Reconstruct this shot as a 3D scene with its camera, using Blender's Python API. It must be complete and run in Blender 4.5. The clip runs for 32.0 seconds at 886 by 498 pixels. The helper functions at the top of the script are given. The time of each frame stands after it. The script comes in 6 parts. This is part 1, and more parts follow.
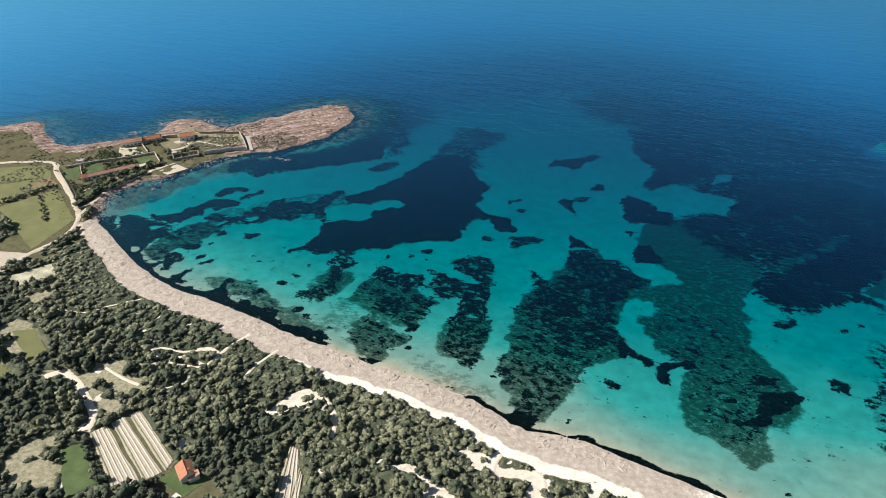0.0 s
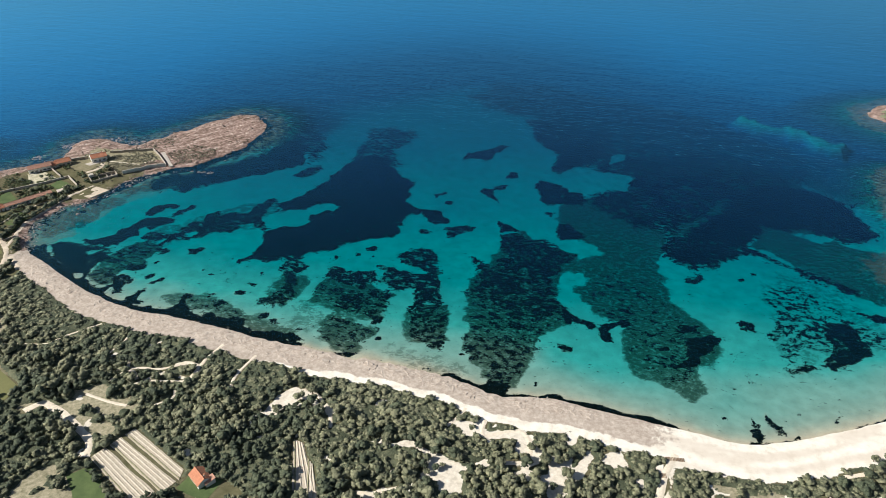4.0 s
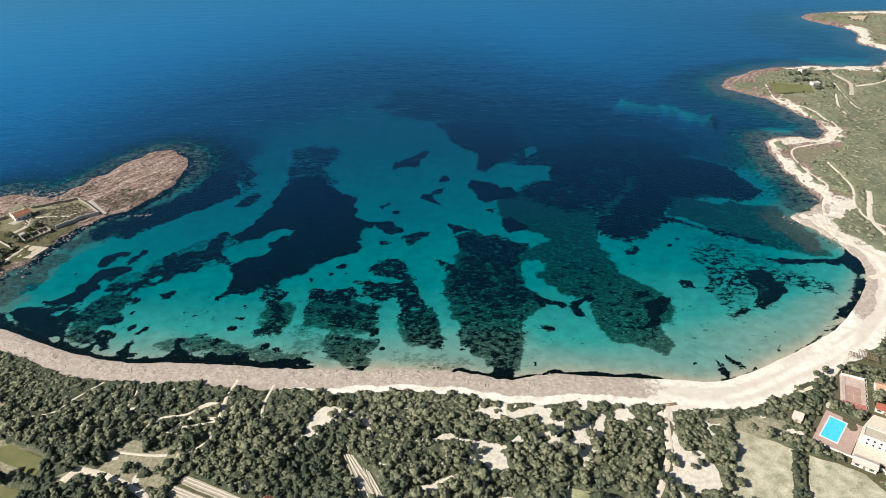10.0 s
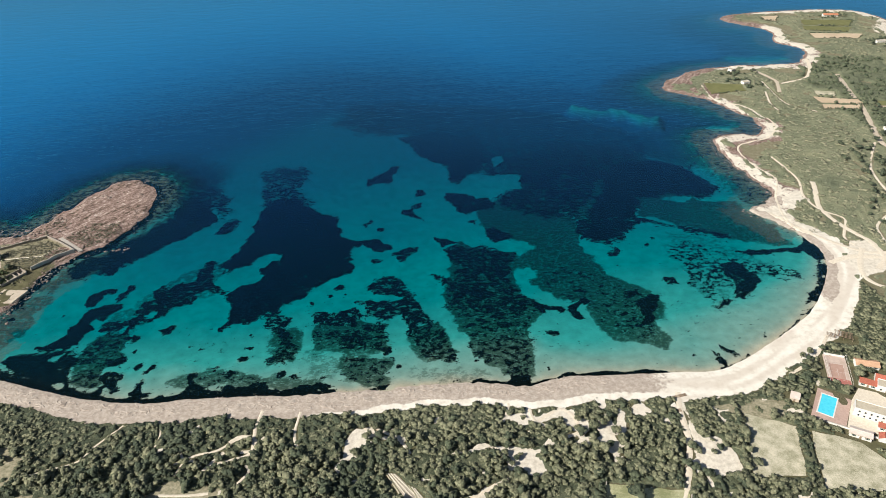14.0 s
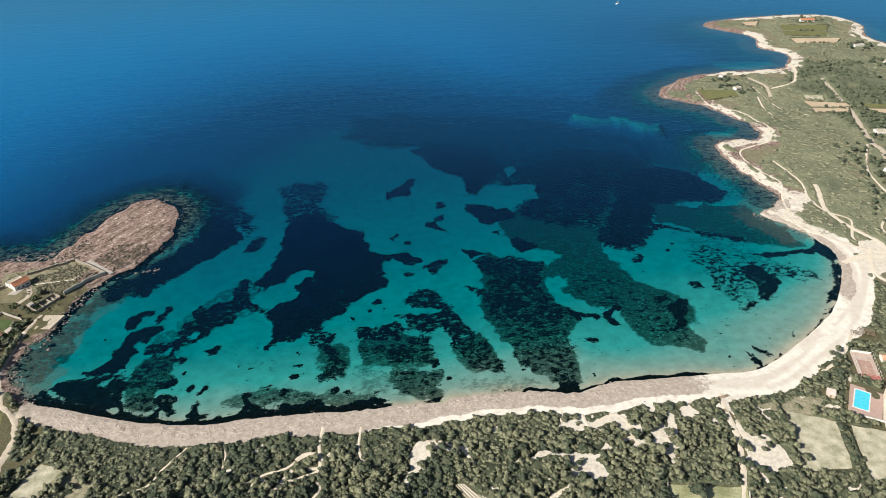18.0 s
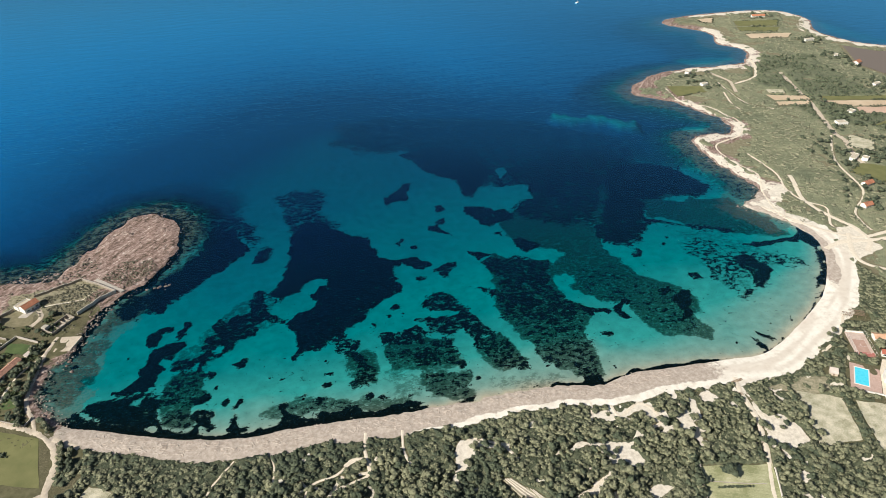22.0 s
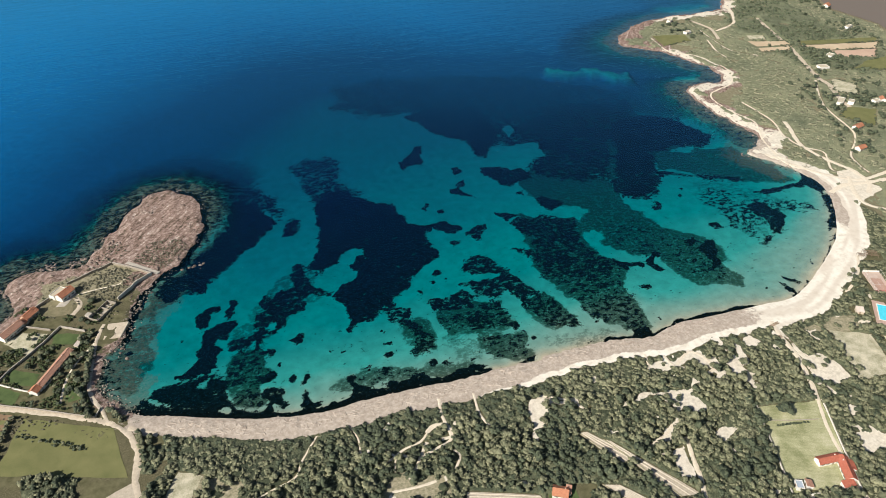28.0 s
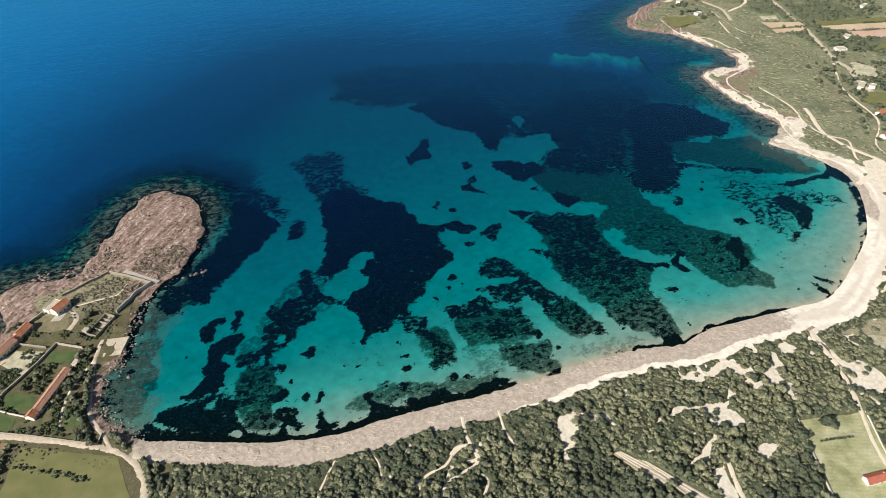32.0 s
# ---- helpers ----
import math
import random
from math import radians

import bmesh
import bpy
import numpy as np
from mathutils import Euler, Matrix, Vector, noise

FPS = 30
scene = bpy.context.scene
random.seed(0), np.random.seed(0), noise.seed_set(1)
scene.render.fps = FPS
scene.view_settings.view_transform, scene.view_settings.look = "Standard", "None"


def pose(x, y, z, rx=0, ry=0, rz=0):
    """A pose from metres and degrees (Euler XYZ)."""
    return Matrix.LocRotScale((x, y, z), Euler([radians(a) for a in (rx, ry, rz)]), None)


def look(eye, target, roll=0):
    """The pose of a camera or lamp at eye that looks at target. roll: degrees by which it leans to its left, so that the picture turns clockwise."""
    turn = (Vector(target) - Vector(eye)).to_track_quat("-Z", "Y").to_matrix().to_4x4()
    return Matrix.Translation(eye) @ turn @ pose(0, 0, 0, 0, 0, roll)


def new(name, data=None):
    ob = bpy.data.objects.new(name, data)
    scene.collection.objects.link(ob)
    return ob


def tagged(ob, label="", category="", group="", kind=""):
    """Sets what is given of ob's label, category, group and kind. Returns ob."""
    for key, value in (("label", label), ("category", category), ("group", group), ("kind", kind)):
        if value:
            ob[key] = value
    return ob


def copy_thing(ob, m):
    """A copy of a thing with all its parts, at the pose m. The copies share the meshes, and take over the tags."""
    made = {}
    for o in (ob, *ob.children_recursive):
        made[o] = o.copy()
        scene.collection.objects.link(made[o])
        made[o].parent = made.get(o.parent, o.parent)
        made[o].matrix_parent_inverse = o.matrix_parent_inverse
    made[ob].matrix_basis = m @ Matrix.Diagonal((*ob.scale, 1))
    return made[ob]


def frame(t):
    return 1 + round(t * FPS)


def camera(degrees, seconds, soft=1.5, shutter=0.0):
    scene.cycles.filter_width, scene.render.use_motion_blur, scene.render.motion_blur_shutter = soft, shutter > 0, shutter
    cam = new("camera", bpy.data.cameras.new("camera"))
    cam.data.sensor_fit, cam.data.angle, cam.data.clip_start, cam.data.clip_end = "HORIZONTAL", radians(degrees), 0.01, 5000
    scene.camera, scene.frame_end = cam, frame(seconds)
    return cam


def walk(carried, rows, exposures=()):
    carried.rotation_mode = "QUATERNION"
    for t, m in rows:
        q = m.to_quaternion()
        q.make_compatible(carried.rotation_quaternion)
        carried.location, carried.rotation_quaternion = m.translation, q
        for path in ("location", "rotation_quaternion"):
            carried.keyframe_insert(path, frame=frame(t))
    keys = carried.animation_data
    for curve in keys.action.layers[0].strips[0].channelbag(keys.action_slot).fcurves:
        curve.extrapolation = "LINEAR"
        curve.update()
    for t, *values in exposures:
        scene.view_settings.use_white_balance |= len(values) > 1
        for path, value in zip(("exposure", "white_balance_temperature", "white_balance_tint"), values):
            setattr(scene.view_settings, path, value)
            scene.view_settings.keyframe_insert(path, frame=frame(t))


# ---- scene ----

# ---------------------------------------------------------------- camera
EXPOSURES = [(0.0, 0.60, 6150, 10), (4.0, 0.52, 6150, 10), (10.0, 0.42, 6200, 10), (20.0, 0.39, 6250, 10), (32.0, 0.38, 6350, 10)]
cam = camera(63.70, 32.0, soft=0.5)
walk(cam, [
    (0, look((179.69, -239.67, 272.14), (52.89, 76.20, 62.04), 0.00)),
    (1, look((170.46, -250.32, 278.48), (62.52, 71.10, 66.25), 0.32)),
    (2, look((159.64, -262.38, 282.19), (70.64, 64.85, 70.06), 0.66)),
    (3, look((149.59, -273.89, 287.14), (75.09, 56.61, 74.49), 0.68)),
    (4, look((139.31, -285.37, 292.31), (80.90, 48.07, 79.23), 0.63)),
    (4.5, look((133.85, -291.00, 295.09), (82.14, 43.27, 81.57), 0.56)),
    (6.5, look((108.63, -308.66, 305.05), (85.00, 28.07, 90.45), -0.01)),
    (7, look((101.30, -311.50, 308.39), (84.55, 25.33, 93.29), -0.12)),
    (8, look((85.41, -315.34, 313.59), (83.73, 21.47, 97.82), -0.20)),
    (9, look((71.26, -318.37, 318.09), (79.29, 18.34, 102.30), -0.47)),
    (10, look((55.68, -320.30, 322.36), (77.23, 15.78, 106.52), -0.50)),
    (11, look((40.13, -321.67, 326.54), (77.97, 13.23, 111.10), -0.45)),
    (12, look((23.62, -321.62, 330.94), (73.84, 11.66, 115.52), -0.32)),
    (13, look((8.05, -320.71, 334.53), (67.90, 11.35, 119.70), -0.25)),
    (14, look((-7.05, -319.38, 338.20), (59.81, 11.62, 123.80), -0.26)),
    (14.5, look((-13.86, -318.66, 340.23), (55.56, 11.85, 125.88), -0.26)),
    (16.5, look((-44.35, -314.92, 347.48), (35.96, 13.60, 133.88), -0.10)),
    (17, look((-51.04, -313.98, 348.60), (31.18, 14.31, 135.38), -0.14)),
    (18, look((-64.11, -313.32, 351.99), (21.38, 14.37, 139.13), -0.23)),
    (19, look((-79.06, -311.38, 356.10), (11.42, 14.77, 142.93), -0.14)),
    (20, look((-92.83, -309.87, 359.72), (5.59, 13.95, 146.53), -0.14)),
    (21, look((-107.58, -308.52, 362.65), (-0.62, 12.62, 149.51), -0.09)),
    (22, look((-121.93, -306.43, 366.42), (-8.11, 11.30, 151.72), 0.03)),
    (23, look((-135.16, -303.12, 370.15), (-15.76, 10.46, 152.41), 0.03)),
    (24, look((-149.19, -298.40, 372.81), (-22.80, 8.84, 150.03), 0.08)),
    (25, look((-161.87, -295.04, 375.87), (-27.27, 5.16, 148.34), -0.04)),
    (25.5, look((-168.77, -292.52, 377.41), (-31.69, 4.91, 147.75), -0.05)),
    (27.5, look((-193.07, -279.42, 382.37), (-56.23, 12.33, 145.40), 0.03)),
    (28, look((-198.31, -275.17, 382.49), (-61.11, 15.66, 144.59), 0.10)),
    (29, look((-205.82, -267.99, 380.31), (-68.88, 23.26, 142.78), -0.09)),
    (30, look((-206.91, -257.20, 380.04), (-70.16, 33.28, 141.45), -0.25)),
    (31, look((-204.22, -245.16, 380.09), (-66.20, 43.47, 140.00), -0.26)),
    (32, look((-199.52, -232.94, 380.24), (-61.57, 49.40, 132.74), -0.22)),
], EXPOSURES)


# ---------------------------------------------------------------- light
TO_SUN = Vector((-0.78, -0.24, 0.58)).normalized()
world = bpy.data.worlds.new("sky")
scene.world = world
world.use_nodes = True
sky = world.node_tree.nodes.new("ShaderNodeTexSky")
sky.sky_type = "NISHITA"
sky.sun_disc = False
sky.sun_elevation = math.asin(TO_SUN.z)
sky.sun_rotation = math.atan2(TO_SUN.x, TO_SUN.y) % (2 * math.pi)
back = world.node_tree.nodes["Background"]
back.inputs["Strength"].default_value = 0.047
world.node_tree.links.new(sky.outputs[0], back.inputs[0])
sun = new("sun", bpy.data.lights.new("sun", "SUN"))
sun.data.energy, sun.data.angle, sun.data.color = 4.95, radians(0.55), (1.0, 0.94, 0.84)
sun.matrix_world = look(TO_SUN * 900, (0, 0, 0))


# ---------------------------------------------------------------- numbers: noise, distances, curves
def hashed(i, j, seed):
    n = (i.astype(np.int64) * 374761393 + j.astype(np.int64) * 668265263 + seed * 1442695041) & 0x7FFFFFFF
    n = ((n ^ (n >> 13)) * 1274126177) & 0x7FFFFFFF
    return ((n ^ (n >> 16)) & 0xFFFF) / 65535.0


def vnoise(x, y, size, seed=0):
    """Smooth noise from -1 to 1 with cells of that size."""
    x, y = np.asarray(x, float) / size, np.asarray(y, float) / size
    i, j = np.floor(x), np.floor(y)
    u, v = x - i, y - j
    u, v = u * u * (3 - 2 * u), v * v * (3 - 2 * v)
    a, b = hashed(i, j, seed), hashed(i + 1, j, seed)
    c, d = hashed(i, j + 1, seed), hashed(i + 1, j + 1, seed)
    return 2 * ((a * (1 - u) + b * u) * (1 - v) + (c * (1 - u) + d * u) * v) - 1


def fbm(x, y, size, seed=0, octaves=4):
    total, gain = 0.0, 1.0
    for k in range(octaves):
        total = total + gain * vnoise(x, y, size / 2**k, seed + 17 * k)
        gain *= 0.55
    return total


def smooth(a, b, x):
    t = np.clip((np.asarray(x, float) - a) / (b - a), 0, 1)
    return t * t * (3 - 2 * t)


def spline(points, steps, closed=False):
    """Points along a Catmull-Rom curve."""
    p = np.array(points, float)
    n = len(p)
    out = []
    for k in range(n if closed else n - 1):
        q = [p[(k + s) % n] if closed else p[min(max(k + s, 0), n - 1)] for s in (-1, 0, 1, 2)]
        for s in range(steps):
            t = s / steps
            out.append(0.5 * (2 * q[1] + (q[2] - q[0]) * t + (2 * q[0] - 5 * q[1] + 4 * q[2] - q[3]) * t * t
                              + (3 * q[1] - q[0] - 3 * q[2] + q[3]) * t**3))
    if not closed:
        out.append(p[-1])
    return np.array(out)


def line_distance(x, y, line):
    """Distance from every (x, y) to a polyline, and the nearest segment's number."""
    best, which = np.full(np.shape(x), 1e18), np.zeros(np.shape(x), int)
    for k in range(len(line) - 1):
        (ax, ay), (bx, by) = line[k], line[k + 1]
        dx, dy = bx - ax, by - ay
        t = np.clip(((x - ax) * dx + (y - ay) * dy) / (dx * dx + dy * dy + 1e-9), 0, 1)
        d = (x - ax - t * dx) ** 2 + (y - ay - t * dy) ** 2
        near = d < best
        best, which = np.where(near, d, best), np.where(near, k, which)
    return np.sqrt(best), which


def within_polygon(x, y, poly):
    inside = np.zeros(np.shape(x), bool)
    for (ax, ay), (bx, by) in zip(poly, np.roll(poly, -1, axis=0)):
        if ay != by:
            inside ^= ((ay > y) != (by > y)) & (x < (bx - ax) * (y - ay) / (by - ay) + ax)
    return inside


def inward(x, y, poly):
    """Signed distance to a polygon's outline, positive inside."""
    poly = np.array(poly, float)
    d, _ = line_distance(x, y, np.vstack([poly, poly[:1]]))
    return np.where(within_polygon(x, y, poly), d, -d)


# ---------------------------------------------------------------- plan: coast
PENINSULA = [(-700, 120), (-520, 185), (-466, 240), (-431, 226), (-390, 208), (-353, 235), (-325, 262), (-332, 298), (-319, 313),
             (-299, 308), (-274, 307), (-253, 333), (-236, 359), (-217, 387), (-191, 403), (-170, 381), (-164, 346), (-175, 305),
             (-194, 277), (-218, 255), (-235, 231), (-244, 207), (-250, 189), (-263, 176), (-270, 149), (-264, 130), (-250, 110)]
BAY = [(-228, 98), (-200, 82), (-170, 68), (-134, 57), (-98, 54), (-56, 48), (-20, 41), (17, 38), (55, 36), (90, 30), (120, 21),
       (146, 24), (177, 20), (224, 13), (253, 9), (277, 15), (310, 29), (340, 44), (366, 61), (401, 95), (421, 128), (420, 154)]
EAST = [(413, 183), (402, 212), (441, 231), (440, 288), (443, 342), (463, 380), (512, 374), (532, 406), (524, 449), (504, 499),
        (475, 548), (548, 598), (616, 610), (702, 600), (746, 622), (767, 664), (747, 704), (776, 767), (735, 846), (801, 881),
        (986, 868), (1024, 789), (975, 715), (985, 640), (1043, 590), (1300, 480)]
coast = spline(PENINSULA + BAY + EAST, 4)
coast = np.vstack([[(-5200, -300)], coast, [(5200, 300)]])
SHORE_A, SHORE_B = 1 + 4 * (len(PENINSULA) - 1), 1 + 4 * (len(PENINSULA) + len(BAY) - 1)  # the sandy part of the coast
land_outline = np.vstack([coast, [(5200, -5200), (-5200, -5200)]])
LAGOON = [(942, 618), (969, 577), (1043, 530), (1300, 400), (1300, 200), (880, 410), (893, 437), (889, 486), (886, 528)]


BASIN = [(-275, 95), (-238, 235), (-185, 268), (-130, 330), (-75, 420), (30, 505), (100, 455), (170, 420), (260, 400), (350, 360),
         (405, 300), (400, 215), (435, 150), (300, -10), (-100, 20)]


def shore(x, y):
    """Distance inland (negative at sea), and whether the nearest coast is sandy beach."""
    d, k = line_distance(x, y, coast)
    sandy = smooth(SHORE_A - 3, SHORE_A + 2, k) * (1 - smooth(SHORE_B - 2, SHORE_B + 2, k))
    return np.where(within_polygon(x, y, land_outline), d, -d), sandy


# ---------------------------------------------------------------- plan: seagrass meadows on the sea floor
MEADOWS, VEILS, GAPS = [], [], []


def weed_bed(outline, density, ragged, edge):
    """A stand of seagrass: its outline, how closely it grows, how ragged and how wide its edge is, in metres."""
    MEADOWS.append((outline, density, ragged, edge))


def thin_weed(outline, strength):
    """Thin weed that only tints the sand."""
    VEILS.append((outline, strength))


def sand_gap(outline, ragged):
    """Bare sand inside the meadows."""
    GAPS.append((outline, ragged))


weed_bed([(-226, 239), (-222, 231), (-214, 226), (-207, 222), (-203, 231), (-196, 233), (-190, 225), (-181, 227), (-180, 235), (-162, 251), (-146, 263), (-128, 276), (-111, 295), (-103, 308), (-111, 345), (-125, 360), (-137, 353), (-145, 319), (-165, 294), (-184, 276), (-201, 260), (-216, 247)], 0.9, 3, 5)
weed_bed([(-102, 289), (-95, 300), (-84, 306), (-80, 299), (-85, 286), (-95, 278), (-101, 280)], 0.8, 2, 4)
weed_bed([(-197, 195), (-192, 200), (-184, 203), (-178, 202), (-179, 198), (-184, 193), (-190, 182), (-194, 182), (-197, 187)], 0.92, 2, 2)
weed_bed([(-175, 188), (-171, 197), (-166, 199), (-168, 207), (-161, 208), (-160, 201), (-164, 196), (-165, 189), (-172, 185)], 0.92, 2, 2)
weed_bed([(-197, 167), (-195, 172), (-190, 179), (-182, 182), (-173, 181), (-167, 181), (-165, 176), (-171, 169), (-174, 162), (-178, 159), (-184, 164), (-186, 159), (-180, 152), (-183, 148), (-188, 145), (-189, 141), (-192, 136), (-196, 132), (-198, 128), (-202, 131), (-206, 127), (-212, 127), (-219, 132), (-221, 136), (-216, 136), (-212, 138), (-209, 141), (-205, 145), (-203, 149), (-203, 156), (-199, 159)], 0.92, 2, 2.5)
weed_bed([(-219, 133), (-204, 126), (-199, 128), (-193, 130), (-190, 130), (-190, 123), (-187, 114), (-187, 103), (-187, 97), (-181, 84), (-177, 78), (-168, 75), (-165, 80), (-165, 69), (-182, 74), (-193, 80), (-205, 85), (-217, 93), (-228, 102), (-238, 107), (-248, 113), (-247, 121), (-243, 123), (-238, 127), (-233, 128), (-228, 129), (-222, 131)], 0.9, 2.5, 3)
weed_bed([(-189, 122), (-184, 129), (-180, 133), (-175, 142), (-170, 146), (-159, 145), (-156, 134), (-158, 124), (-155, 113), (-152, 107), (-156, 101), (-162, 97), (-166, 95), (-166, 86), (-170, 80), (-178, 82), (-184, 89)], 0.48, 3, 3)
weed_bed([(-167, 120), (-161, 123), (-157, 122), (-157, 117), (-163, 116)], 0.9, 1.5, 2)
weed_bed([(-163, 106), (-158, 111), (-153, 112), (-152, 105), (-156, 101), (-161, 101)], 0.9, 1.5, 2)
weed_bed([(-164, 97), (-157, 95), (-153, 91), (-152, 85), (-156, 82), (-152, 75), (-157, 73), (-162, 79), (-165, 88)], 0.85, 2, 2)
weed_bed([(-179, 150), (-173, 156), (-162, 158), (-156, 160), (-154, 169), (-155, 176), (-147, 182), (-147, 194), (-139, 201), (-133, 202), (-135, 194), (-126, 202), (-119, 202), (-112, 220), (-105, 232), (-98, 234), (-96, 225), (-98, 212), (-101, 199), (-98, 194), (-92, 191), (-87, 187), (-85, 182), (-90, 179), (-98, 183), (-107, 182), (-111, 173), (-114, 166), (-120, 165), (-127, 166), (-131, 157), (-137, 153), (-145, 153), (-150, 153), (-151, 148), (-155, 144), (-159, 140), (-163, 144), (-170, 146), (-176, 146)], 0.76, 2.5, 3)
weed_bed([(-132, 138), (-128, 142), (-124, 145), (-121, 146), (-121, 140), (-125, 136), (-127, 132), (-132, 133)], 0.85, 1.5, 2)
weed_bed([(-150, 115), (-146, 121), (-144, 119), (-148, 113), (-151, 112)], 0.85, 1.2, 2)
weed_bed([(-154, 135), (-149, 136), (-148, 128), (-151, 126), (-154, 129)], 0.85, 1.2, 2)
weed_bed([(-144, 101), (-140, 102), (-141, 95), (-144, 93), (-146, 95)], 0.85, 1.2, 2)
weed_bed([(-134, 97), (-130, 98), (-131, 93), (-136, 90), (-139, 88), (-136, 93)], 0.85, 1.2, 2)
weed_bed([(-143, 83), (-137, 85), (-135, 81), (-139, 73), (-136, 68), (-129, 72), (-127, 69), (-132, 63), (-142, 63), (-146, 69), (-144, 77)], 0.88, 2, 2)
weed_bed([(-205, 85), (-182, 74), (-164, 69), (-145, 64), (-131, 62), (-122, 63), (-114, 58), (-109, 68), (-108, 83), (-103, 84), (-101, 81), (-104, 74), (-102, 68), (-94, 62), (-86, 59), (-80, 65), (-75, 61), (-67, 61), (-57, 62), (-52, 62), (-52, 53), (-49, 54), (-41, 53), (-34, 54), (-32, 56), (-17, 53), (-8, 48), (-18, 46), (-25, 44), (-4, 39), (0, 39), (4, 39), (-8, 36), (-27, 38), (-72, 49), (-108, 51), (-134, 56), (-163, 64), (-189, 76)], 0.96, 1.2, 2)
weed_bed([(-124, 78), (-109, 77), (-93, 79), (-82, 81), (-70, 75), (-55, 69), (-54, 60), (-79, 62), (-94, 61), (-109, 68), (-120, 65)], 0.4, 2, 3)
weed_bed([(-70, 411), (-51, 420), (-33, 424), (-7, 417), (-5, 393), (-17, 372), (-12, 348), (-10, 318), (-12, 267), (-40, 253), (-63, 292), (-59, 316), (-63, 349), (-66, 381)], 0.62, 7, 13)
weed_bed([(-63, 315), (-38, 342), (-15, 320), (-3, 299), (14, 291), (14, 271), (15, 253), (19, 242), (23, 225), (18, 212), (5, 202), (-34, 204), (-57, 228), (-77, 215), (-87, 208), (-96, 223), (-90, 231), (-83, 241), (-78, 255), (-71, 268), (-63, 292)], 0.92, 4, 6)
weed_bed([(-57, 230), (-34, 208), (6, 211), (18, 214), (19, 201), (16, 185), (6, 183), (-8, 175), (-17, 168), (-24, 160), (-32, 156), (-45, 150), (-44, 140), (-53, 144), (-60, 137), (-67, 132), (-80, 133), (-88, 129), (-91, 133), (-85, 139), (-83, 157), (-86, 173), (-78, 185), (-64, 188), (-57, 197), (-63, 211)], 0.92, 2.5, 3)
weed_bed([(19, 242), (42, 241), (54, 229), (57, 219), (47, 217), (38, 222), (32, 232), (23, 225)], 0.85, 2, 2)
weed_bed([(-58, 145), (-40, 141), (-34, 134), (-38, 124), (-35, 113), (-34, 95), (-34, 82), (-41, 74), (-48, 78), (-54, 81), (-51, 93), (-48, 102), (-49, 113), (-54, 128)], 0.62, 2.5, 3)
weed_bed([(-47, 73), (-41, 71), (-44, 63), (-48, 67)], 0.8, 1.2, 2)
weed_bed([(-39, 68), (-31, 69), (-30, 63), (-38, 61)], 0.8, 1.2, 2)
weed_bed([(-23, 135), (-14, 140), (-1, 133), (13, 137), (21, 131), (19, 120), (13, 112), (9, 111), (-4, 115), (-15, 117), (-20, 123)], 0.7, 2, 3)
weed_bed([(-17, 112), (0, 114), (13, 111), (21, 116), (30, 106), (28, 89), (28, 76), (20, 78), (12, 83), (4, 85), (-8, 92), (-18, 92), (-20, 98)], 0.48, 2.5, 4)
weed_bed([(-5, 93), (1, 105), (10, 108), (15, 97), (10, 84), (2, 84)], 0.64, 2, 4)
weed_bed([(0, 80), (11, 77), (27, 73), (36, 67), (31, 53), (27, 45), (19, 44), (6, 50), (-4, 53), (-4, 68)], 0.4, 2, 4)
weed_bed([(0, 78), (11, 77), (11, 71), (3, 70), (-1, 72)], 0.72, 1.5, 2)
weed_bed([(12, 40), (22, 43), (28, 41), (25, 36), (19, 35), (13, 35)], 0.72, 1.5, 2)
weed_bed([(23, 164), (35, 166), (41, 179), (50, 177), (58, 169), (59, 155), (65, 147), (65, 135), (67, 127), (71, 118), (78, 109), (78, 101), (69, 100), (61, 106), (55, 100), (50, 107), (49, 120), (41, 118), (34, 113), (26, 119), (19, 117), (16, 126), (23, 138), (15, 144), (20, 148), (30, 144), (41, 146), (31, 153)], 0.72, 2.5, 3)
weed_bed([(53, 108), (61, 106), (78, 101), (79, 90), (80, 79), (81, 65), (78, 56), (69, 55), (58, 61), (52, 73), (52, 86), (48, 98)], 0.55, 2.5, 4)
weed_bed([(27, 115), (34, 113), (37, 97), (34, 77), (29, 72), (22, 80)], 0.62, 2, 4)
weed_bed([(108, 194), (105, 176), (98, 160), (92, 166), (83, 168), (90, 149), (88, 133), (81, 127), (88, 117), (109, 110), (146, 102), (158, 113), (154, 120), (148, 130), (148, 143), (150, 155), (154, 173), (162, 188), (154, 197), (136, 207), (120, 206), (112, 218), (106, 205)], 0.66, 3, 4)
weed_bed([(89, 121), (152, 104), (142, 84), (141, 67), (137, 51), (127, 34), (118, 30), (107, 41), (98, 51), (91, 63), (91, 83)], 0.46, 2.5, 4)
weed_bed([(92, 132), (134, 125), (141, 100), (126, 81), (112, 92), (96, 100)], 0.56, 4, 6)
weed_bed([(110, 32), (120, 37), (125, 33), (123, 23), (128, 19), (117, 19), (111, 23)], 0.95, 1.5, 2)
weed_bed([(151, 114), (161, 109), (172, 105), (176, 98), (171, 96), (153, 100)], 0.88, 1.5, 2)
weed_bed([(178, 102), (188, 107), (192, 110), (197, 105), (191, 98), (185, 96), (186, 88), (182, 84), (177, 88)], 0.92, 1.5, 2)
weed_bed([(152, 75), (159, 74), (159, 69), (153, 69)], 0.9, 1, 2)
weed_bed([(236, 98), (247, 104), (254, 102), (250, 90), (242, 81), (240, 70), (230, 65), (226, 70), (231, 84)], 0.85, 2, 2)
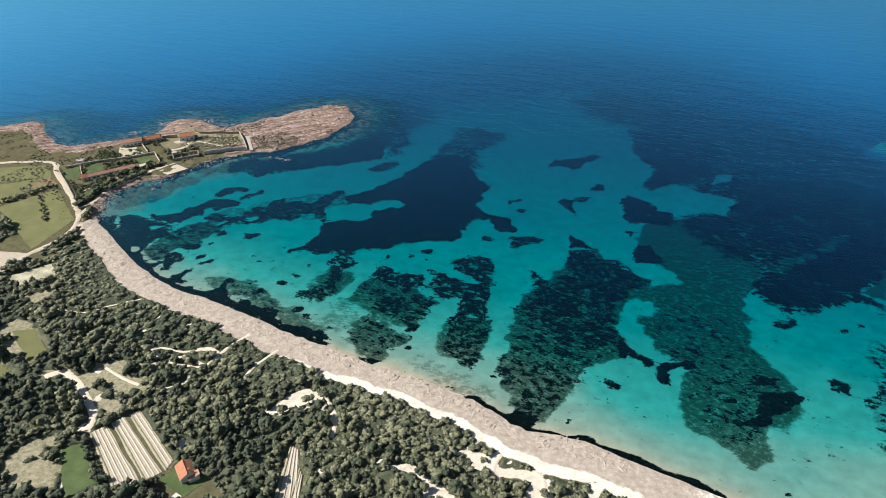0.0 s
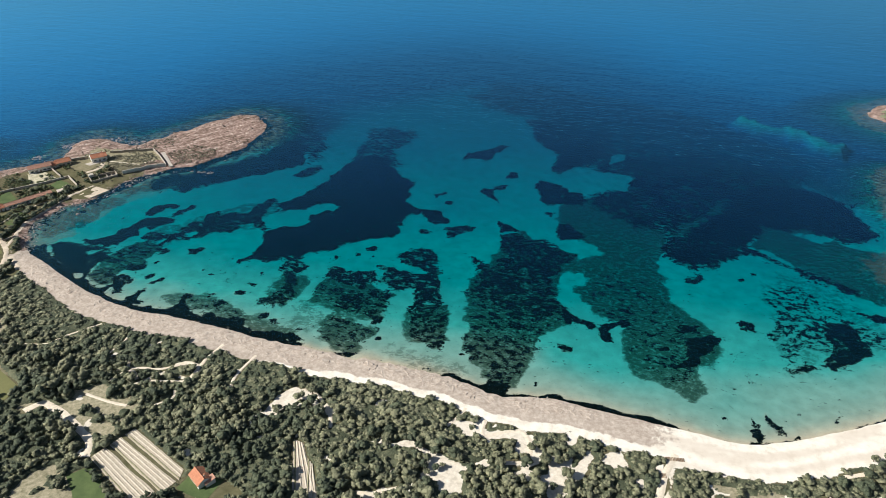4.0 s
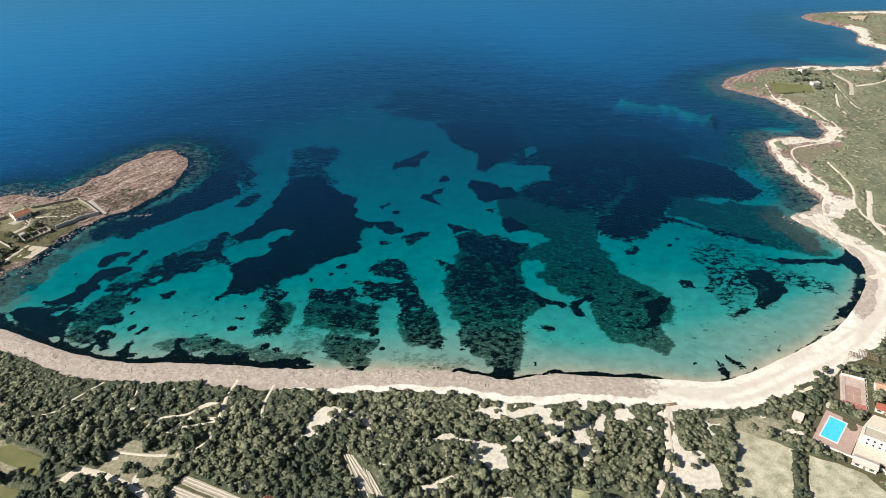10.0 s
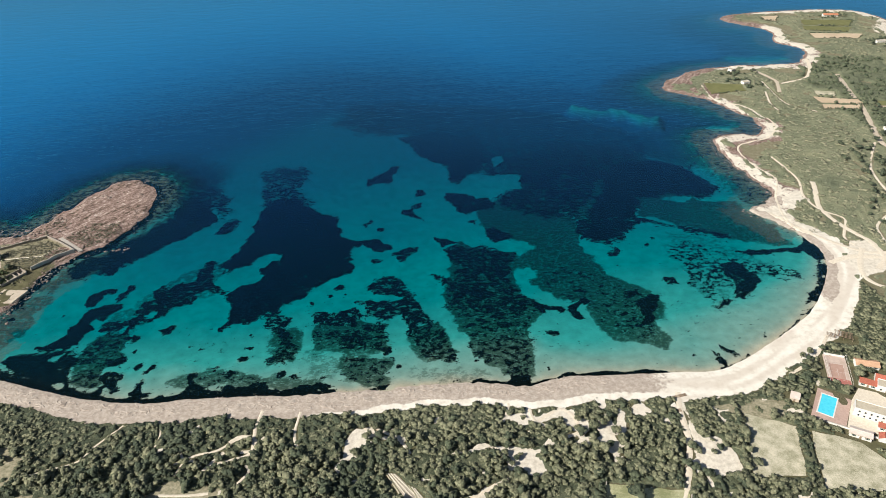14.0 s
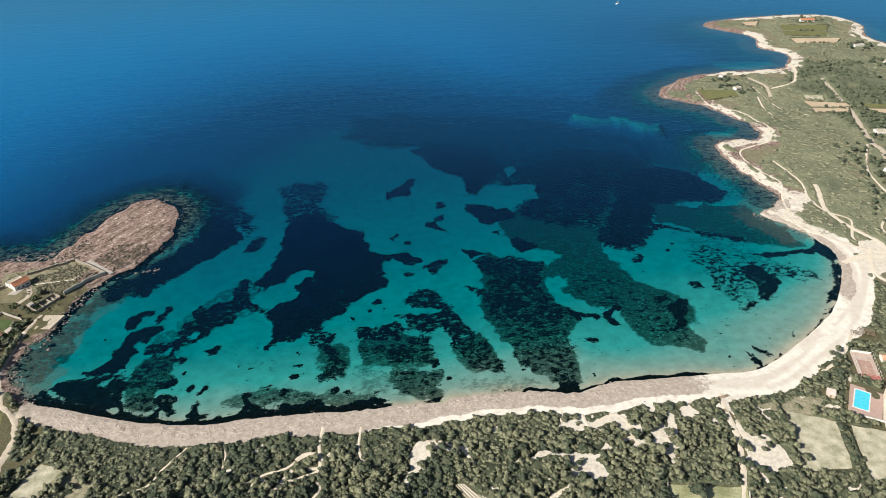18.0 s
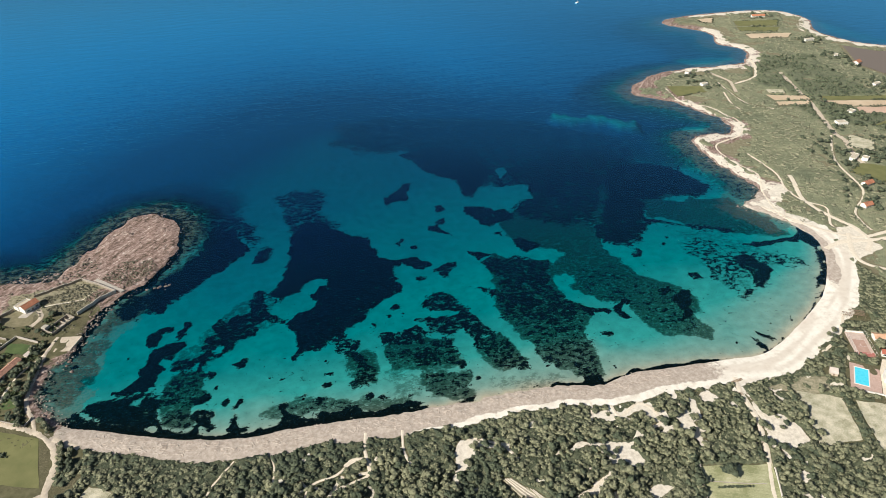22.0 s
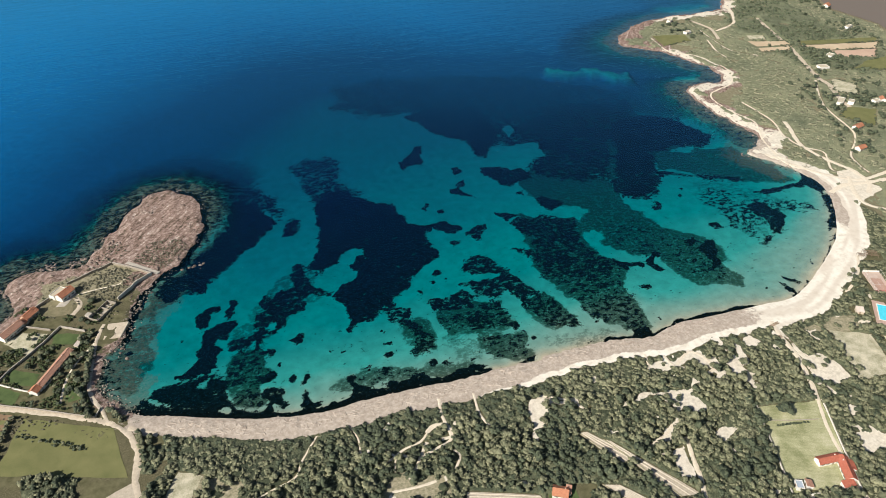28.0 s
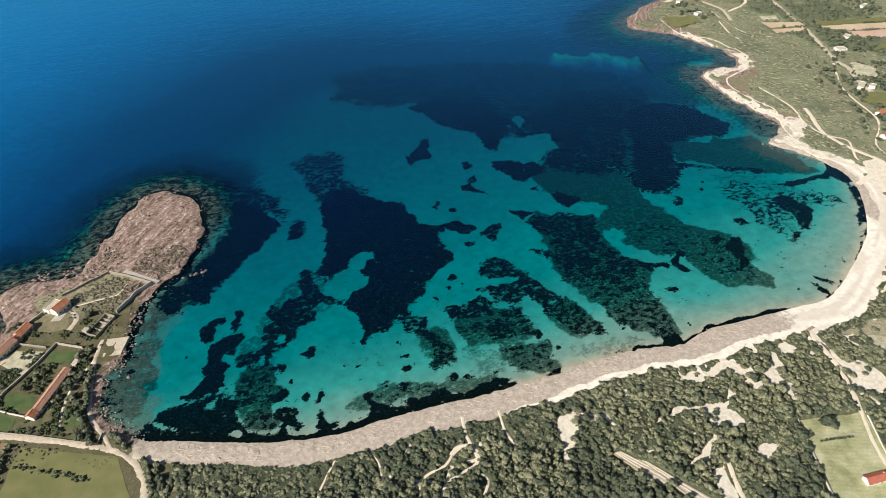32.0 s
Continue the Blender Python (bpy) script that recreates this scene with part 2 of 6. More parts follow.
weed_bed([(229, 113), (242, 114), (240, 105), (229, 103)], 0.72, 1.5, 2)
weed_bed([(180, 166), (213, 167), (225, 136), (244, 113), (240, 81), (233, 53), (220, 51), (203, 64), (196, 97), (181, 109), (164, 126)], 0.36, 3, 5)
weed_bed([(26, 530), (48, 491), (98, 474), (106, 430), (120, 418), (120, 393), (138, 397), (140, 380), (136, 359), (133, 332), (154, 340), (189, 338), (245, 323), (286, 298), (336, 344), (382, 350), (399, 422), (378, 457), (323, 511), (261, 561), (189, 590), (113, 610), (49, 601)], 0.66, 8, 18)
weed_bed([(123, 317), (122, 302), (128, 281), (133, 268), (145, 271), (163, 272), (167, 300), (152, 293), (147, 314), (134, 314)], 0.8, 2.5, 4)
weed_bed([(189, 338), (213, 360), (292, 310), (243, 233), (211, 242), (192, 252), (169, 270), (170, 301), (208, 312)], 0.68, 5, 9)
weed_bed([(311, 350), (363, 355), (397, 327), (398, 261), (370, 248), (346, 262), (313, 262), (294, 226), (318, 214), (344, 195), (358, 180), (353, 173), (320, 196), (294, 214), (286, 222), (265, 194), (248, 182), (235, 191), (227, 198), (233, 224), (283, 292)], 0.84, 5, 9)
weed_bed([(101, 470), (146, 483), (191, 463), (187, 383), (156, 346), (135, 338), (140, 380), (121, 396), (109, 429)], 0.9, 4, 5)
weed_bed([(329, 136), (340, 135), (348, 126), (345, 118), (351, 111), (348, 103), (336, 93), (326, 87), (316, 81), (317, 94), (325, 100), (325, 109), (321, 115), (324, 128)], 0.86, 2, 3)
weed_bed([(296, 170), (322, 179), (331, 166), (341, 153), (345, 142), (368, 126), (385, 111), (381, 98), (362, 103), (354, 115), (304, 97), (305, 76), (290, 76), (295, 108), (295, 136), (291, 156)], 0.44, 3, 4)
weed_bed([(269, 124), (281, 125), (279, 113), (268, 113)], 0.66, 1.5, 2)
weed_bed([(298, 130), (301, 120), (293, 107), (286, 109)], 0.58, 1.5, 3)
weed_bed([(291, 80), (302, 85), (315, 86), (301, 77), (291, 74)], 0.62, 1.5, 2)
weed_bed([(343, 158), (360, 148), (383, 146), (405, 145), (418, 150), (426, 145), (422, 133), (412, 116), (401, 96), (389, 82), (372, 69), (362, 64), (383, 83), (396, 98), (412, 122), (408, 133), (389, 139), (360, 140)], 0.92, 1.5, 2.5)
weed_bed([(267, 41), (271, 36), (277, 28), (279, 20), (272, 20), (269, 30)], 0.72, 1, 1.5)
weed_bed([(261, 29), (265, 17), (264, 10), (260, 16)], 0.72, 1, 1.5)
weed_bed([(255, 11), (265, 11), (279, 17), (287, 23), (286, 18), (272, 10), (260, 7)], 0.95, 1, 1.5)
weed_bed([(313, 48), (315, 46), (309, 34), (305, 34)], 0.66, 1, 1.5)
weed_bed([(319, 36), (335, 43), (347, 51), (338, 41), (319, 32)], 0.92, 0.8, 1.5)
weed_bed([(49, 364), (69, 377), (81, 393), (88, 392), (76, 368), (74, 350), (58, 352), (47, 344)], 0.85, 2, 2.5)
weed_bed([(74, 292), (80, 288), (92, 300), (98, 302), (95, 290), (86, 287), (91, 267), (94, 261), (82, 273), (73, 281)], 0.85, 1.5, 2.5)
weed_bed([(95, 328), (105, 328), (104, 317), (95, 314)], 0.75, 1.5, 2.5)
weed_bed([(24, 274), (31, 266), (44, 280), (46, 272), (38, 262), (29, 269)], 0.8, 1.2, 2)
weed_bed([(46, 257), (54, 259), (53, 252), (46, 252)], 0.8, 1.2, 2)
weed_bed([(95, 233), (109, 224), (115, 217), (100, 214), (95, 226)], 0.8, 1.5, 2)
weed_bed([(100, 211), (113, 213), (108, 185), (102, 181), (98, 197)], 0.7, 1.5, 2)
weed_bed([(55, 210), (70, 219), (80, 217), (71, 204), (64, 196), (57, 198)], 0.75, 1.5, 2)
weed_bed([(31, 205), (41, 204), (47, 201), (37, 197)], 0.8, 1.2, 2)
weed_bed([(145, 238), (155, 239), (167, 225), (166, 214), (148, 211), (143, 221)], 0.85, 1.5, 2)
weed_bed([(131, 253), (143, 254), (138, 247)], 0.8, 1.2, 2)
weed_bed([(241, 174), (251, 177), (254, 171), (244, 163), (237, 165)], 0.72, 1.5, 3)
weed_bed([(-68, 117), (-65, 119), (-62, 117), (-63, 114), (-66, 114)], 0.88, 1.2, 1.6)
weed_bed([(-68, 103), (-66, 105), (-63, 103), (-64, 101), (-66, 101)], 0.88, 1.2, 1.6)
weed_bed([(-74, 91), (-72, 93), (-69, 91), (-70, 87), (-73, 88)], 0.88, 1.2, 1.6)
weed_bed([(-92, 85), (-90, 87), (-87, 85), (-88, 82), (-90, 82)], 0.88, 1.2, 1.6)
weed_bed([(-93, 83), (-92, 84), (-90, 83), (-90, 81), (-92, 81)], 0.88, 1.2, 1.6)
weed_bed([(-103, 108), (-101, 109), (-98, 108), (-99, 105), (-101, 105)], 0.88, 1.2, 1.6)
weed_bed([(-212, 175), (-211, 176), (-208, 175), (-208, 173), (-210, 173)], 0.88, 1.2, 1.6)
weed_bed([(-253, 176), (-251, 179), (-246, 177), (-246, 172), (-250, 172)], 0.88, 1.2, 1.6)
weed_bed([(-24, 152), (-22, 154), (-18, 152), (-19, 148), (-23, 148)], 0.88, 1.2, 1.6)
weed_bed([(0, 168), (4, 171), (8, 169), (6, 164), (2, 164)], 0.88, 1.2, 1.6)
weed_bed([(7, 157), (9, 159), (12, 157), (11, 154), (8, 154)], 0.88, 1.2, 1.6)
weed_bed([(214, 86), (219, 89), (223, 87), (219, 82), (215, 83)], 0.88, 1.2, 1.6)
weed_bed([(144, 72), (146, 73), (148, 72), (146, 70), (144, 70)], 0.88, 1.2, 1.6)
weed_bed([(279, 180), (283, 182), (285, 180), (282, 176), (279, 176)], 0.88, 1.2, 1.6)
weed_bed([(288, 186), (291, 188), (293, 186), (290, 183), (288, 183)], 0.88, 1.2, 1.6)
weed_bed([(67, 54), (69, 55), (72, 54), (70, 52), (68, 52)], 0.88, 1.2, 1.6)
weed_bed([(72, 63), (76, 65), (80, 63), (78, 59), (74, 59)], 0.88, 1.2, 1.6)
weed_bed([(59, 64), (63, 66), (66, 64), (64, 61), (61, 61)], 0.88, 1.2, 1.6)
weed_bed([(1, 56), (3, 57), (4, 56), (4, 54), (2, 54)], 0.88, 1.2, 1.6)
weed_bed([(-7, 158), (-5, 160), (-2, 158), (-3, 155), (-5, 155)], 0.88, 1.2, 1.6)
weed_bed([(19, 50), (22, 51), (24, 50), (23, 47), (21, 47)], 0.88, 1.2, 1.6)
weed_bed([(6, 64), (8, 66), (11, 64), (10, 62), (7, 62)], 0.88, 1.2, 1.6)
weed_bed([(-111, 115), (-110, 117), (-108, 115), (-108, 113), (-110, 113)], 0.88, 1.2, 1.6)
weed_bed([(34, 61), (37, 63), (39, 61), (38, 59), (35, 59)], 0.88, 1.2, 1.6)
weed_bed([(28, 55), (30, 56), (33, 55), (31, 52), (29, 53)], 0.88, 1.2, 1.6)
weed_bed([(17, 63), (18, 64), (20, 63), (19, 61), (18, 61)], 0.88, 1.2, 1.6)
weed_bed([(89, 53), (92, 55), (94, 53), (93, 51), (90, 51)], 0.88, 1.2, 1.6)
weed_bed([(71, 36), (73, 37), (76, 36), (74, 34), (72, 34)], 0.88, 1.2, 1.6)
weed_bed([(-19, 60), (-17, 61), (-14, 60), (-15, 57), (-18, 57)], 0.88, 1.2, 1.6)
weed_bed([(-12, 64), (-10, 65), (-8, 64), (-9, 62), (-11, 62)], 0.88, 1.2, 1.6)
weed_bed([(138, 35), (141, 36), (143, 35), (142, 32), (139, 33)], 0.88, 1.2, 1.6)
weed_bed([(245, 30), (247, 31), (249, 30), (247, 28), (245, 28)], 0.88, 1.2, 1.6)
weed_bed([(-137, 353), (-111, 333), (-97, 312), (-90, 324), (-91, 352), (-95, 384), (-109, 413), (-123, 444), (-141, 465), (-147, 424)], 0.64, 7, 13)

thin_weed([(145, 271), (169, 289), (212, 304), (220, 263), (235, 235), (229, 214), (225, 194), (221, 160), (226, 144), (232, 129), (244, 117), (254, 110), (254, 93), (248, 79), (240, 59), (238, 45), (230, 40), (219, 49), (203, 54), (195, 67), (194, 94), (195, 105), (183, 113), (164, 126), (163, 143), (156, 172), (178, 195), (174, 207), (149, 214), (144, 248)], 0.92)
thin_weed([(103, 195), (117, 217), (163, 190), (148, 138), (157, 111), (144, 84), (139, 57), (126, 31), (109, 36), (90, 60), (92, 86), (87, 114), (89, 145)], 1)
thin_weed([(-189, 129), (-175, 142), (-157, 145), (-152, 107), (-163, 97), (-165, 83), (-177, 80), (-185, 90)], 0.95)
thin_weed([(-19, 119), (19, 120), (35, 109), (34, 74), (12, 80), (-20, 91)], 1)
thin_weed([(-2, 81), (36, 67), (28, 43), (18, 43), (-4, 52)], 0.9)
thin_weed([(-48, 127), (-30, 115), (-33, 79), (-54, 80)], 0.8)
thin_weed([(51, 108), (80, 101), (81, 65), (77, 53), (57, 59), (51, 83)], 0.95)
thin_weed([(307, 194), (336, 192), (352, 171), (371, 130), (390, 109), (379, 96), (351, 111), (309, 75), (289, 75), (290, 118), (288, 157)], 0.42)
thin_weed([(-266, 166), (-259, 179), (-249, 193), (-237, 204), (-221, 205), (-220, 193), (-229, 180), (-232, 160), (-239, 148), (-245, 133), (-253, 129), (-263, 140)], 0.62)
thin_weed([(-124, 78), (-109, 80), (-93, 82), (-55, 69), (-32, 63), (-13, 58), (-14, 49), (-49, 52), (-79, 60), (-109, 65)], 0.7)
thin_weed([(200, 380), (289, 428), (347, 395), (401, 266), (343, 256), (238, 234), (208, 312)], 0.8)
thin_weed([(320, 262), (368, 246), (399, 232), (411, 169), (405, 145), (353, 173), (319, 216), (296, 229)], 0.75)
thin_weed([(-180, 153), (-154, 184), (-146, 203), (-112, 225), (-96, 234), (-78, 185), (-111, 173), (-131, 154), (-155, 140)], 0.5)
thin_weed([(-222, 244), (-239, 211), (-226, 209), (-213, 223), (-202, 229), (-181, 241), (-146, 280), (-140, 331), (-162, 303)], 0.7)
thin_weed([(41, 63), (72, 51), (89, 50), (106, 27), (73, 30), (41, 44)], 0.42)
thin_weed([(-28, 94), (-4, 87), (-6, 50), (-29, 56)], 0.45)
thin_weed([(-117, 117), (-93, 117), (-57, 94), (-53, 69), (-93, 79), (-120, 80)], 0.22)

sand_gap([(-67, 219), (-62, 227), (-51, 232), (-42, 228), (-47, 219), (-55, 212), (-60, 211)], 2)
sand_gap([(-97, 198), (-91, 210), (-84, 204), (-72, 207), (-63, 202), (-59, 197), (-64, 190), (-78, 186), (-85, 182), (-96, 193)], 2)
sand_gap([(-208, 120), (-204, 123), (-199, 123), (-200, 119), (-204, 115)], 1)
sand_gap([(-198, 88), (-195, 92), (-191, 92), (-188, 86), (-191, 82), (-196, 84)], 1)
sand_gap([(-244, 122), (-240, 122), (-236, 116), (-229, 110), (-227, 105), (-233, 108), (-240, 116)], 1)
sand_gap([(-148, 161), (-145, 164), (-140, 162), (-142, 157), (-146, 157)], 1)
sand_gap([(154, 159), (166, 163), (172, 159), (165, 147), (157, 147)], 2)
sand_gap([(152, 133), (160, 135), (162, 122), (155, 118), (151, 125)], 2)
sand_gap([(161, 120), (171, 120), (170, 112), (160, 112)], 1)
sand_gap([(129, 203), (149, 198), (172, 200), (174, 194), (158, 191)], 1)
sand_gap([(193, 390), (205, 395), (203, 379), (190, 370)], 2)
sand_gap([(148, 341), (167, 341), (194, 344), (212, 339), (201, 327), (174, 321), (154, 319), (148, 328)], 2)
sand_gap([(27, 148), (44, 148), (54, 141), (44, 139), (33, 143)], 1)
sand_gap([(68, 132), (77, 115), (84, 92), (87, 64), (87, 54), (83, 55), (81, 75), (78, 94), (70, 114), (65, 126)], 2)
sand_gap([(187, 101), (191, 104), (192, 97), (187, 91), (185, 95)], 1)
sand_gap([(-167, 143), (-164, 148), (-158, 150), (-159, 143), (-164, 141)], 1)
sand_gap([(161, 102), (172, 95), (186, 82), (181, 67), (164, 71), (154, 81), (151, 93)], 1)


def seagrass(x, y):
    """How much seagrass covers the sea floor, and how much thin weed tints it, from 0 to 1."""
    cover, veil = np.zeros(np.shape(x)), np.zeros(np.shape(x))
    still = (x, y)
    x, y = x + 1.6 * fbm(*still, 11, 101, 3), y + 1.6 * fbm(*still, 11, 107, 3)

    def close_to(poly, reach=30):
        p = np.array(poly, float)
        return (x > p[:, 0].min() - reach) & (x < p[:, 0].max() + reach) & (y > p[:, 1].min() - reach) & (y < p[:, 1].max() + reach)

    for k, (poly, density, ragged, edge) in enumerate(MEADOWS):
        near = close_to(poly)
        if near.any():
            d = inward(x[near], y[near], poly) + ragged * fbm(x[near], y[near], 4 + 3 * ragged, 40 + k, 3)
            cover[near] = np.maximum(cover[near], density * smooth(-edge, edge, d))
    for k, (poly, strength) in enumerate(VEILS):
        near = close_to(poly, 40)
        if near.any():
            d = inward(x[near], y[near], poly) + 4 * fbm(x[near], y[near], 14, 140 + k, 4)
            veil[near] = np.maximum(veil[near], strength * smooth(-3.5, 3.5, d))
    for poly, ragged in GAPS:
        near = close_to(poly, 12)
        if near.any():
            hole = 1 - 0.92 * smooth(-2, 2, inward(x[near], y[near], poly) + ragged * fbm(x[near], y[near], 8, 90, 3))
            cover[near], veil[near] = cover[near] * hole, veil[near] * hole
    base = smooth(12, 40, -shore(x, y)[0]) * (1 - smooth(190, 300, y)) * smooth(-20, 10, inward(x, y, BASIN))
    return np.maximum(cover, 0.05 * base), veil


SHALLOWS = [[(634, 669), (704, 675), (719, 622), (666, 599), (638, 629)], [(323, 526), (364, 512), (433, 458), (420, 446), (376, 466), (336, 497)],
            [(1000, 760), (1060, 740), (1090, 600), (1040, 620), (1005, 690)], [(470, 415), (506, 413), (491, 388), (464, 389)]]


# ---------------------------------------------------------------- plan: relief
def height(x, y, parts=False):
    x, y = np.asarray(x, float), np.asarray(y, float)
    wob = 1 - smooth(900, 1600, np.hypot(x, y))
    xx, yy = x + wob * 3.2 * fbm(x, y, 15, 5, 4), y + wob * 3.2 * fbm(x, y, 15, 9, 4)
    d0, sandy0 = shore(x, y)
    banks = 0.35 + smooth(-70, -10, x) * (1 - smooth(115, 170, x))
    d0 = d0 + sandy0 * banks * (1.3 * vnoise(x, y, 9, 12) + 1.1 * vnoise(x, y, 4.2, 13)) * (1 - smooth(8, 16, np.abs(d0)))
    d1, sandy1 = shore(xx, yy)
    d = d0 * sandy0 + d1 * (1 - sandy0)
    rocky = 1 - sandy0
    # land
    beach = 1.0 * (1 - np.exp(-np.maximum(d, 0) / 9)) + 0.5 * smooth(20, 70, d)
    bumps = 0.3 * fbm(x, y, 24, 3, 3) * smooth(8, 30, d)
    rock = 1.1 * np.abs(fbm(x, y, 9, 21, 4)) * smooth(0, 6, d) * (1 - smooth(18, 40, d)) * rocky
    heaps = 0.55 * np.abs(vnoise(x, y, 5.5, 51) + 0.5 * vnoise(x, y, 2.6, 52)) * smooth(0.5, 3, d) * (1 - smooth(10, 17, d)) * sandy0 * (1 - smooth(150, 235, x))
    up = beach + bumps + rock + heaps
    # sea floor: a shelving sandy basin, steep outside it
    s = np.maximum(-d, 0)
    out = inward(x, y, BASIN)
    basin = smooth(-50, 30, out + 16 * fbm(x, y, 60, 31, 3))
    shelf = (0.75 + 0.2 * (1 - smooth(-60, 110, x))) * (1 - np.exp(-s / 9)) + 0.017 * np.minimum(s, 70) + 0.018 * np.clip(y - 90, 0, 420)
    # depth keeps growing offshore, which brightens the painted floor colour far out
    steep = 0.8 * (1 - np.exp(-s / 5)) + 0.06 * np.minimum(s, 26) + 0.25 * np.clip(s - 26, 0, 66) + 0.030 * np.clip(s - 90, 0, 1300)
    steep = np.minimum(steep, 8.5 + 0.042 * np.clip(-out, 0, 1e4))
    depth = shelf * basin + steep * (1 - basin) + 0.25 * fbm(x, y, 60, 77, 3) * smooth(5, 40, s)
    for k, poly in enumerate(SHALLOWS):
        w = smooth(-12, 10, inward(x, y, poly) - 4 + 16 * fbm(x, y, 26, 200 + k, 4))
        depth = depth * (1 - w) + np.minimum(depth, 4.8) * w
    depth = np.maximum(depth, 0.03 * np.minimum(s, 10))
    z = np.where(d > 0, up, -depth)
    return (z, d, sandy0) if parts else z


# ---------------------------------------------------------------- plan: clearings, fields, roads and paths on land
CLEARINGS = []


def clearing(outline):
    """An opening of bare sand in the scrub."""
    CLEARINGS.append(outline)


clearing([(-4.5, -1.6), (2.2, 5.3), (9.7, 3.2), (20.2, -4.3), (31.8, -11.2), (29.6, -13.8), (18.2, -8.9), (9.1, -3.5), (4.0, -8.5), (-1.2, -16.8), (-6.4, -22.3), (-8.3, -11.8)])
clearing([(65.2, -27.3), (77.9, -21.7), (85.7, -27.2), (95.2, -29.8), (103.2, -34.8), (108.1, -44.5), (109.2, -56.3), (103.0, -55.8), (97.8, -52.2), (96.0, -46.5), (85.8, -49.1), (86.8, -43.2), (85.2, -37.5), (86.0, -30.5), (77.0, -27.3), (67.4, -29.1)])
clearing([(208, -48), (221, -47), (226, -64), (224, -75), (207, -77), (197, -70), (197, -62)])
clearing([(127.2, -28.9), (137.1, -31.4), (144.4, -27.5), (147.6, -18.4), (142.1, -13.5), (140.7, -23.3), (137.3, -26.9)])
clearing([(157.1, -21.2), (160.0, -27.2), (159.8, -37.2), (158.2, -51.8), (155.3, -48.1), (152.3, -34.6)])
clearing([(200, -93), (204, -98), (194, -101), (192, -96)])
clearing([(183, -111), (201, -122), (189, -131), (178, -124)])
clearing([(458, 140), (474, 137), (469, 94), (431, 87), (432, 109)])
clearing([(180, -116), (197, -117), (204, -124), (214, -125), (204, -135), (191, -131), (175, -127)])
clearing([(199, -135), (213, -136), (210, -148), (205, -152), (193, -146)])
clearing([(98, -70), (108, -72), (114, -76), (103, -81), (96, -79)])
clearing([(63, -72), (73, -72), (67, -83), (63, -95), (54, -91)])
clearing([(163, -15), (162, -29), (157, -50), (154, -50), (151, -35)])
clearing([(-16, -23), (-10, -20), (-12, -30)])
clearing([(134, -4), (142, -13), (139, -27), (133, -20)])
clearing([(150, -20), (156, -20), (157, -54), (151, -54)])
clearing([(180.4, -10.3), (189.0, -11.2), (192.1, -19.2), (184.8, -21.5), (178.9, -16.3)])
clearing([(114.4, -13.0), (122.9, -6.6), (138.9, -7.5), (140.0, -11.0), (126.9, -11.6), (117.4, -15.5)])
clearing([(200.4, -60.1), (207.7, -54.4), (210.5, -60.4), (216.8, -64.6), (215.6, -69.6), (204.6, -71.1), (195.1, -71.1)])
clearing([(209.3, -12.7), (216.4, -12.0), (213.3, -22.1), (212.8, -30.3), (210.0, -40.2), (211.5, -47.1), (208.1, -53.9), (198.6, -62.2), (201.8, -52.2), (207.0, -39.7), (211.8, -27.8), (210.3, -19.5)])
clearing([(170.6, -11.5), (173.9, -16.4), (170.5, -23.7), (170.0, -30.8), (163.0, -36.1), (159.2, -29.9), (165.3, -24.8)])
clearing([(85.8, -49.1), (84.7, -56.1), (74.1, -58.3), (67.0, -65.1), (60.7, -67.4), (58.6, -63.9), (68.9, -56.5), (81.0, -53.6)])
FIELDS = {}
FIELDS['meadow'] = [(-319, 136), (-264, 101), (-260, 56), (-336, 94)]
FIELDS['brown_field'] = [(-343, 152), (-326, 143), (-332, 130), (-345, 130)]
FIELDS['west_field'] = [(-352, 128), (-334, 128), (-338, 95), (-358, 92)]
FIELDS['far_west_field'] = [(-371, 123), (-346, 148), (-326, 137), (-343, 100)]
FIELDS['north_west_field'] = [(-399, 148), (-364, 168), (-341, 151), (-375, 127)]
FIELDS['west_yard'] = [(-278, 46), (-258, 51), (-254, 28), (-270, 26)]
FIELDS['west_plot'] = [(-246, 22), (-231, 48), (-217, 38), (-228, 20)]
FIELDS['small_meadow'] = [(-192, -19), (-180, -12), (-155, -26), (-156, -38)]
FIELDS['lower_meadow'] = [(-178, -42), (-161, -47), (-161, -56), (-180, -56)]
FIELDS['green_plot'] = [(-89, -79), (-81, -71), (-56, -88), (-64, -102)]
FIELDS['east_field'] = [(249, -33), (275, -51), (256, -86), (226, -81)]
FIELDS['hotel_field'] = [(281, -55), (306, -71), (322, -112), (262, -97)]
FIELDS['plot'] = [(140, -68), (185, -82), (150, -142), (109, -129)]
CROPS = {
    "west_bed": [(-84, -66), (-80, -58), (-38, -81), (-49, -88)],
    "second_bed": [(-79, -56), (-76, -50), (-33, -72), (-37, -80)],
    "third_bed": [(-75, -48), (-72, -43), (-33, -64), (-32, -71)],
    "middle_bed": [(15, -34), (21, -36), (39, -66), (26, -66)],
    "south_bed": [(27, -45), (31, -49), (58, -106), (43, -101)],
    "small_bed": [(6, -74), (16, -79), (26, -95), (16, -96)],
}
ROADS = []


def way(line, width, kind):
    """A road, track or path along a line."""
    ROADS.append((line, width, kind))


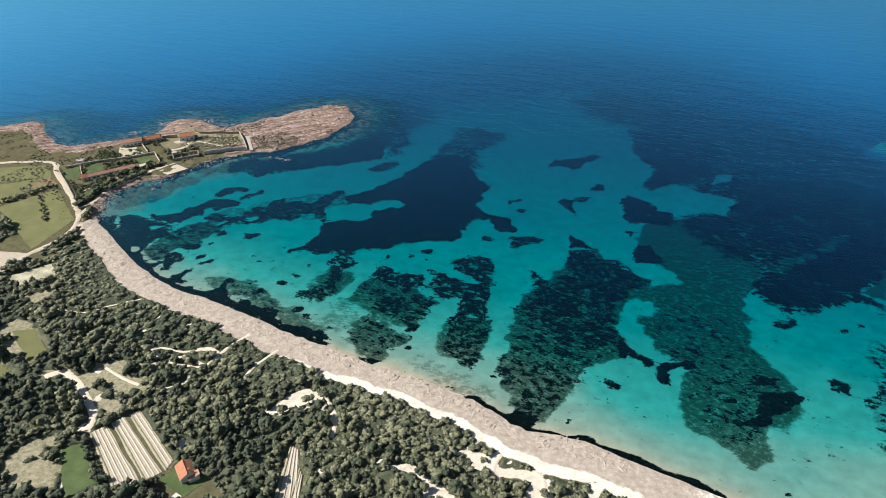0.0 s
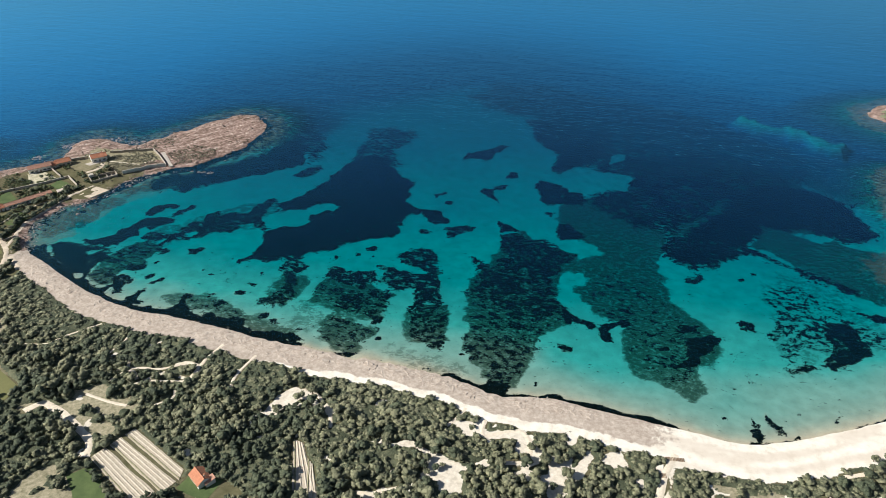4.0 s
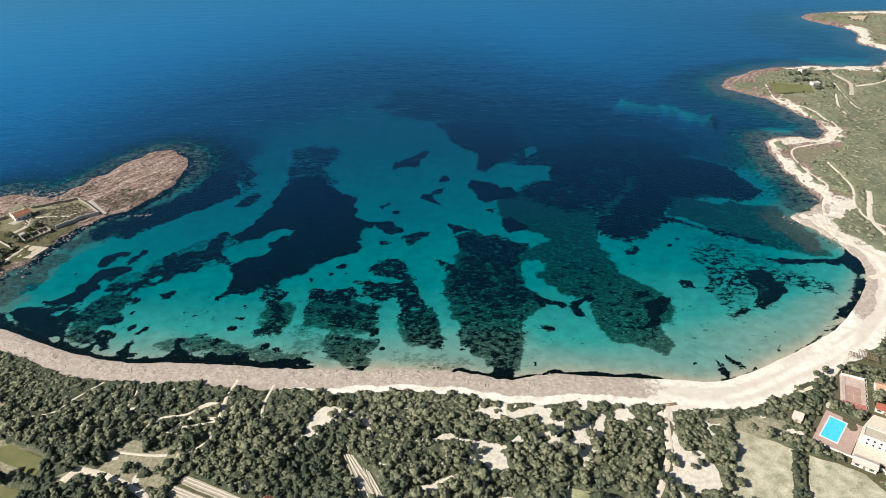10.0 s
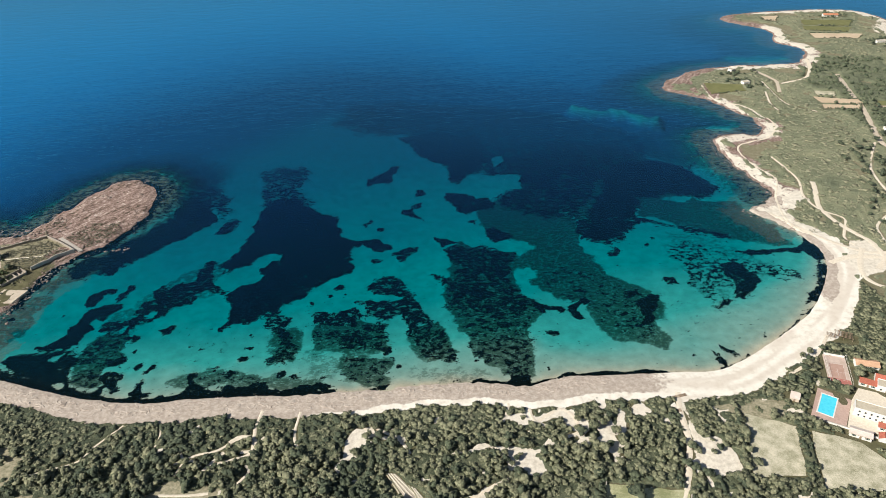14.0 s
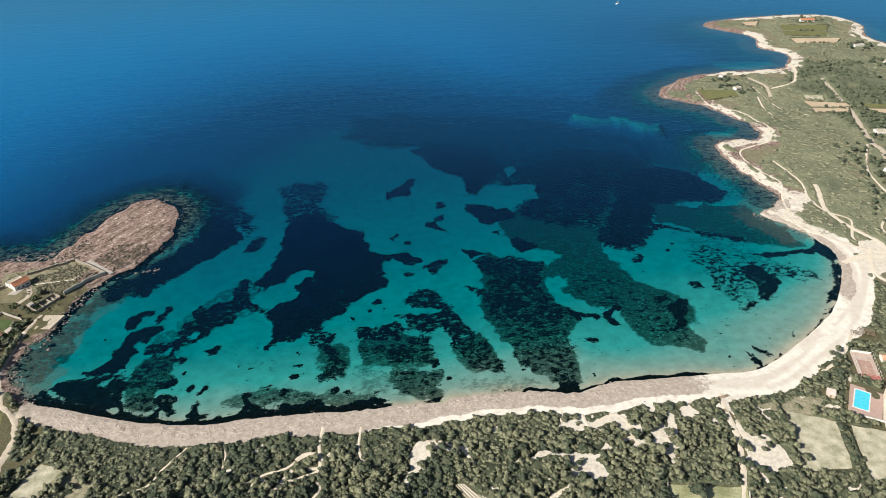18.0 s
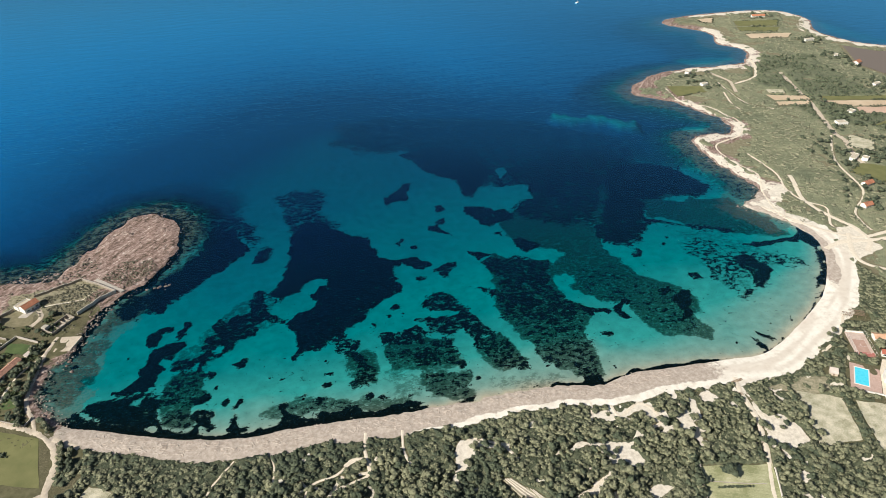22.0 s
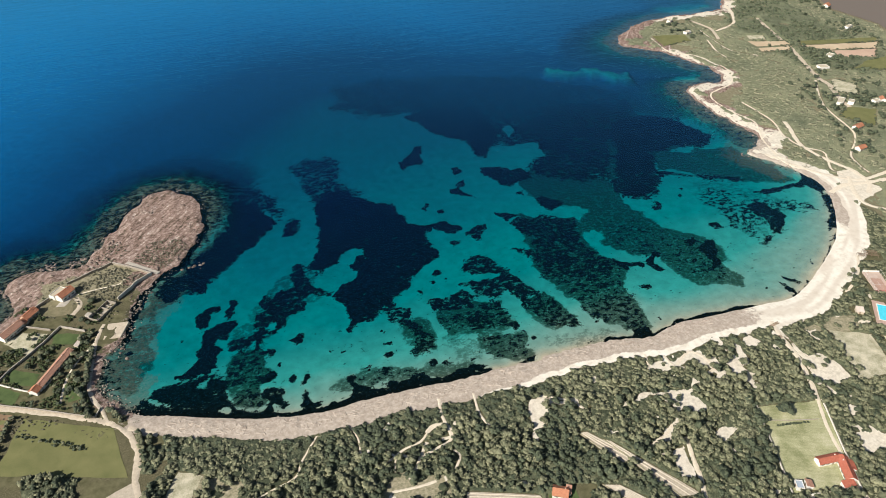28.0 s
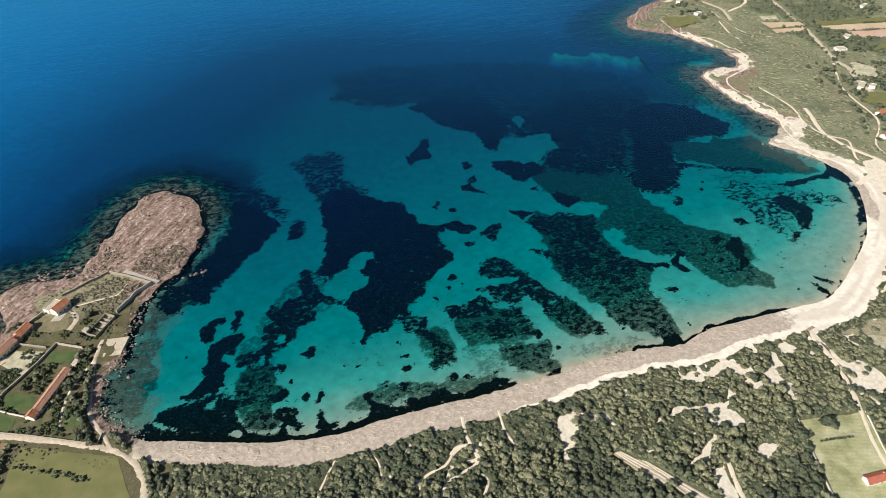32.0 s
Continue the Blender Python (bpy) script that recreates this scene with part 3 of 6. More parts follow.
way([(-420, 150), (-368, 174), (-343, 158), (-308, 137), (-285, 121), (-271, 111), (-258, 96), (-252, 75), (-256, 50), (-254, 20)], 4.6, 'road')
way([(-268, 109), (-270, 120), (-275, 133), (-277, 146), (-275, 163), (-269, 195), (-262, 214)], 3.0, 'road')
way([(-256, 97), (-247, 92), (-238, 84)], 4.0, 'road')
way([(-139, -43), (-133, -35), (-120, -39), (-105, -47), (-91, -56), (-87, -66)], 5.0, 'track')
way([(78, -67), (70, -85), (65, -97), (56, -112), (50, -130)], 3.4, 'track')
way([(216, -6), (209, -24), (203, -46), (191, -69), (184, -80)], 4.2, 'track')
way([(184, -80), (168, -104), (152, -138), (144, -160)], 3.6, 'track')
way([(-194, 6), (-180, 9), (-165, 12), (-157, 23), (-143, 38)], 1.6, 'path')
way([(-56, 34), (-60, 20), (-61, 11), (-63, -2), (-74, -5), (-87, -7)], 2.6, 'path')
way([(-61, 11), (-71, 11), (-83, 4), (-95, 3), (-108, -2)], 2.0, 'path')
way([(-76, 9), (-70, 13), (-61, 10), (-61, 0), (-69, 0)], 2.8, 'path')
way([(-95, -16), (-85, -4), (-79, 2)], 2.6, 'path')
way([(-32, 27), (-36, 11), (-36, 1), (-34, -5)], 2.0, 'path')
way([(-120, 34), (-119, 23), (-122, 10)], 1.5, 'path')
way([(-106, 9), (-102, 0), (-97, -1), (-92, -7)], 2.4, 'path')
way([(-102, 0), (-107, -11)], 1.4, 'path')
way([(-114, -24), (-98, -27), (-86, -28)], 2.2, 'path')
way([(-66, -11), (-64, -17), (-71, -25)], 2.0, 'path')
way([(7, 3), (12, 4), (22, -4), (28, -11), (32, -23)], 2.6, 'path')
way([(77, -55), (67, -60), (53, -63)], 2.6, 'path')
way([(102, 7), (99, -1), (94, -9)], 2.4, 'path')
way([(114, 0), (114, -11), (120, -17)], 3.0, 'path')
way([(116, -13), (133, -5), (140, -13), (139, -26), (126, -29)], 3.0, 'path')
way([(300, -6), (320, 2), (338, 14), (352, 26)], 3.0, 'path')
way([(434, 153), (422, 175), (438, 222), (464, 264), (459, 297), (470, 345), (520, 362), (549, 400), (545, 453), (520, 485), (530, 539)], 2.8, 'path')
way([(496, 249), (488, 232), (470, 201), (467, 172), (470, 152), (474, 133), (466, 107), (450, 95)], 5.5, 'track')
way([(418, 112), (440, 117), (466, 110), (495, 105)], 6.0, 'track')
way([(636, 584), (640, 535), (618, 492)], 6.0, 'road')
way([(741, 541), (720, 493), (698, 445), (683, 409), (657, 362), (636, 322), (633, 304), (606, 260), (590, 200)], 7.0, 'road')
way([(743, 615), (726, 581), (689, 537), (640, 522)], 6.0, 'path')
way([(601, 498), (582, 456), (579, 435)], 3.0, 'path')
way([(490, 312), (486, 260), (469, 224), (467, 196), (478, 175), (457, 147), (457, 132)], 3.0, 'path')
way([(416, 200), (426, 170), (442, 140), (464, 117), (509, 116)], 5.0, 'path')
way([(459, 127), (431, 87), (445, 61)], 5.0, 'track')
way([(619, 535), (602, 452), (624, 420)], 2.8, 'path')
way([(628, 322), (575, 261), (546, 192), (498, 156), (485, 123)], 3.0, 'track')
way([(-269, 195), (-282, 180), (-292, 160), (-296, 140)], 2.0, 'path')
way([(-283, 262), (-262, 262), (-246, 262), (-238, 272)], 1.4, 'path')
way([(-284, 236), (-278, 246), (-281, 258)], 4.0, 'road')
FAR_FIELDS = []


def far_field(corners, look_of):
    """A farm field on the headland."""
    FAR_FIELDS.append((corners, look_of))


far_field([(724, 436), (838, 398), (826, 386), (711, 422)], 'turf')
far_field([(707, 421), (826, 384), (800, 368), (728, 393)], 'ochre')
far_field([(732, 387), (800, 366), (770, 345), (722, 368)], 'ploughed')
far_field([(667, 486), (691, 478), (681, 462), (659, 469)], 'dry')
far_field([(651, 467), (701, 445), (697, 428), (649, 446)], 'ochre')
far_field([(645, 441), (696, 424), (679, 415), (639, 427)], 'ochre')
far_field([(870, 812), (958, 790), (924, 757), (854, 782)], 'turf')
far_field([(848, 777), (924, 750), (898, 727), (837, 751)], 'turf')
far_field([(832, 734), (917, 711), (891, 690), (824, 706)], 'ochre')
far_field([(814, 846), (850, 847), (822, 814), (804, 824)], 'ochre')
far_field([(537, 546), (584, 529), (577, 506), (525, 504)], 'turf')
far_field([(746, 340), (800, 340), (745, 307), (700, 325)], 'lawn')
far_field([(566, 232), (600, 245), (625, 225), (585, 196)], 'lawn')
far_field([(620, 285), (650, 315), (665, 290), (640, 265)], 'dry')
GARDEN = [(-342, 160), (-273, 114), (-280, 150), (-268, 207), (-258, 240), (-286, 279), (-325, 262), (-345, 225)]
RESORT = [(309, -20), (325, -34), (346, -18), (375, -18), (372, -75), (312, -76), (300, -70), (287, -44)]
COURT = [(320, -13), (332, 7), (347, -1), (336, -28)]
YARDS = [COURT, [(283, -24), (290, -20), (294, -28), (287, -33)], [(347, -5), (365, -13), (362, -18), (344, -11)], [(354, 30), (372, 20), (366, 12), (348, 22)], [(-31, -76), (-28, -67), (-10, -67), (2, -73), (-20, -84)], RESORT, GARDEN]


def open_ground(x, y, margin=-0.1):
    """Where no scrub grows: clearings, fields, roads and yards."""
    free = np.zeros(len(x), bool)
    for poly in [*FIELDS.values(), *CROPS.values(), *[f for f, _ in FAR_FIELDS], *YARDS]:
        free |= inward(x, y, poly) > -1.5
    for poly in CLEARINGS:
        free |= inward(x, y, poly) > -1.6 * margin
    for line, width, _ in ROADS:
        free |= line_distance(x, y, np.array(line, float))[0] < width / 2 + margin
    return free


SPARSE = [[(-121, -88), (-98, -71), (-64, -100), (-93, -111)], [(-144, -39), (-137, -25), (-102, -14), (-75, -26), (-82, -52), (-99, -54)],
          [(-214, -9), (-181, -9), (-158, -34), (-172, -45)], [(-232, 20), (-214, 44), (-190, 22), (-205, -2)],
          [(228, -22), (262, -20), (290, -36), (268, -48), (244, -34)]]


def sparse_scrub(x, y):
    """Dry open ground with few bushes, from 0 to 1."""
    return np.max([smooth(-4, 5, inward(x, y, p) + 4 * fbm(x, y, 12, 210, 3)) for p in SPARSE], axis=0)


# ---------------------------------------------------------------- materials
class Nodes:
    """A short way to wire a material."""

    def __init__(self, name, roughness=0.9):
        self.material = bpy.data.materials.new(name)
        self.material.use_nodes = True
        self.tree = self.material.node_tree
        self.shader = self.tree.nodes["Principled BSDF"]
        self.shader.inputs["Roughness"].default_value = roughness
        self.shader.inputs["Specular IOR Level"].default_value = 0.25

    def add(self, kind, attribute_name="", operation="", interpolation_type="", data_type="", blend_type="", wave_type="", bands_direction="", vector_type=""):
        node = self.tree.nodes.new(kind)
        if attribute_name:
            node.attribute_name = attribute_name
        if operation:
            node.operation = operation
        if interpolation_type:
            node.interpolation_type = interpolation_type
        if data_type:
            node.data_type = data_type
        if blend_type:
            node.blend_type = blend_type
        if wave_type:
            node.wave_type = wave_type
        if bands_direction:
            node.bands_direction = bands_direction
        if vector_type:
            node.vector_type = vector_type
        return node

    def link(self, a, b):
        self.tree.links.new(a, b)

    def put(self, socket, value):
        if isinstance(value, bpy.types.NodeSocket):
            self.link(value, socket)
        elif isinstance(value, tuple) and len(value) == 3:
            socket.default_value = (*value, 1)
        else:
            socket.default_value = value

    def place(self):
        return self.add("ShaderNodeNewGeometry").outputs["Position"]

    def noise(self, scale, detail=4, vector=None, rough=0.55):
        node = self.add("ShaderNodeTexNoise")
        node.inputs["Scale"].default_value, node.inputs["Detail"].default_value = scale, detail
        node.inputs["Roughness"].default_value = rough
        self.link(vector or self.place(), node.inputs["Vector"])
        return node.outputs["Fac"]

    def attribute(self, name):
        return self.add("ShaderNodeAttribute", attribute_name=name).outputs["Fac"]

    def math(self, operation, a, b=0.0):
        node = self.add("ShaderNodeMath", operation=operation)
        self.put(node.inputs[0], a), self.put(node.inputs[1], b)
        return node.outputs[0]

    def ramp(self, fac, stops, mode="LINEAR"):
        """stops: (position, colour) with 3-tuples or greys."""
        node = self.add("ShaderNodeValToRGB")
        node.color_ramp.interpolation = mode
        while len(node.color_ramp.elements) < len(stops):
            node.color_ramp.elements.new(0.5)
        for e, (p, c) in zip(node.color_ramp.elements, stops):
            e.position, e.color = p, (*c, 1) if isinstance(c, tuple) else (c, c, c, 1)
        self.link(fac, node.inputs[0])
        return node.outputs[0]

    def span(self, fac, a, b):
        node = self.add("ShaderNodeMapRange", interpolation_type="SMOOTHSTEP")
        node.inputs["From Min"].default_value, node.inputs["From Max"].default_value = a, b
        self.link(fac, node.inputs["Value"])
        return node.outputs["Result"]

    def mix(self, fac, a, b, blend="MIX"):
        node = self.add("ShaderNodeMix", data_type="RGBA", blend_type=blend)
        self.put(node.inputs["Factor"], fac), self.put(node.inputs["A"], a), self.put(node.inputs["B"], b)
        return node.outputs["Result"]

    def bump(self, fac, distance, strength=0.6):
        node = self.add("ShaderNodeBump")
        node.inputs["Distance"].default_value, node.inputs["Strength"].default_value = distance, strength
        self.link(fac, node.inputs["Height"])
        self.link(node.outputs[0], self.shader.inputs["Normal"])

    def finish(self, colour):
        self.put(self.shader.inputs["Base Color"], colour)
        return self.material


def speckled(name, light, dark, scale=1.0, fine=9.0, roughness=0.9, bump=0.03, low=0.35, high=0.65, island=0.0):
    """Two tones mixed at a coarse and a fine scale, with a little relief."""
    n = Nodes(name, roughness)
    coarse, grain = n.noise(scale, 5), n.noise(scale * fine, 3)
    both = n.math("ADD", n.math("MULTIPLY", coarse, 0.6), n.math("MULTIPLY", grain, 0.4))
    colour = n.ramp(both, [(low, dark), (high, light)])
    if island:
        own = n.add("ShaderNodeNewGeometry").outputs["Random Per Island"]
        colour = n.mix(1.0, colour, n.ramp(own, [(0, 1 - island), (1, 1.0)]), "MULTIPLY")
    if bump:
        n.bump(grain, bump)
    return n.finish(colour)


def ground_material():
    n = Nodes("ground", 0.95)
    n.shader.inputs["Specular IOR Level"].default_value = 0.0
    fine, mid, wide = n.noise(1.3, 5), n.noise(0.22, 5), n.noise(0.045, 4)
    sand = n.ramp(n.noise(0.16, 9, rough=0.68), [(0.34, (0.66, 0.59, 0.48)), (0.48, (0.78, 0.72, 0.61)), (0.66, (0.86, 0.81, 0.70))])
    wrack = n.ramp(n.noise(0.35, 7, rough=0.7), [(0.30, (0.32, 0.262, 0.21)), (0.5, (0.45, 0.378, 0.31)), (0.72, (0.62, 0.54, 0.45))])
    soil = n.ramp(fine, [(0.3, (0.065, 0.064, 0.035)), (0.55, (0.14, 0.125, 0.075)), (0.8, (0.25, 0.21, 0.135))])
    grass = n.ramp(mid, [(0.3, (0.085, 0.083, 0.043)), (0.7, (0.165, 0.152, 0.086))])
    soil = n.mix(n.span(wide, 0.4, 0.6), soil, grass)
    straw = n.ramp(n.noise(0.5, 6, rough=0.7), [(0.3, (0.17, 0.16, 0.095)), (0.5, (0.31, 0.28, 0.185)), (0.7, (0.48, 0.42, 0.30))])
    soil = n.mix(n.attribute("straw"), soil, straw)
    strata = n.add("ShaderNodeMapping", vector_type="TEXTURE")
    strata.inputs["Scale"].default_value, strata.inputs["Rotation"].default_value = (4.5, 0.8, 1), (0, 0, 0.85)
    n.link(n.place(), strata.inputs[0])
    bands = n.math("ADD", n.math("MULTIPLY", n.noise(0.4, 8, rough=0.7), 0.5), n.math("MULTIPLY", n.noise(0.28, 8, strata.outputs[0], 0.7), 0.5))
    rock = n.ramp(bands, [(0.41, (0.085, 0.072, 0.05)), (0.47, (0.21, 0.145, 0.118)), (0.53, (0.32, 0.228, 0.19)), (0.585, (0.47, 0.38, 0.32)), (0.64, (0.72, 0.66, 0.59))])
    ragged = n.math("MULTIPLY", n.math("SUBTRACT", n.noise(0.3, 6, rough=0.65), 0.5), 1.1)

    def edge(name, lo=0.42, hi=0.58):
        return n.span(n.math("ADD", n.attribute(name), ragged), lo, hi)

    land = n.mix(edge("rock"), soil, rock)
    sand = n.mix(n.math("MULTIPLY", n.attribute("tide"), 0.6), sand, (0.60, 0.51, 0.41))
    sand = n.mix(n.attribute("bare"), sand, n.ramp(n.noise(0.4, 8, rough=0.7), [(0.3, (0.50, 0.44, 0.34)), (0.5, (0.68, 0.61, 0.495)), (0.68, (0.80, 0.73, 0.61))]))
    land = n.mix(edge("sand"), land, sand)
    land = n.mix(edge("wrack", 0.35, 0.6), land, wrack)
    # under water: sand and seagrass; water tint and scattered light painted in by depth
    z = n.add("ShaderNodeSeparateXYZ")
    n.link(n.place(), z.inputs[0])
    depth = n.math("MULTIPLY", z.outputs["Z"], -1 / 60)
    # deepest stops brighten again: scattered light and sky sheen of far water
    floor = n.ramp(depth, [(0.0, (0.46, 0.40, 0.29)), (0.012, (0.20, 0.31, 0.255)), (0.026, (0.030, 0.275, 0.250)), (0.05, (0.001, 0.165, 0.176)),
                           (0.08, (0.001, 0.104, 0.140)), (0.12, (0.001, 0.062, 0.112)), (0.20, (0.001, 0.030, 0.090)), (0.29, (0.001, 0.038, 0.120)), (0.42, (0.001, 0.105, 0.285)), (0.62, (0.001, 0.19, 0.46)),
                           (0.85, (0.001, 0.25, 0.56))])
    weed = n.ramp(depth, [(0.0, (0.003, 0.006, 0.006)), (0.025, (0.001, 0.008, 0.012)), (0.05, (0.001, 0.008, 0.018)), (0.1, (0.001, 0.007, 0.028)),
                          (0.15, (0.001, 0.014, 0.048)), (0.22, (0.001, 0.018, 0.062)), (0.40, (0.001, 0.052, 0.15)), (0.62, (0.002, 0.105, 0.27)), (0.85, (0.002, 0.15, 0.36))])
    streak = n.add("ShaderNodeMapping")
    streak.inputs["Scale"].default_value, streak.inputs["Rotation"].default_value = (0.72, 1.0, 1), (0, 0, 0.3)
    n.link(n.place(), streak.inputs[0])
    clumps = n.math("ADD", n.math("MULTIPLY", n.math("SUBTRACT", n.noise(0.11, 9, streak.outputs[0], 0.72), 0.5), 1.0),
                    n.math("MULTIPLY", n.math("SUBTRACT", n.noise(0.27, 7, streak.outputs[0], 0.72), 0.5), n.ramp(depth, [(0.05, 2.7), (0.11, 1.6)])))
    clumps = n.math("ADD", clumps, n.math("MULTIPLY", n.math("SUBTRACT", n.noise(0.85, 5, rough=0.7), 0.5), n.ramp(depth, [(0.03, 1.0), (0.12, 0.3)])))
    meadow, veil = n.attribute("grass"), n.attribute("veil")
    edge_width = n.math("ADD", n.math("MULTIPLY", depth, 1.0), 0.53)
    cover = n.add("ShaderNodeMapRange", interpolation_type="SMOOTHSTEP")
    cover.inputs["From Min"].default_value = 0.43
    n.link(edge_width, cover.inputs["From Max"]), n.link(n.math("ADD", meadow, clumps), cover.inputs["Value"])
    cover = cover.outputs["Result"]
    floor = n.mix(1.0, floor, n.ramp(n.noise(0.12, 6, rough=0.6), [(0.3, 0.80), (0.7, 1.10)]), "MULTIPLY")
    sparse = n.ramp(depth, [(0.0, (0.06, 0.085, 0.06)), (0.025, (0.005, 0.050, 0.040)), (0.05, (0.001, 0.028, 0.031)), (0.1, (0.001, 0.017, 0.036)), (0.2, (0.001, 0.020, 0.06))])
    speck = n.ramp(n.noise(0.42, 8, streak.outputs[0], 0.75), [(0.34, 0.42), (0.50, 1.0)])
    broken = n.math("MULTIPLY", n.span(veil, 0.0, 0.8), n.span(n.math("ADD", veil, n.math("MULTIPLY", clumps, 0.8)), 0.28, 0.52))
    thin = n.math("MULTIPLY", n.math("MAXIMUM", broken, n.math("MULTIPLY", n.span(meadow, 0.35, 0.8), 0.62)), 1.0)
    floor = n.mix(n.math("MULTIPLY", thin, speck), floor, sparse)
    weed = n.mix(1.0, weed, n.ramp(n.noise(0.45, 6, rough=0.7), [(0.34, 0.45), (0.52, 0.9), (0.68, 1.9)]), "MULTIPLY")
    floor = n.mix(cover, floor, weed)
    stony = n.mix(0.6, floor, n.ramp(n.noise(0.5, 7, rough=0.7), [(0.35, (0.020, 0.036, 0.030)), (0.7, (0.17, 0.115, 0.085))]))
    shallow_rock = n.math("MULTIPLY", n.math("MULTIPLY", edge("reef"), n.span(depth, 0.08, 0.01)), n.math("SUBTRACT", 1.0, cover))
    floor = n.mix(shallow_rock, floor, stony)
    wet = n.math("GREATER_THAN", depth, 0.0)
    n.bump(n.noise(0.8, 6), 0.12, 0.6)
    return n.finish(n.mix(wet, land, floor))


def water_material():
    n = Nodes("sea_water", 0.06)
    tree, links = n.tree, n.link
    gloss = n.add("ShaderNodeBsdfGlossy")
    gloss.inputs["Color"].default_value = (0.24, 0.74, 1.0, 1)
    gloss.inputs["Roughness"].default_value = 0.40
    clear = n.add("ShaderNodeBsdfTransparent")
    facing = n.add("ShaderNodeLayerWeight")
    facing.inputs["Blend"].default_value = 0.5
    bump = n.add("ShaderNodeBump")
    bump.inputs["Distance"].default_value, bump.inputs["Strength"].default_value = 0.35, 0.5
    stretch = n.add("ShaderNodeMapping")
    stretch.inputs["Scale"].default_value, stretch.inputs["Rotation"].default_value = (0.5, 1.4, 1), (0, 0, 0.35)
    links(n.place(), stretch.inputs[0])
    waves = n.math("ADD", n.noise(0.22, 4, stretch.outputs[0]), n.math("MULTIPLY", n.noise(0.05, 3, stretch.outputs[0]), 2.0))
    links(waves, bump.inputs["Height"])
    links(bump.outputs[0], gloss.inputs["Normal"]), links(bump.outputs[0], facing.inputs["Normal"])
    both = n.add("ShaderNodeMixShader")
    links(n.math("ADD", n.math("MULTIPLY", n.math("POWER", facing.outputs["Facing"], 5.6), 3.2), 0.002), both.inputs[0]), links(clear.outputs[0], both.inputs[1]), links(gloss.outputs[0], both.inputs[2])
    links(both.outputs[0], tree.nodes["Material Output"].inputs["Surface"])
    return n.material


def foliage(name, light, dark, island=0.5):
    n = Nodes(name, 0.75)
    own = n.add("ShaderNodeNewGeometry").outputs["Random Per Island"]
    tone = n.math("ADD", n.math("MULTIPLY", n.noise(0.05, 3), 0.30), n.math("ADD", n.math("MULTIPLY", n.noise(0.21, 3), 0.34), n.math("MULTIPLY", own, 0.36)))
    colour = n.ramp(tone, [(0.25, dark), (0.75, light)])
    n.bump(n.noise(2.4, 5, rough=0.7), 0.45, 1.0)
    return n.finish(colour)


def canopy_leaves(name, stops):
    """Closed scrub: each crown has its own tone, broken by fine leaf noise."""
    n = Nodes(name, 0.8)
    leaf = n.noise(1.7, 5, rough=0.7)
    tone = n.math("ADD", n.math("MULTIPLY", n.attribute("tone"), 0.62), n.math("MULTIPLY", n.math("SUBTRACT", leaf, 0.31), 1.0))
    n.bump(n.noise(2.2, 5, rough=0.75), 0.55, 1.0)
    return n.finish(n.ramp(tone, stops))


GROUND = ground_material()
WATER = water_material()
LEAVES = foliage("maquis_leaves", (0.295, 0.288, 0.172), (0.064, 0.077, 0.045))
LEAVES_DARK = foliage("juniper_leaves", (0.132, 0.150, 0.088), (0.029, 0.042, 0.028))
# headland bushes: leaf tones paled to include distance haze
LEAVES_FAR = foliage("hazed_headland_leaves", (0.37, 0.348, 0.225), (0.17, 0.172, 0.106))
LEAVES_PINE = foliage("pine_leaves", (0.15, 0.17, 0.10), (0.05, 0.066, 0.038))
LEAVES_CUSHION = foliage("cushion_leaves", (0.20, 0.185, 0.125), (0.085, 0.085, 0.055))
# undergrowth greens, kept dark to paint some deep shade between the crowns
CANOPY = canopy_leaves("shaded_undergrowth_leaves", [(0.0, (0.026, 0.038, 0.023)), (0.45, (0.080, 0.092, 0.053)), (0.75, (0.165, 0.17, 0.098)), (1.0, (0.215, 0.208, 0.120))])
# headland undergrowth, with the same haze mixed into its pale stops
CANOPY_FAR = canopy_leaves("hazed_headland_canopy", [(0.0, (0.095, 0.110, 0.066)), (0.45, (0.20, 0.21, 0.125)), (0.75, (0.27, 0.27, 0.160)), (1.0, (0.38, 0.36, 0.235))])
LEAVES_GARDEN = foliage("garden_leaves", (0.10, 0.125, 0.05), (0.025, 0.042, 0.018))
BARK = speckled("bark", (0.22, 0.17, 0.12), (0.10, 0.075, 0.05), 2.0)


# ---------------------------------------------------------------- meshes
def mesh_of(name, verts, faces, material, smooth_shade=False):
    me = bpy.data.meshes.new(name)
    me.from_pydata([tuple(v) for v in verts], [], [tuple(f) for f in faces])
    me.materials.append(material)
    if smooth_shade:
        me.polygons.foreach_set("use_smooth", [True] * len(me.polygons))
    me.update()
    return me


def mesh_from_arrays(name, verts, tris, material):
    """Triangles from numpy arrays, quickly."""
    me = bpy.data.meshes.new(name)
    me.vertices.add(len(verts))
    me.vertices.foreach_set("co", np.asarray(verts, np.float32).ravel())
    n = tris.shape[1]
    me.loops.add(len(tris) * n)
    me.loops.foreach_set("vertex_index", np.asarray(tris, np.int32).ravel())
    me.polygons.add(len(tris))
    me.polygons.foreach_set("loop_start", np.arange(0, len(tris) * n, n, dtype=np.int32))
    me.materials.append(material)
    me.update(calc_edges=True)
    return me


def part(name, bm, material, parent, label=""):
    """Links a bmesh as one mesh object under a thing or a part."""
    me = bpy.data.meshes.new(name)
    bm.to_mesh(me)
    bm.free()
    me.materials.append(material)
    ob = new(name, me)
    ob.parent = parent
    return tagged(ob, label)


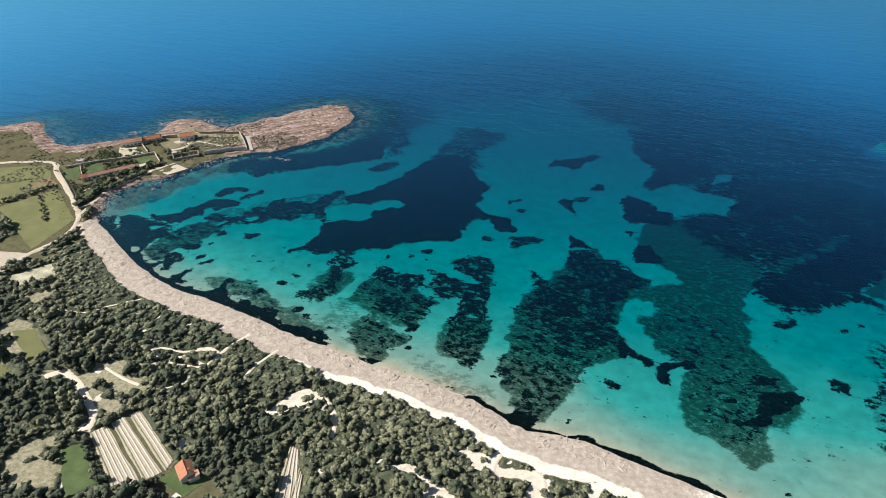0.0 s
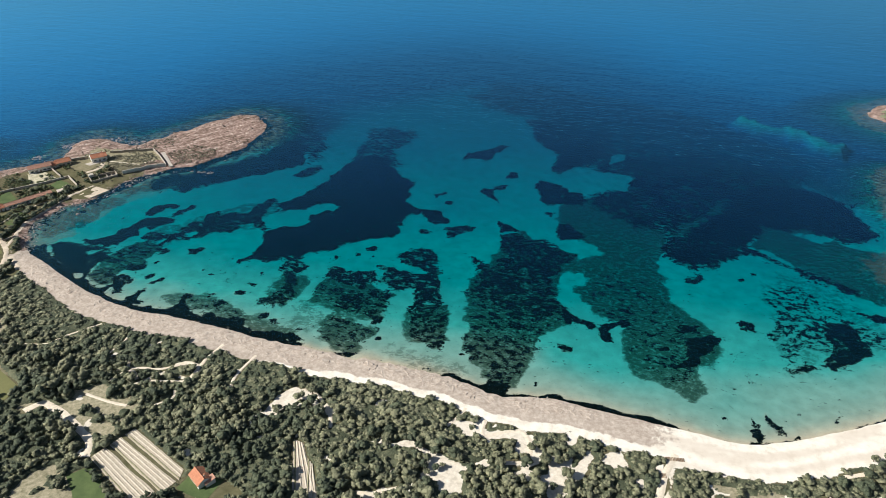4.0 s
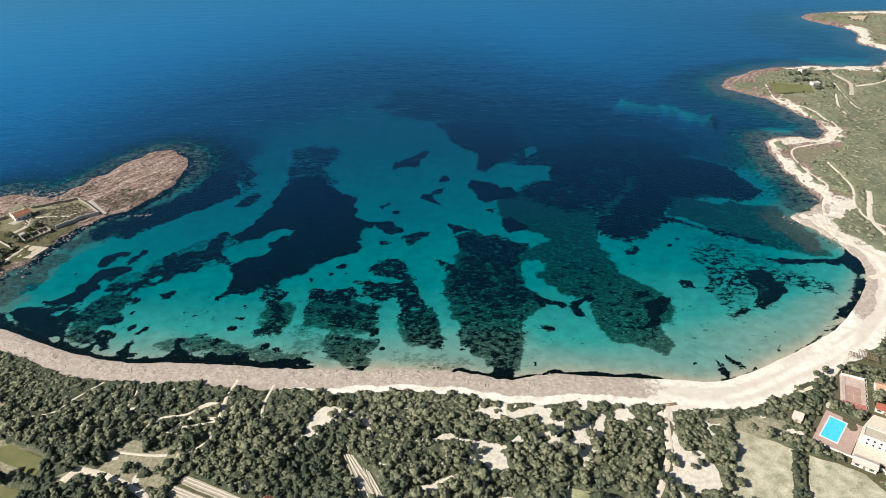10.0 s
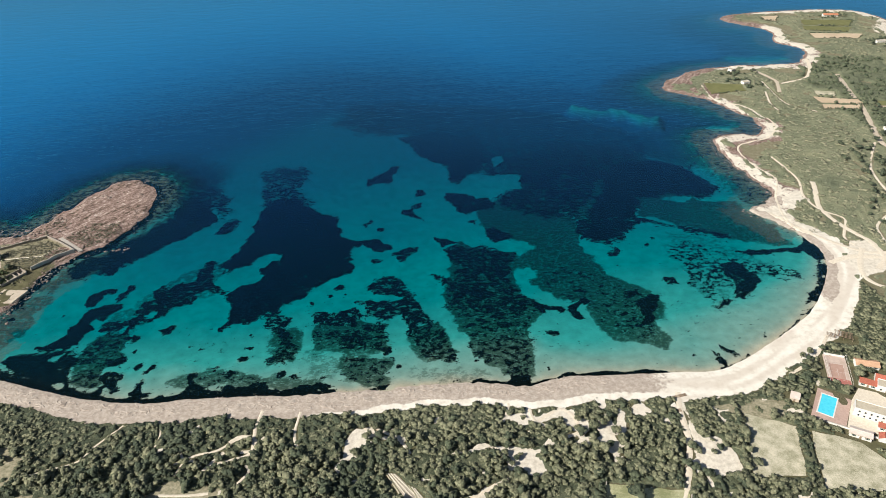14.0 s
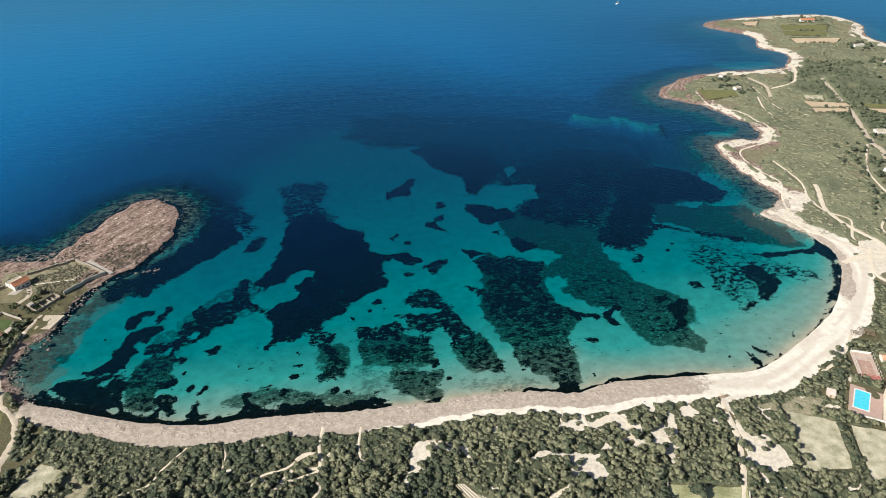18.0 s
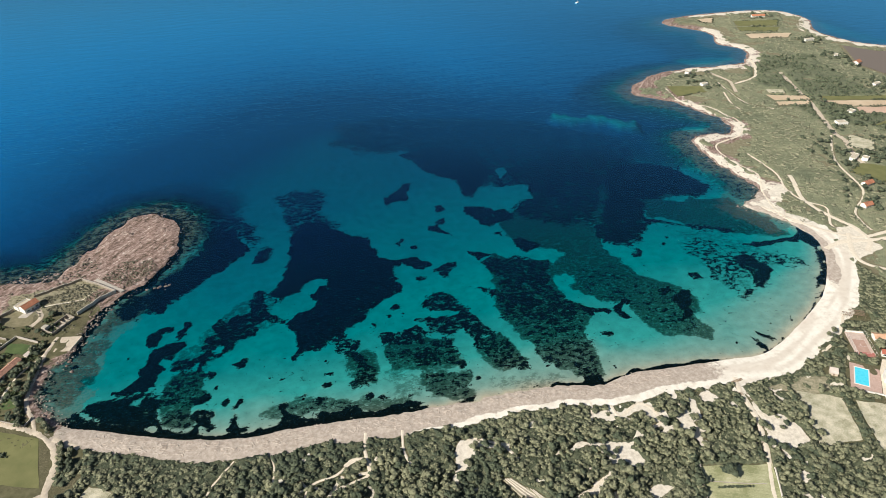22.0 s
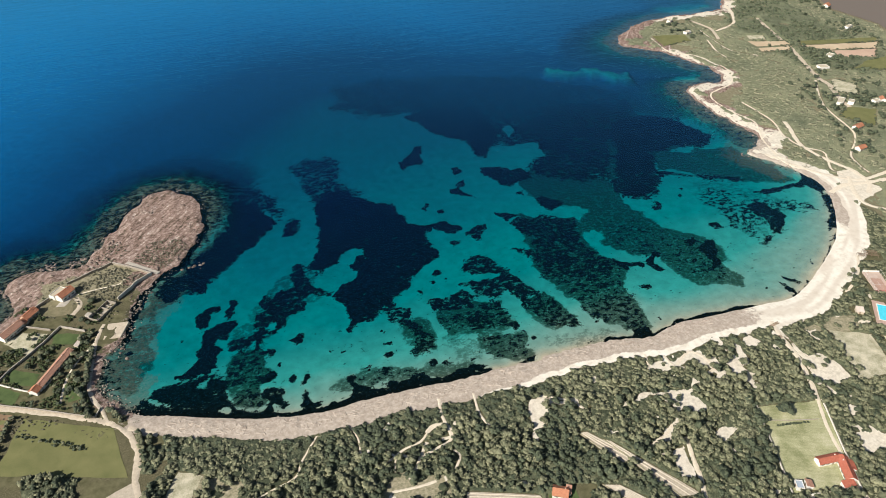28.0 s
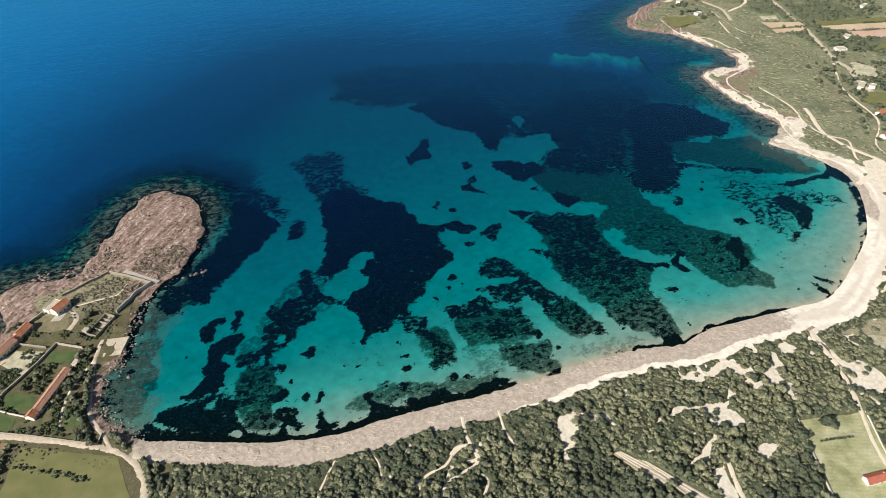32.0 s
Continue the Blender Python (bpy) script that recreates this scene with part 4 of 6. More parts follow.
def shared(name, me, parent, m=None, label=""):
    """A part on mesh data that others share."""
    ob = new(name, me)
    ob.parent = parent
    if m is not None:
        ob.matrix_basis = m
    return tagged(ob, label)


# ---------------------------------------------------------------- ground and sea
def axis(*runs):
    """Coordinates from runs of (start, end, step)."""
    return np.unique(np.concatenate([np.arange(a, b + s * 0.5, s) for a, b, s in runs]).round(3))


def headland_sand(x, y):
    """How much wider the pale sandy rim of the headland is, in metres."""
    return 13 * smooth(330, 230, y) * smooth(500, 440, x) + 8 * smooth(600, 680, x)


def beach_width(x, rim):
    return 19.5 + 6 * smooth(60, 160, x) - 3 * (1 - smooth(-190, -130, x)) + 3 * rim


def dune_sand(x, y, d):
    """Open sand between the bushes of the eastern dunes."""
    pockets = vnoise(x, y, 9, 14) + 0.6 * vnoise(x, y, 4, 15)
    return (x > 95) & (x < 300) & (d < 66) & (pockets < -0.70) | (x > -120) & (x < 320) & (d > 25) & (d < 170) & (pockets < -0.92)


def build_ground():
    xs = axis((-5000, -900, 410), (-900, -480, 20), (-480, -350, 5), (-350, 460, 2), (460, 800, 5), (800, 1300, 12.5), (1300, 5000, 370))
    ys = axis((-5000, -500, 450), (-500, -200, 20), (-200, -150, 5), (-150, 330, 2), (330, 640, 5), (640, 1000, 10), (1000, 5000, 400))
    X, Y = np.meshgrid(xs, ys)
    x, y = X.ravel(), Y.ravel()
    z, d, sandy = height(x, y, True)
    grass, veil = np.zeros(len(x)), np.zeros(len(x))
    sea = d < 3
    grass[sea], veil[sea] = seagrass(x[sea], y[sea])
    # dark wrack along the water's edge
    west = smooth(-262, -240, x) * (1 - smooth(-30, 10, x))
    mid = smooth(78, 90, x) * (1 - smooth(205, 228, x))
    strip = np.maximum(west * (1 - smooth(2.5, 5.5, -d + 2 * fbm(x, y, 13, 60, 3))), mid * (1 - smooth(1.2, 4.5, -d + 1.8 * fbm(x, y, 10, 61, 2))))
    strip = np.maximum(strip, smooth(300, 400, x) * (y < 190) * sandy * (1 - smooth(-1.5, 3.5, -d + 4.5 * fbm(x, y, 9, 62, 3))))
    grass = np.maximum(grass, np.where(sea, strip * 1.4, 0))
    rough_floor = (1 - sandy) * (1 - smooth(-30, 30, inward(x, y, BASIN))) * (1 - smooth(60, 130, -d))
    grass = np.maximum(grass, np.where(sea, (0.36 + 0.16 * (x < 0)) * rough_floor, 0))
    veil = np.maximum(veil, np.where(sea, 0.7 * rough_floor, 0))
    for poly in SHALLOWS:
        clear = 1 - 0.6 * smooth(-8, 8, inward(x, y, poly) + 6 * fbm(x, y, 24, 83, 3))
        grass, veil = grass * clear, veil * clear
    z = z + np.where(sea, 0.35 * smooth(0.3, 0.8, grass) * smooth(14, 24, -d), 0)
    nx = len(xs)
    base = (np.arange(len(ys) - 1)[:, None] * nx + np.arange(nx - 1)[None]).ravel()
    quads = np.stack([base, base + 1, base + nx + 1, base + nx], 1)
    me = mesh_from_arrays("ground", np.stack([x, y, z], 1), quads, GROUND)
    me.polygons.foreach_set("use_smooth", np.ones(len(quads), bool))
    rim = fbm(x, y, 18, 70, 3)
    tip = inward(x, y, [(-330, 320), (-300, 285), (-250, 296), (-215, 262), (-165, 300), (-150, 350), (-190, 420), (-250, 350)])
    inner = inward(x, y, [(-300, 100), (-246, 105), (-236, 215), (-226, 245), (-262, 262), (-290, 200)])
    reach = 18 - 13 * smooth(-6, 6, inner) + 8 * smooth(395, 430, x) * (y < 480) + 34 * smooth(85, 45, np.hypot(x - 512, y - 568)) + 14 * smooth(90, 40, np.hypot(x - 720, y - 640))
    rock = np.where(d > -2, (1 - sandy) * (1 - smooth(-8, 8, d + 6 * rim - reach)), 0)
    rock = np.maximum(rock, smooth(-4, 4, tip))
    width = beach_width(x, rim)
    sand = sandy * (1 - smooth(-3, 3, d - width)) * (d > -4)
    sand = np.maximum(sand, 0.9 * dune_sand(x, y, d) * (d > 0))
    tips = np.maximum(smooth(88, 50, np.hypot(x - 515, y - 572)), smooth(90, 40, np.hypot(x - 745, y - 850)))
    cream = (1 - sandy) * smooth(390, 410, x) * (1 - 0.9 * tips) * (1 - smooth(-8, 8, d + 7 * rim - 19 - headland_sand(x, y))) * smooth(0.5, 5, d)
    sand = np.maximum(sand, cream * (0.72 + 0.35 * vnoise(x, y, 14, 66)))
    bare = np.zeros(len(x))
    for poly in CLEARINGS:
        bare = np.maximum(bare, smooth(-2.5, 2.5, inward(x, y, poly) + 1.5 * vnoise(x, y, 5, 12)))
    sand, bare = np.maximum(sand, bare), np.maximum(bare, np.maximum(0.8 * (d > beach_width(x, rim) + 6) * sandy, 0.85 * (1 - sandy)))
    along = 300 * np.arctan2(y - 210, x - 150)
    tide = sandy * smooth(150, 230, x) * (d > 0) * smooth(0.05, 0.55, vnoise(along / 60, d / 4.5, 1, 81) + 0.4 * vnoise(along / 25, d / 3, 1, 82))
    tide = np.maximum(tide, sandy * smooth(180, 210, x) * (1 - smooth(300, 340, x)) * (1 - smooth(1.0, 2.4, np.abs(d - 8 + 1.5 * rim))))
    straw = np.maximum(0.75 * smooth(238, 262, y) * (x < -150) * (d > 0), sparse_scrub(x, y))
    straw = np.maximum(straw, 0.55 * smooth(380, 470, x) * (d > 0))
    wrack = sandy * (1 - smooth(-3, 3, d - width * (1.06 - 0.34 * smooth(-60, 40, x)))) * (d > -4) * (1 - smooth(170, 250, x))
    wrack = np.maximum(wrack, smooth(372, 392, x) * (y < 230) * (d > -3) * (1 - smooth(-2, 2, d - 9 - 3 * rim)))
    reef = (1 - sandy) * (d < 1) * (1 - smooth(10, 40, -d + 9 * rim))
    for name, values in (("grass", grass), ("rock", rock), ("sand", sand), ("wrack", wrack), ("reef", reef), ("veil", veil), ("straw", straw), ("bare", bare), ("tide", tide)):
        a = me.attributes.new(name, "FLOAT", "POINT")
        a.data.foreach_set("value", np.asarray(values, np.float32))
    tagged(new("ground", me), "sandy beach, scrubland soil and sea floor painted in water colours", "ground", kind="structure")
    return xs, ys, z.reshape(len(ys), len(xs))


GRID_X, GRID_Y, GRID_Z = build_ground()


def on_ground(x, y):
    """The height of the ground sheet at places."""
    x, y = np.asarray(x, float), np.asarray(y, float)
    i = np.clip(np.searchsorted(GRID_X, x) - 1, 0, len(GRID_X) - 2)
    j = np.clip(np.searchsorted(GRID_Y, y) - 1, 0, len(GRID_Y) - 2)
    u = (x - GRID_X[i]) / (GRID_X[i + 1] - GRID_X[i])
    v = (y - GRID_Y[j]) / (GRID_Y[j + 1] - GRID_Y[j])
    return (GRID_Z[j, i] * (1 - u) + GRID_Z[j, i + 1] * u) * (1 - v) + (GRID_Z[j + 1, i] * (1 - u) + GRID_Z[j + 1, i + 1] * u) * v


def ground_at(x, y):
    return float(on_ground(x, y))


water = new("water", mesh_of("water", [(-5000, -600, 0), (5000, -600, 0), (5000, 5000, 0), (-5000, 5000, 0)], [(0, 1, 2, 3)], WATER))
tagged(water, "clear turquoise to deep blue sea water", "sea", kind="structure")


# ---------------------------------------------------------------- roads, fields
DIRT = speckled("pale_dirt", (0.64, 0.55, 0.43), (0.46, 0.38, 0.28), 0.5, 6, bump=0.05)
PATH_SAND = speckled("path_sand", (0.80, 0.71, 0.57), (0.62, 0.53, 0.40), 0.7, 6, bump=0.05)
TURF = speckled("olive_turf", (0.215, 0.205, 0.085), (0.125, 0.135, 0.05), 0.09, 30, bump=0.06, low=0.3, high=0.7)
LAWN = speckled("green_lawn", (0.115, 0.155, 0.055), (0.055, 0.085, 0.03), 0.15, 20, bump=0.05)
DRY = speckled("dry_stubble", (0.64, 0.58, 0.43), (0.25, 0.24, 0.14), 0.16, 9, bump=0.12, low=0.34, high=0.62)
PLOUGHED = speckled("ploughed_earth", (0.30, 0.20, 0.12), (0.19, 0.125, 0.075), 0.2, 14, bump=0.1)
PLOUGHED_PALE = speckled("reddish_field", (0.60, 0.43, 0.32), (0.49, 0.33, 0.24), 0.03, 20, bump=0.05)
OCHRE = speckled("ochre_field", (0.62, 0.49, 0.34), (0.50, 0.38, 0.25), 0.03, 20, bump=0.05)
BED = speckled("sandy_bed", (0.58, 0.50, 0.39), (0.40, 0.34, 0.26), 0.6, 8, bump=0.05)
GREY_WATER = Nodes("lagoon_water", 0.7).finish((0.175, 0.145, 0.12))


def mown_grass():
    """Dry mown grass with faint parallel mowing lines."""
    n = Nodes("mown_dry_grass", 0.95)
    lines = n.add("ShaderNodeTexWave", wave_type="BANDS", bands_direction="X")
    lines.inputs["Scale"].default_value, lines.inputs["Distortion"].default_value, lines.inputs["Detail"].default_value = 0.11, 3.0, 3.0
    turn = n.add("ShaderNodeMapping", vector_type="TEXTURE")
    turn.inputs["Rotation"].default_value = (0, 0, 1.05)
    n.link(n.place(), turn.inputs[0]), n.link(turn.outputs[0], lines.inputs["Vector"])
    tone = n.math("ADD", n.math("MULTIPLY", n.noise(0.07, 6), 0.55), n.math("ADD", n.math("MULTIPLY", lines.outputs["Fac"], 0.02), n.math("MULTIPLY", n.noise(1.2, 4), 0.3)))
    return n.finish(n.ramp(tone, [(0.34, (0.24, 0.25, 0.12)), (0.45, (0.40, 0.39, 0.22)), (0.58, (0.62, 0.57, 0.40))]))


MOWN = mown_grass()


def ribbon(name, line, width, material, label, lift=0.14):
    """A strip that follows the relief along a curve, with uneven edges."""
    p = spline(line, 8)
    seg = np.r_[0, np.cumsum(np.hypot(*np.diff(p, axis=0).T))]
    n = max(4, int(seg[-1] / 1.8))
    s = np.linspace(0, seg[-1], n)
    c = np.stack([np.interp(s, seg, p[:, 0]), np.interp(s, seg, p[:, 1])], 1)
    t = np.gradient(c, axis=0)
    t /= np.linalg.norm(t, axis=1)[:, None]
    side = np.stack([-t[:, 1], t[:, 0]], 1)
    rows = []
    for k in range(5):
        w = (k / 4 - 0.5) * width * (1 + 0.30 * vnoise(s, s * 0 + k * 9.1, 6, 5) + 0.2 * vnoise(s, s * 0 + k * 3.3, 2.5, 6))
        q = c + side * w[:, None]
        rows.append(np.column_stack([q, on_ground(q[:, 0], q[:, 1]) + lift - (0.2 if k in (0, 4) else 0)]))
    v = np.vstack(rows)
    faces = [(k * n + i, k * n + i + 1, (k + 1) * n + i + 1, (k + 1) * n + i) for k in range(4) for i in range(n - 1)]
    ob = new(name, mesh_of(name, v, [f[::-1] for f in faces], material, True))
    return tagged(ob, label, name.replace("_", " "), kind="structure")


def draped(name, corners, material, label, lift=0.12, step=3.0, wobble=0.8):
    """A four-sided patch that lies on the relief."""
    a, b, c, d = [np.array(p, float) for p in corners]
    nu = max(3, int(max(np.linalg.norm(b - a), np.linalg.norm(c - d)) / step))
    nv = max(3, int(max(np.linalg.norm(d - a), np.linalg.norm(c - b)) / step))
    u, v = np.meshgrid(np.linspace(0, 1, nu + 1), np.linspace(0, 1, nv + 1))
    u, v = u.ravel()[:, None], v.ravel()[:, None]
    p = (a * (1 - u) + b * u) * (1 - v) + (d * (1 - u) + c * u) * v
    p = p + wobble * np.column_stack([vnoise(p[:, 0], p[:, 1], 7, 3), vnoise(p[:, 0], p[:, 1], 7, 4)])
    z = on_ground(p[:, 0], p[:, 1]) + lift
    faces = [(j * (nu + 1) + i, j * (nu + 1) + i + 1, (j + 1) * (nu + 1) + i + 1, (j + 1) * (nu + 1) + i) for j in range(nv) for i in range(nu)]
    me = mesh_of(name, np.column_stack([p, z]), faces, material, True)
    if me.polygons[0].normal.z < 0:
        me.flip_normals()
    return tagged(new(name, me), label, "field", kind="structure")


for line, width, kind in ROADS:
    label = {"road": "pale unpaved dirt road between fields", "track": "wide sandy track through scrub", "path": "narrow white sand path among bushes"}[kind]
    ribbon(kind, line, width, DIRT if kind == "road" else PATH_SAND, label, {"road": 0.20, "track": 0.17, "path": 0.14}[kind])
FIELD_LOOK = {"brown_field": (PLOUGHED, "brown ploughed field beside the road"), "green_plot": (LAWN, "bright green grass plot by the vegetable beds"),
              "east_field": (DRY, "dry pale stubble field between hedges"), "hotel_field": (DRY, "dry pale stubble field behind the hotel"),
              "plot": (MOWN, "walled dry grass plot with mown lines"), "west_yard": (BED, "bare pale earth yard"), "west_plot": (DRY, "dry fallow plot")}
for name, corners in FIELDS.items():
    material, label = FIELD_LOOK.get(name, (TURF, "flat olive-green meadow beside the dirt road"))
    draped(name, corners, material, label)
for corners, look_of in FAR_FIELDS:
    material, label = {"turf": (TURF, "distant olive-green farm field"), "ochre": (OCHRE, "distant ochre ploughed farm field"), "lawn": (TURF, "green grass plot beside a villa"),
                       "ploughed": (PLOUGHED_PALE, "distant reddish ploughed farm field"), "dry": (DRY, "distant pale dry farm field")}[look_of]
    draped("far_field", corners, material, label, 0.4, 5.0, 1.5)
me = mesh_of("lagoon", [(px, py, 2.3) for px, py in LAGOON], [tuple(range(len(LAGOON)))], GREY_WATER)
if me.polygons[0].normal.z < 0:
    me.flip_normals()
tagged(new("lagoon", me), "flat grey-brown salt lagoon water", "lagoon", kind="structure")


def crop_field(name, corners):
    """A bed of pale soil with raised rows, each row a ridge of its own."""
    bed = draped("bed", corners, BED, "", 0.16, 3.0, 0.3)
    root = new("crop_field")
    root.location = (0, 0, 0)
    bed.parent = root
    for key in ("category", "kind"):
        del bed[key]
    tagged(root, "pale sandy crop field with parallel raised rows", "crop field", "crop fields")
    a, b, c, d = [np.array(p, float) for p in corners]
    across = np.linalg.norm(b - a) if np.linalg.norm(b - a) < np.linalg.norm(d - a) else np.linalg.norm(d - a)
    if np.linalg.norm(b - a) > np.linalg.norm(d - a):
        a, b, c, d = a, d, c, b
    rows = max(3, int(across / 1.5))
    for k in range(rows):
        f = (k + 0.5) / rows
        p, q = a + (b - a) * f, d + (c - d) * f
        n = max(3, int(np.linalg.norm(q - p) / 3))
        way = (q - p) / np.linalg.norm(q - p)
        side = np.array([-way[1], way[0]])
        verts, faces = [], []
        for i in range(n + 1):
            m = p + (q - p) * i / n
            m = m + side * 0.12 * vnoise(np.array([i * 3.0]), np.array([k * 7.0]), 4, 2)[0]
            z = ground_at(*m) + 0.14
            for w, h in ((-0.42, 0), (-0.2, 0.3), (0.2, 0.3), (0.42, 0)):
                verts.append((m[0] + side[0] * w, m[1] + side[1] * w, z + h))
            if i:
                o = (i - 1) * 4
                faces += [(o + j, o + j + 4, o + j + 5, o + j + 1)[::-1] for j in range(3)]
        shared("crop_row", mesh_of("crop_row", verts, faces, BED_ROW if k % 7 else GREEN_ROW), root)


BED_ROW = speckled("sandy_row", (0.64, 0.57, 0.46), (0.46, 0.40, 0.31), 0.8, 6, bump=0.05)
GREEN_ROW = speckled("weedy_row", (0.40, 0.36, 0.24), (0.16, 0.16, 0.08), 0.9, 6, bump=0.05)
for name, corners in CROPS.items():
    crop_field(name, corners)


# ---------------------------------------------------------------- scrub and trees
def crown_shape(rng, clumps, lobes=6, leaf=(0.07, 0.13), spread=0.30):
    """A crown about 1 across and 1 high: rough rounded heads of foliage and small leaf clumps on them. Returns vertices and triangles."""
    bm = bmesh.new()
    bmesh.ops.create_icosphere(bm, subdivisions=1, radius=1.0)
    ball = [v.co.copy() for v in bm.verts]
    faces = [[v.index for v in f.verts] for f in bm.faces if f.normal.z > -0.5]
    bm.free()
    verts, tris, heads = [], [], []
    for k in range(lobes):
        a, rad = k * 2.4 + rng.uniform(-0.5, 0.5), spread * math.sqrt((k + 0.3) / lobes) * rng.uniform(0.8, 1.15)
        lr = rng.uniform(0.15, 0.24)
        heads.append((math.cos(a) * rad, math.sin(a) * rad, 0.62 - 1.5 * rad * rad + rng.uniform(-0.10, 0.10), lr))
    for lx, ly, lz, lr in heads:
        k = len(verts)
        turn = Matrix.Rotation(rng.uniform(0, 6.28), 3, "Z")
        for c in ball:
            c = turn @ c * lr * rng.uniform(0.78, 1.22)
            verts.append((lx + c.x, ly + c.y, lz + c.z))
        tris += [[k + i for i in f] for f in faces]
    for _ in range(clumps):
        lx, ly, lz, lr = rng.choice(heads)
        a, b = rng.uniform(0, 2 * math.pi), rng.uniform(-0.2, 1.0)
        flat = math.sqrt(max(0, 1 - b * b))
        out = Vector((math.cos(a) * flat, math.sin(a) * flat, b))
        c = Vector((lx, ly, lz)) + out * lr * 0.95
        side = out.cross(Vector((rng.uniform(-1, 1), rng.uniform(-1, 1), rng.uniform(-1, 1)))).normalized()
        other = out.cross(side)
        s = rng.uniform(*leaf)
        k = len(verts)
        verts += [tuple(c + side * s), tuple(c + other * s), tuple(c - side * s), tuple(c - other * s), tuple(c + out * s * 1.3)]
        tris += [[k, k + 1, k + 4], [k + 1, k + 2, k + 4], [k + 2, k + 3, k + 4], [k + 3, k, k + 4]]
    return np.array(verts), np.array(tris)


rng = random.Random(4)
THICKET_SHAPES = [crown_shape(rng, 20, 3, (0.07, 0.15), 0.26) for _ in range(16)]
FAR_SHAPES = [crown_shape(rng, 6, 2, (0.10, 0.19), 0.24) for _ in range(10)]


def scatter(x0, x1, y0, y1, step, seed):
    g = np.random.default_rng(seed)
    xs, ys = np.meshgrid(np.arange(x0, x1, step), np.arange(y0, y1, step * 0.87))
    xs = xs + (np.arange(xs.shape[0]) % 2)[:, None] * step / 2
    return (xs + g.uniform(-0.55, 0.55, xs.shape) * step).ravel(), (ys + g.uniform(-0.55, 0.55, ys.shape) * step).ravel(), g


def thicket(name, x, y, size, tall, material, label, shapes, seed, category="shrubs", lift=0.0):
    """Many bushes in one mesh."""
    g = np.random.default_rng(seed)
    z = on_ground(x, y) + lift
    all_v, all_t, base = [], [], 0
    pick, turn = g.integers(0, len(shapes), len(x)), g.uniform(0, 6.28, len(x))
    for k in range(len(shapes)):
        who = np.nonzero(pick == k)[0]
        if not len(who):
            continue
        v, t = shapes[k]
        c, s = np.cos(turn[who])[:, None], np.sin(turn[who])[:, None]
        px, py = v[None, :, 0] * c - v[None, :, 1] * s, v[None, :, 0] * s + v[None, :, 1] * c
        w, h = size[who][:, None], tall[who][:, None]
        pts = np.stack([px * w + x[who][:, None], py * w + y[who][:, None], v[None, :, 2] * h + z[who][:, None] - 0.12 * h], -1)
        all_v.append(pts.reshape(-1, 3))
        all_t.append((t[None] + (base + np.arange(len(who)) * len(v))[:, None, None]).reshape(-1, 3))
        base += len(who) * len(v)
    me = mesh_from_arrays(name, np.vstack(all_v), np.vstack(all_t), material)
    return tagged(new(name, me), label, category, kind="stuff")


KEEP_FREE = [[(-326, 190), (-308, 176), (-313, 165), (-329, 176)], [(-337, 177), (-318, 160), (-323, 152), (-342, 164)],
             [(-318, 160), (-312, 156), (-284, 196), (-290, 200)], [(-341, 224), (-333, 220), (-306, 250), (-314, 259)],
             [(-305, 270), (-296, 255), (-280, 262), (-284, 280)], [(-298, 221), (-279, 209), (-286, 200), (-300, 207)],
             [(-302, 262), (-284, 258), (-284, 236), (-306, 245)], [(-258, 214), (-242, 212), (-250, 195), (-264, 200)]]


def crowns(x, y, cell, seed):
    """Domes of crowns set at random on a grid of that cell: the height from 0 to 1 and the crown's own random number."""
    i, j = np.floor(x / cell), np.floor(y / cell)
    best, own = np.zeros(np.shape(x)), np.zeros(np.shape(x))
    for di in (-1, 0, 1):
        for dj in (-1, 0, 1):
            a, b = i + di, j + dj
            px, py = (a + hashed(a, b, seed)) * cell, (b + hashed(a, b, seed + 1)) * cell
            lot = hashed(a, b, seed + 2)
            r = cell * (0.62 + 0.42 * lot)
            dome = (0.62 + 0.38 * hashed(a, b, seed + 3)) * np.sqrt(np.clip(1 - ((x - px) ** 2 + (y - py) ** 2) / r**2, 0, 1))
            higher = dome > best
            best, own = np.where(higher, dome, best), np.where(higher, hashed(a, b, seed + 4), own)
    return best, own


def canopy(name, xs, ys, grows, rise, cell, material, label, seed, shade=None):
    """Closed undergrowth as one lumpy roof of low crowns over the ground."""
    X, Y = np.meshgrid(xs, ys)
    x, y = X.ravel(), Y.ravel()
    full = grows(x, y)
    big, own = crowns(x, y, cell, seed)
    small, own_small = crowns(x, y, cell * 0.36, seed + 9)
    tall = rise(x, y)
    ragged = 0.35 * vnoise(x, y, 0.9, seed + 5)
    lift = np.where(full, tall * (0.30 + 0.70 * big) + (0.22 + 0.16 * tall) * small + ragged * 0.4, -0.25)
    z = on_ground(x, y) + lift
    nx = len(xs)
    base = (np.arange(len(ys) - 1)[:, None] * nx + np.arange(nx - 1)[None]).ravel()
    quads = np.stack([base, base + 1, base + nx + 1, base + nx], 1)
    quads = quads[full[quads].any(axis=1)]
    used, index = np.unique(quads, return_inverse=True)
    me = mesh_from_arrays(name, np.stack([x, y, z], 1)[used], index.reshape(-1, 4), material)
    tone = 0.45 * own + 0.16 * own_small + 0.26 * fbm(x, y, 34, 63, 3) + 0.14
    if shade is not None:
        tone = tone - 0.45 * shade(x, y)
    a = me.attributes.new("tone", "FLOAT", "POINT")
    a.data.foreach_set("value", np.clip(tone, 0, 1)[used].astype(np.float32))
    tagged(new(name, me), label, "shrubs", kind="stuff")


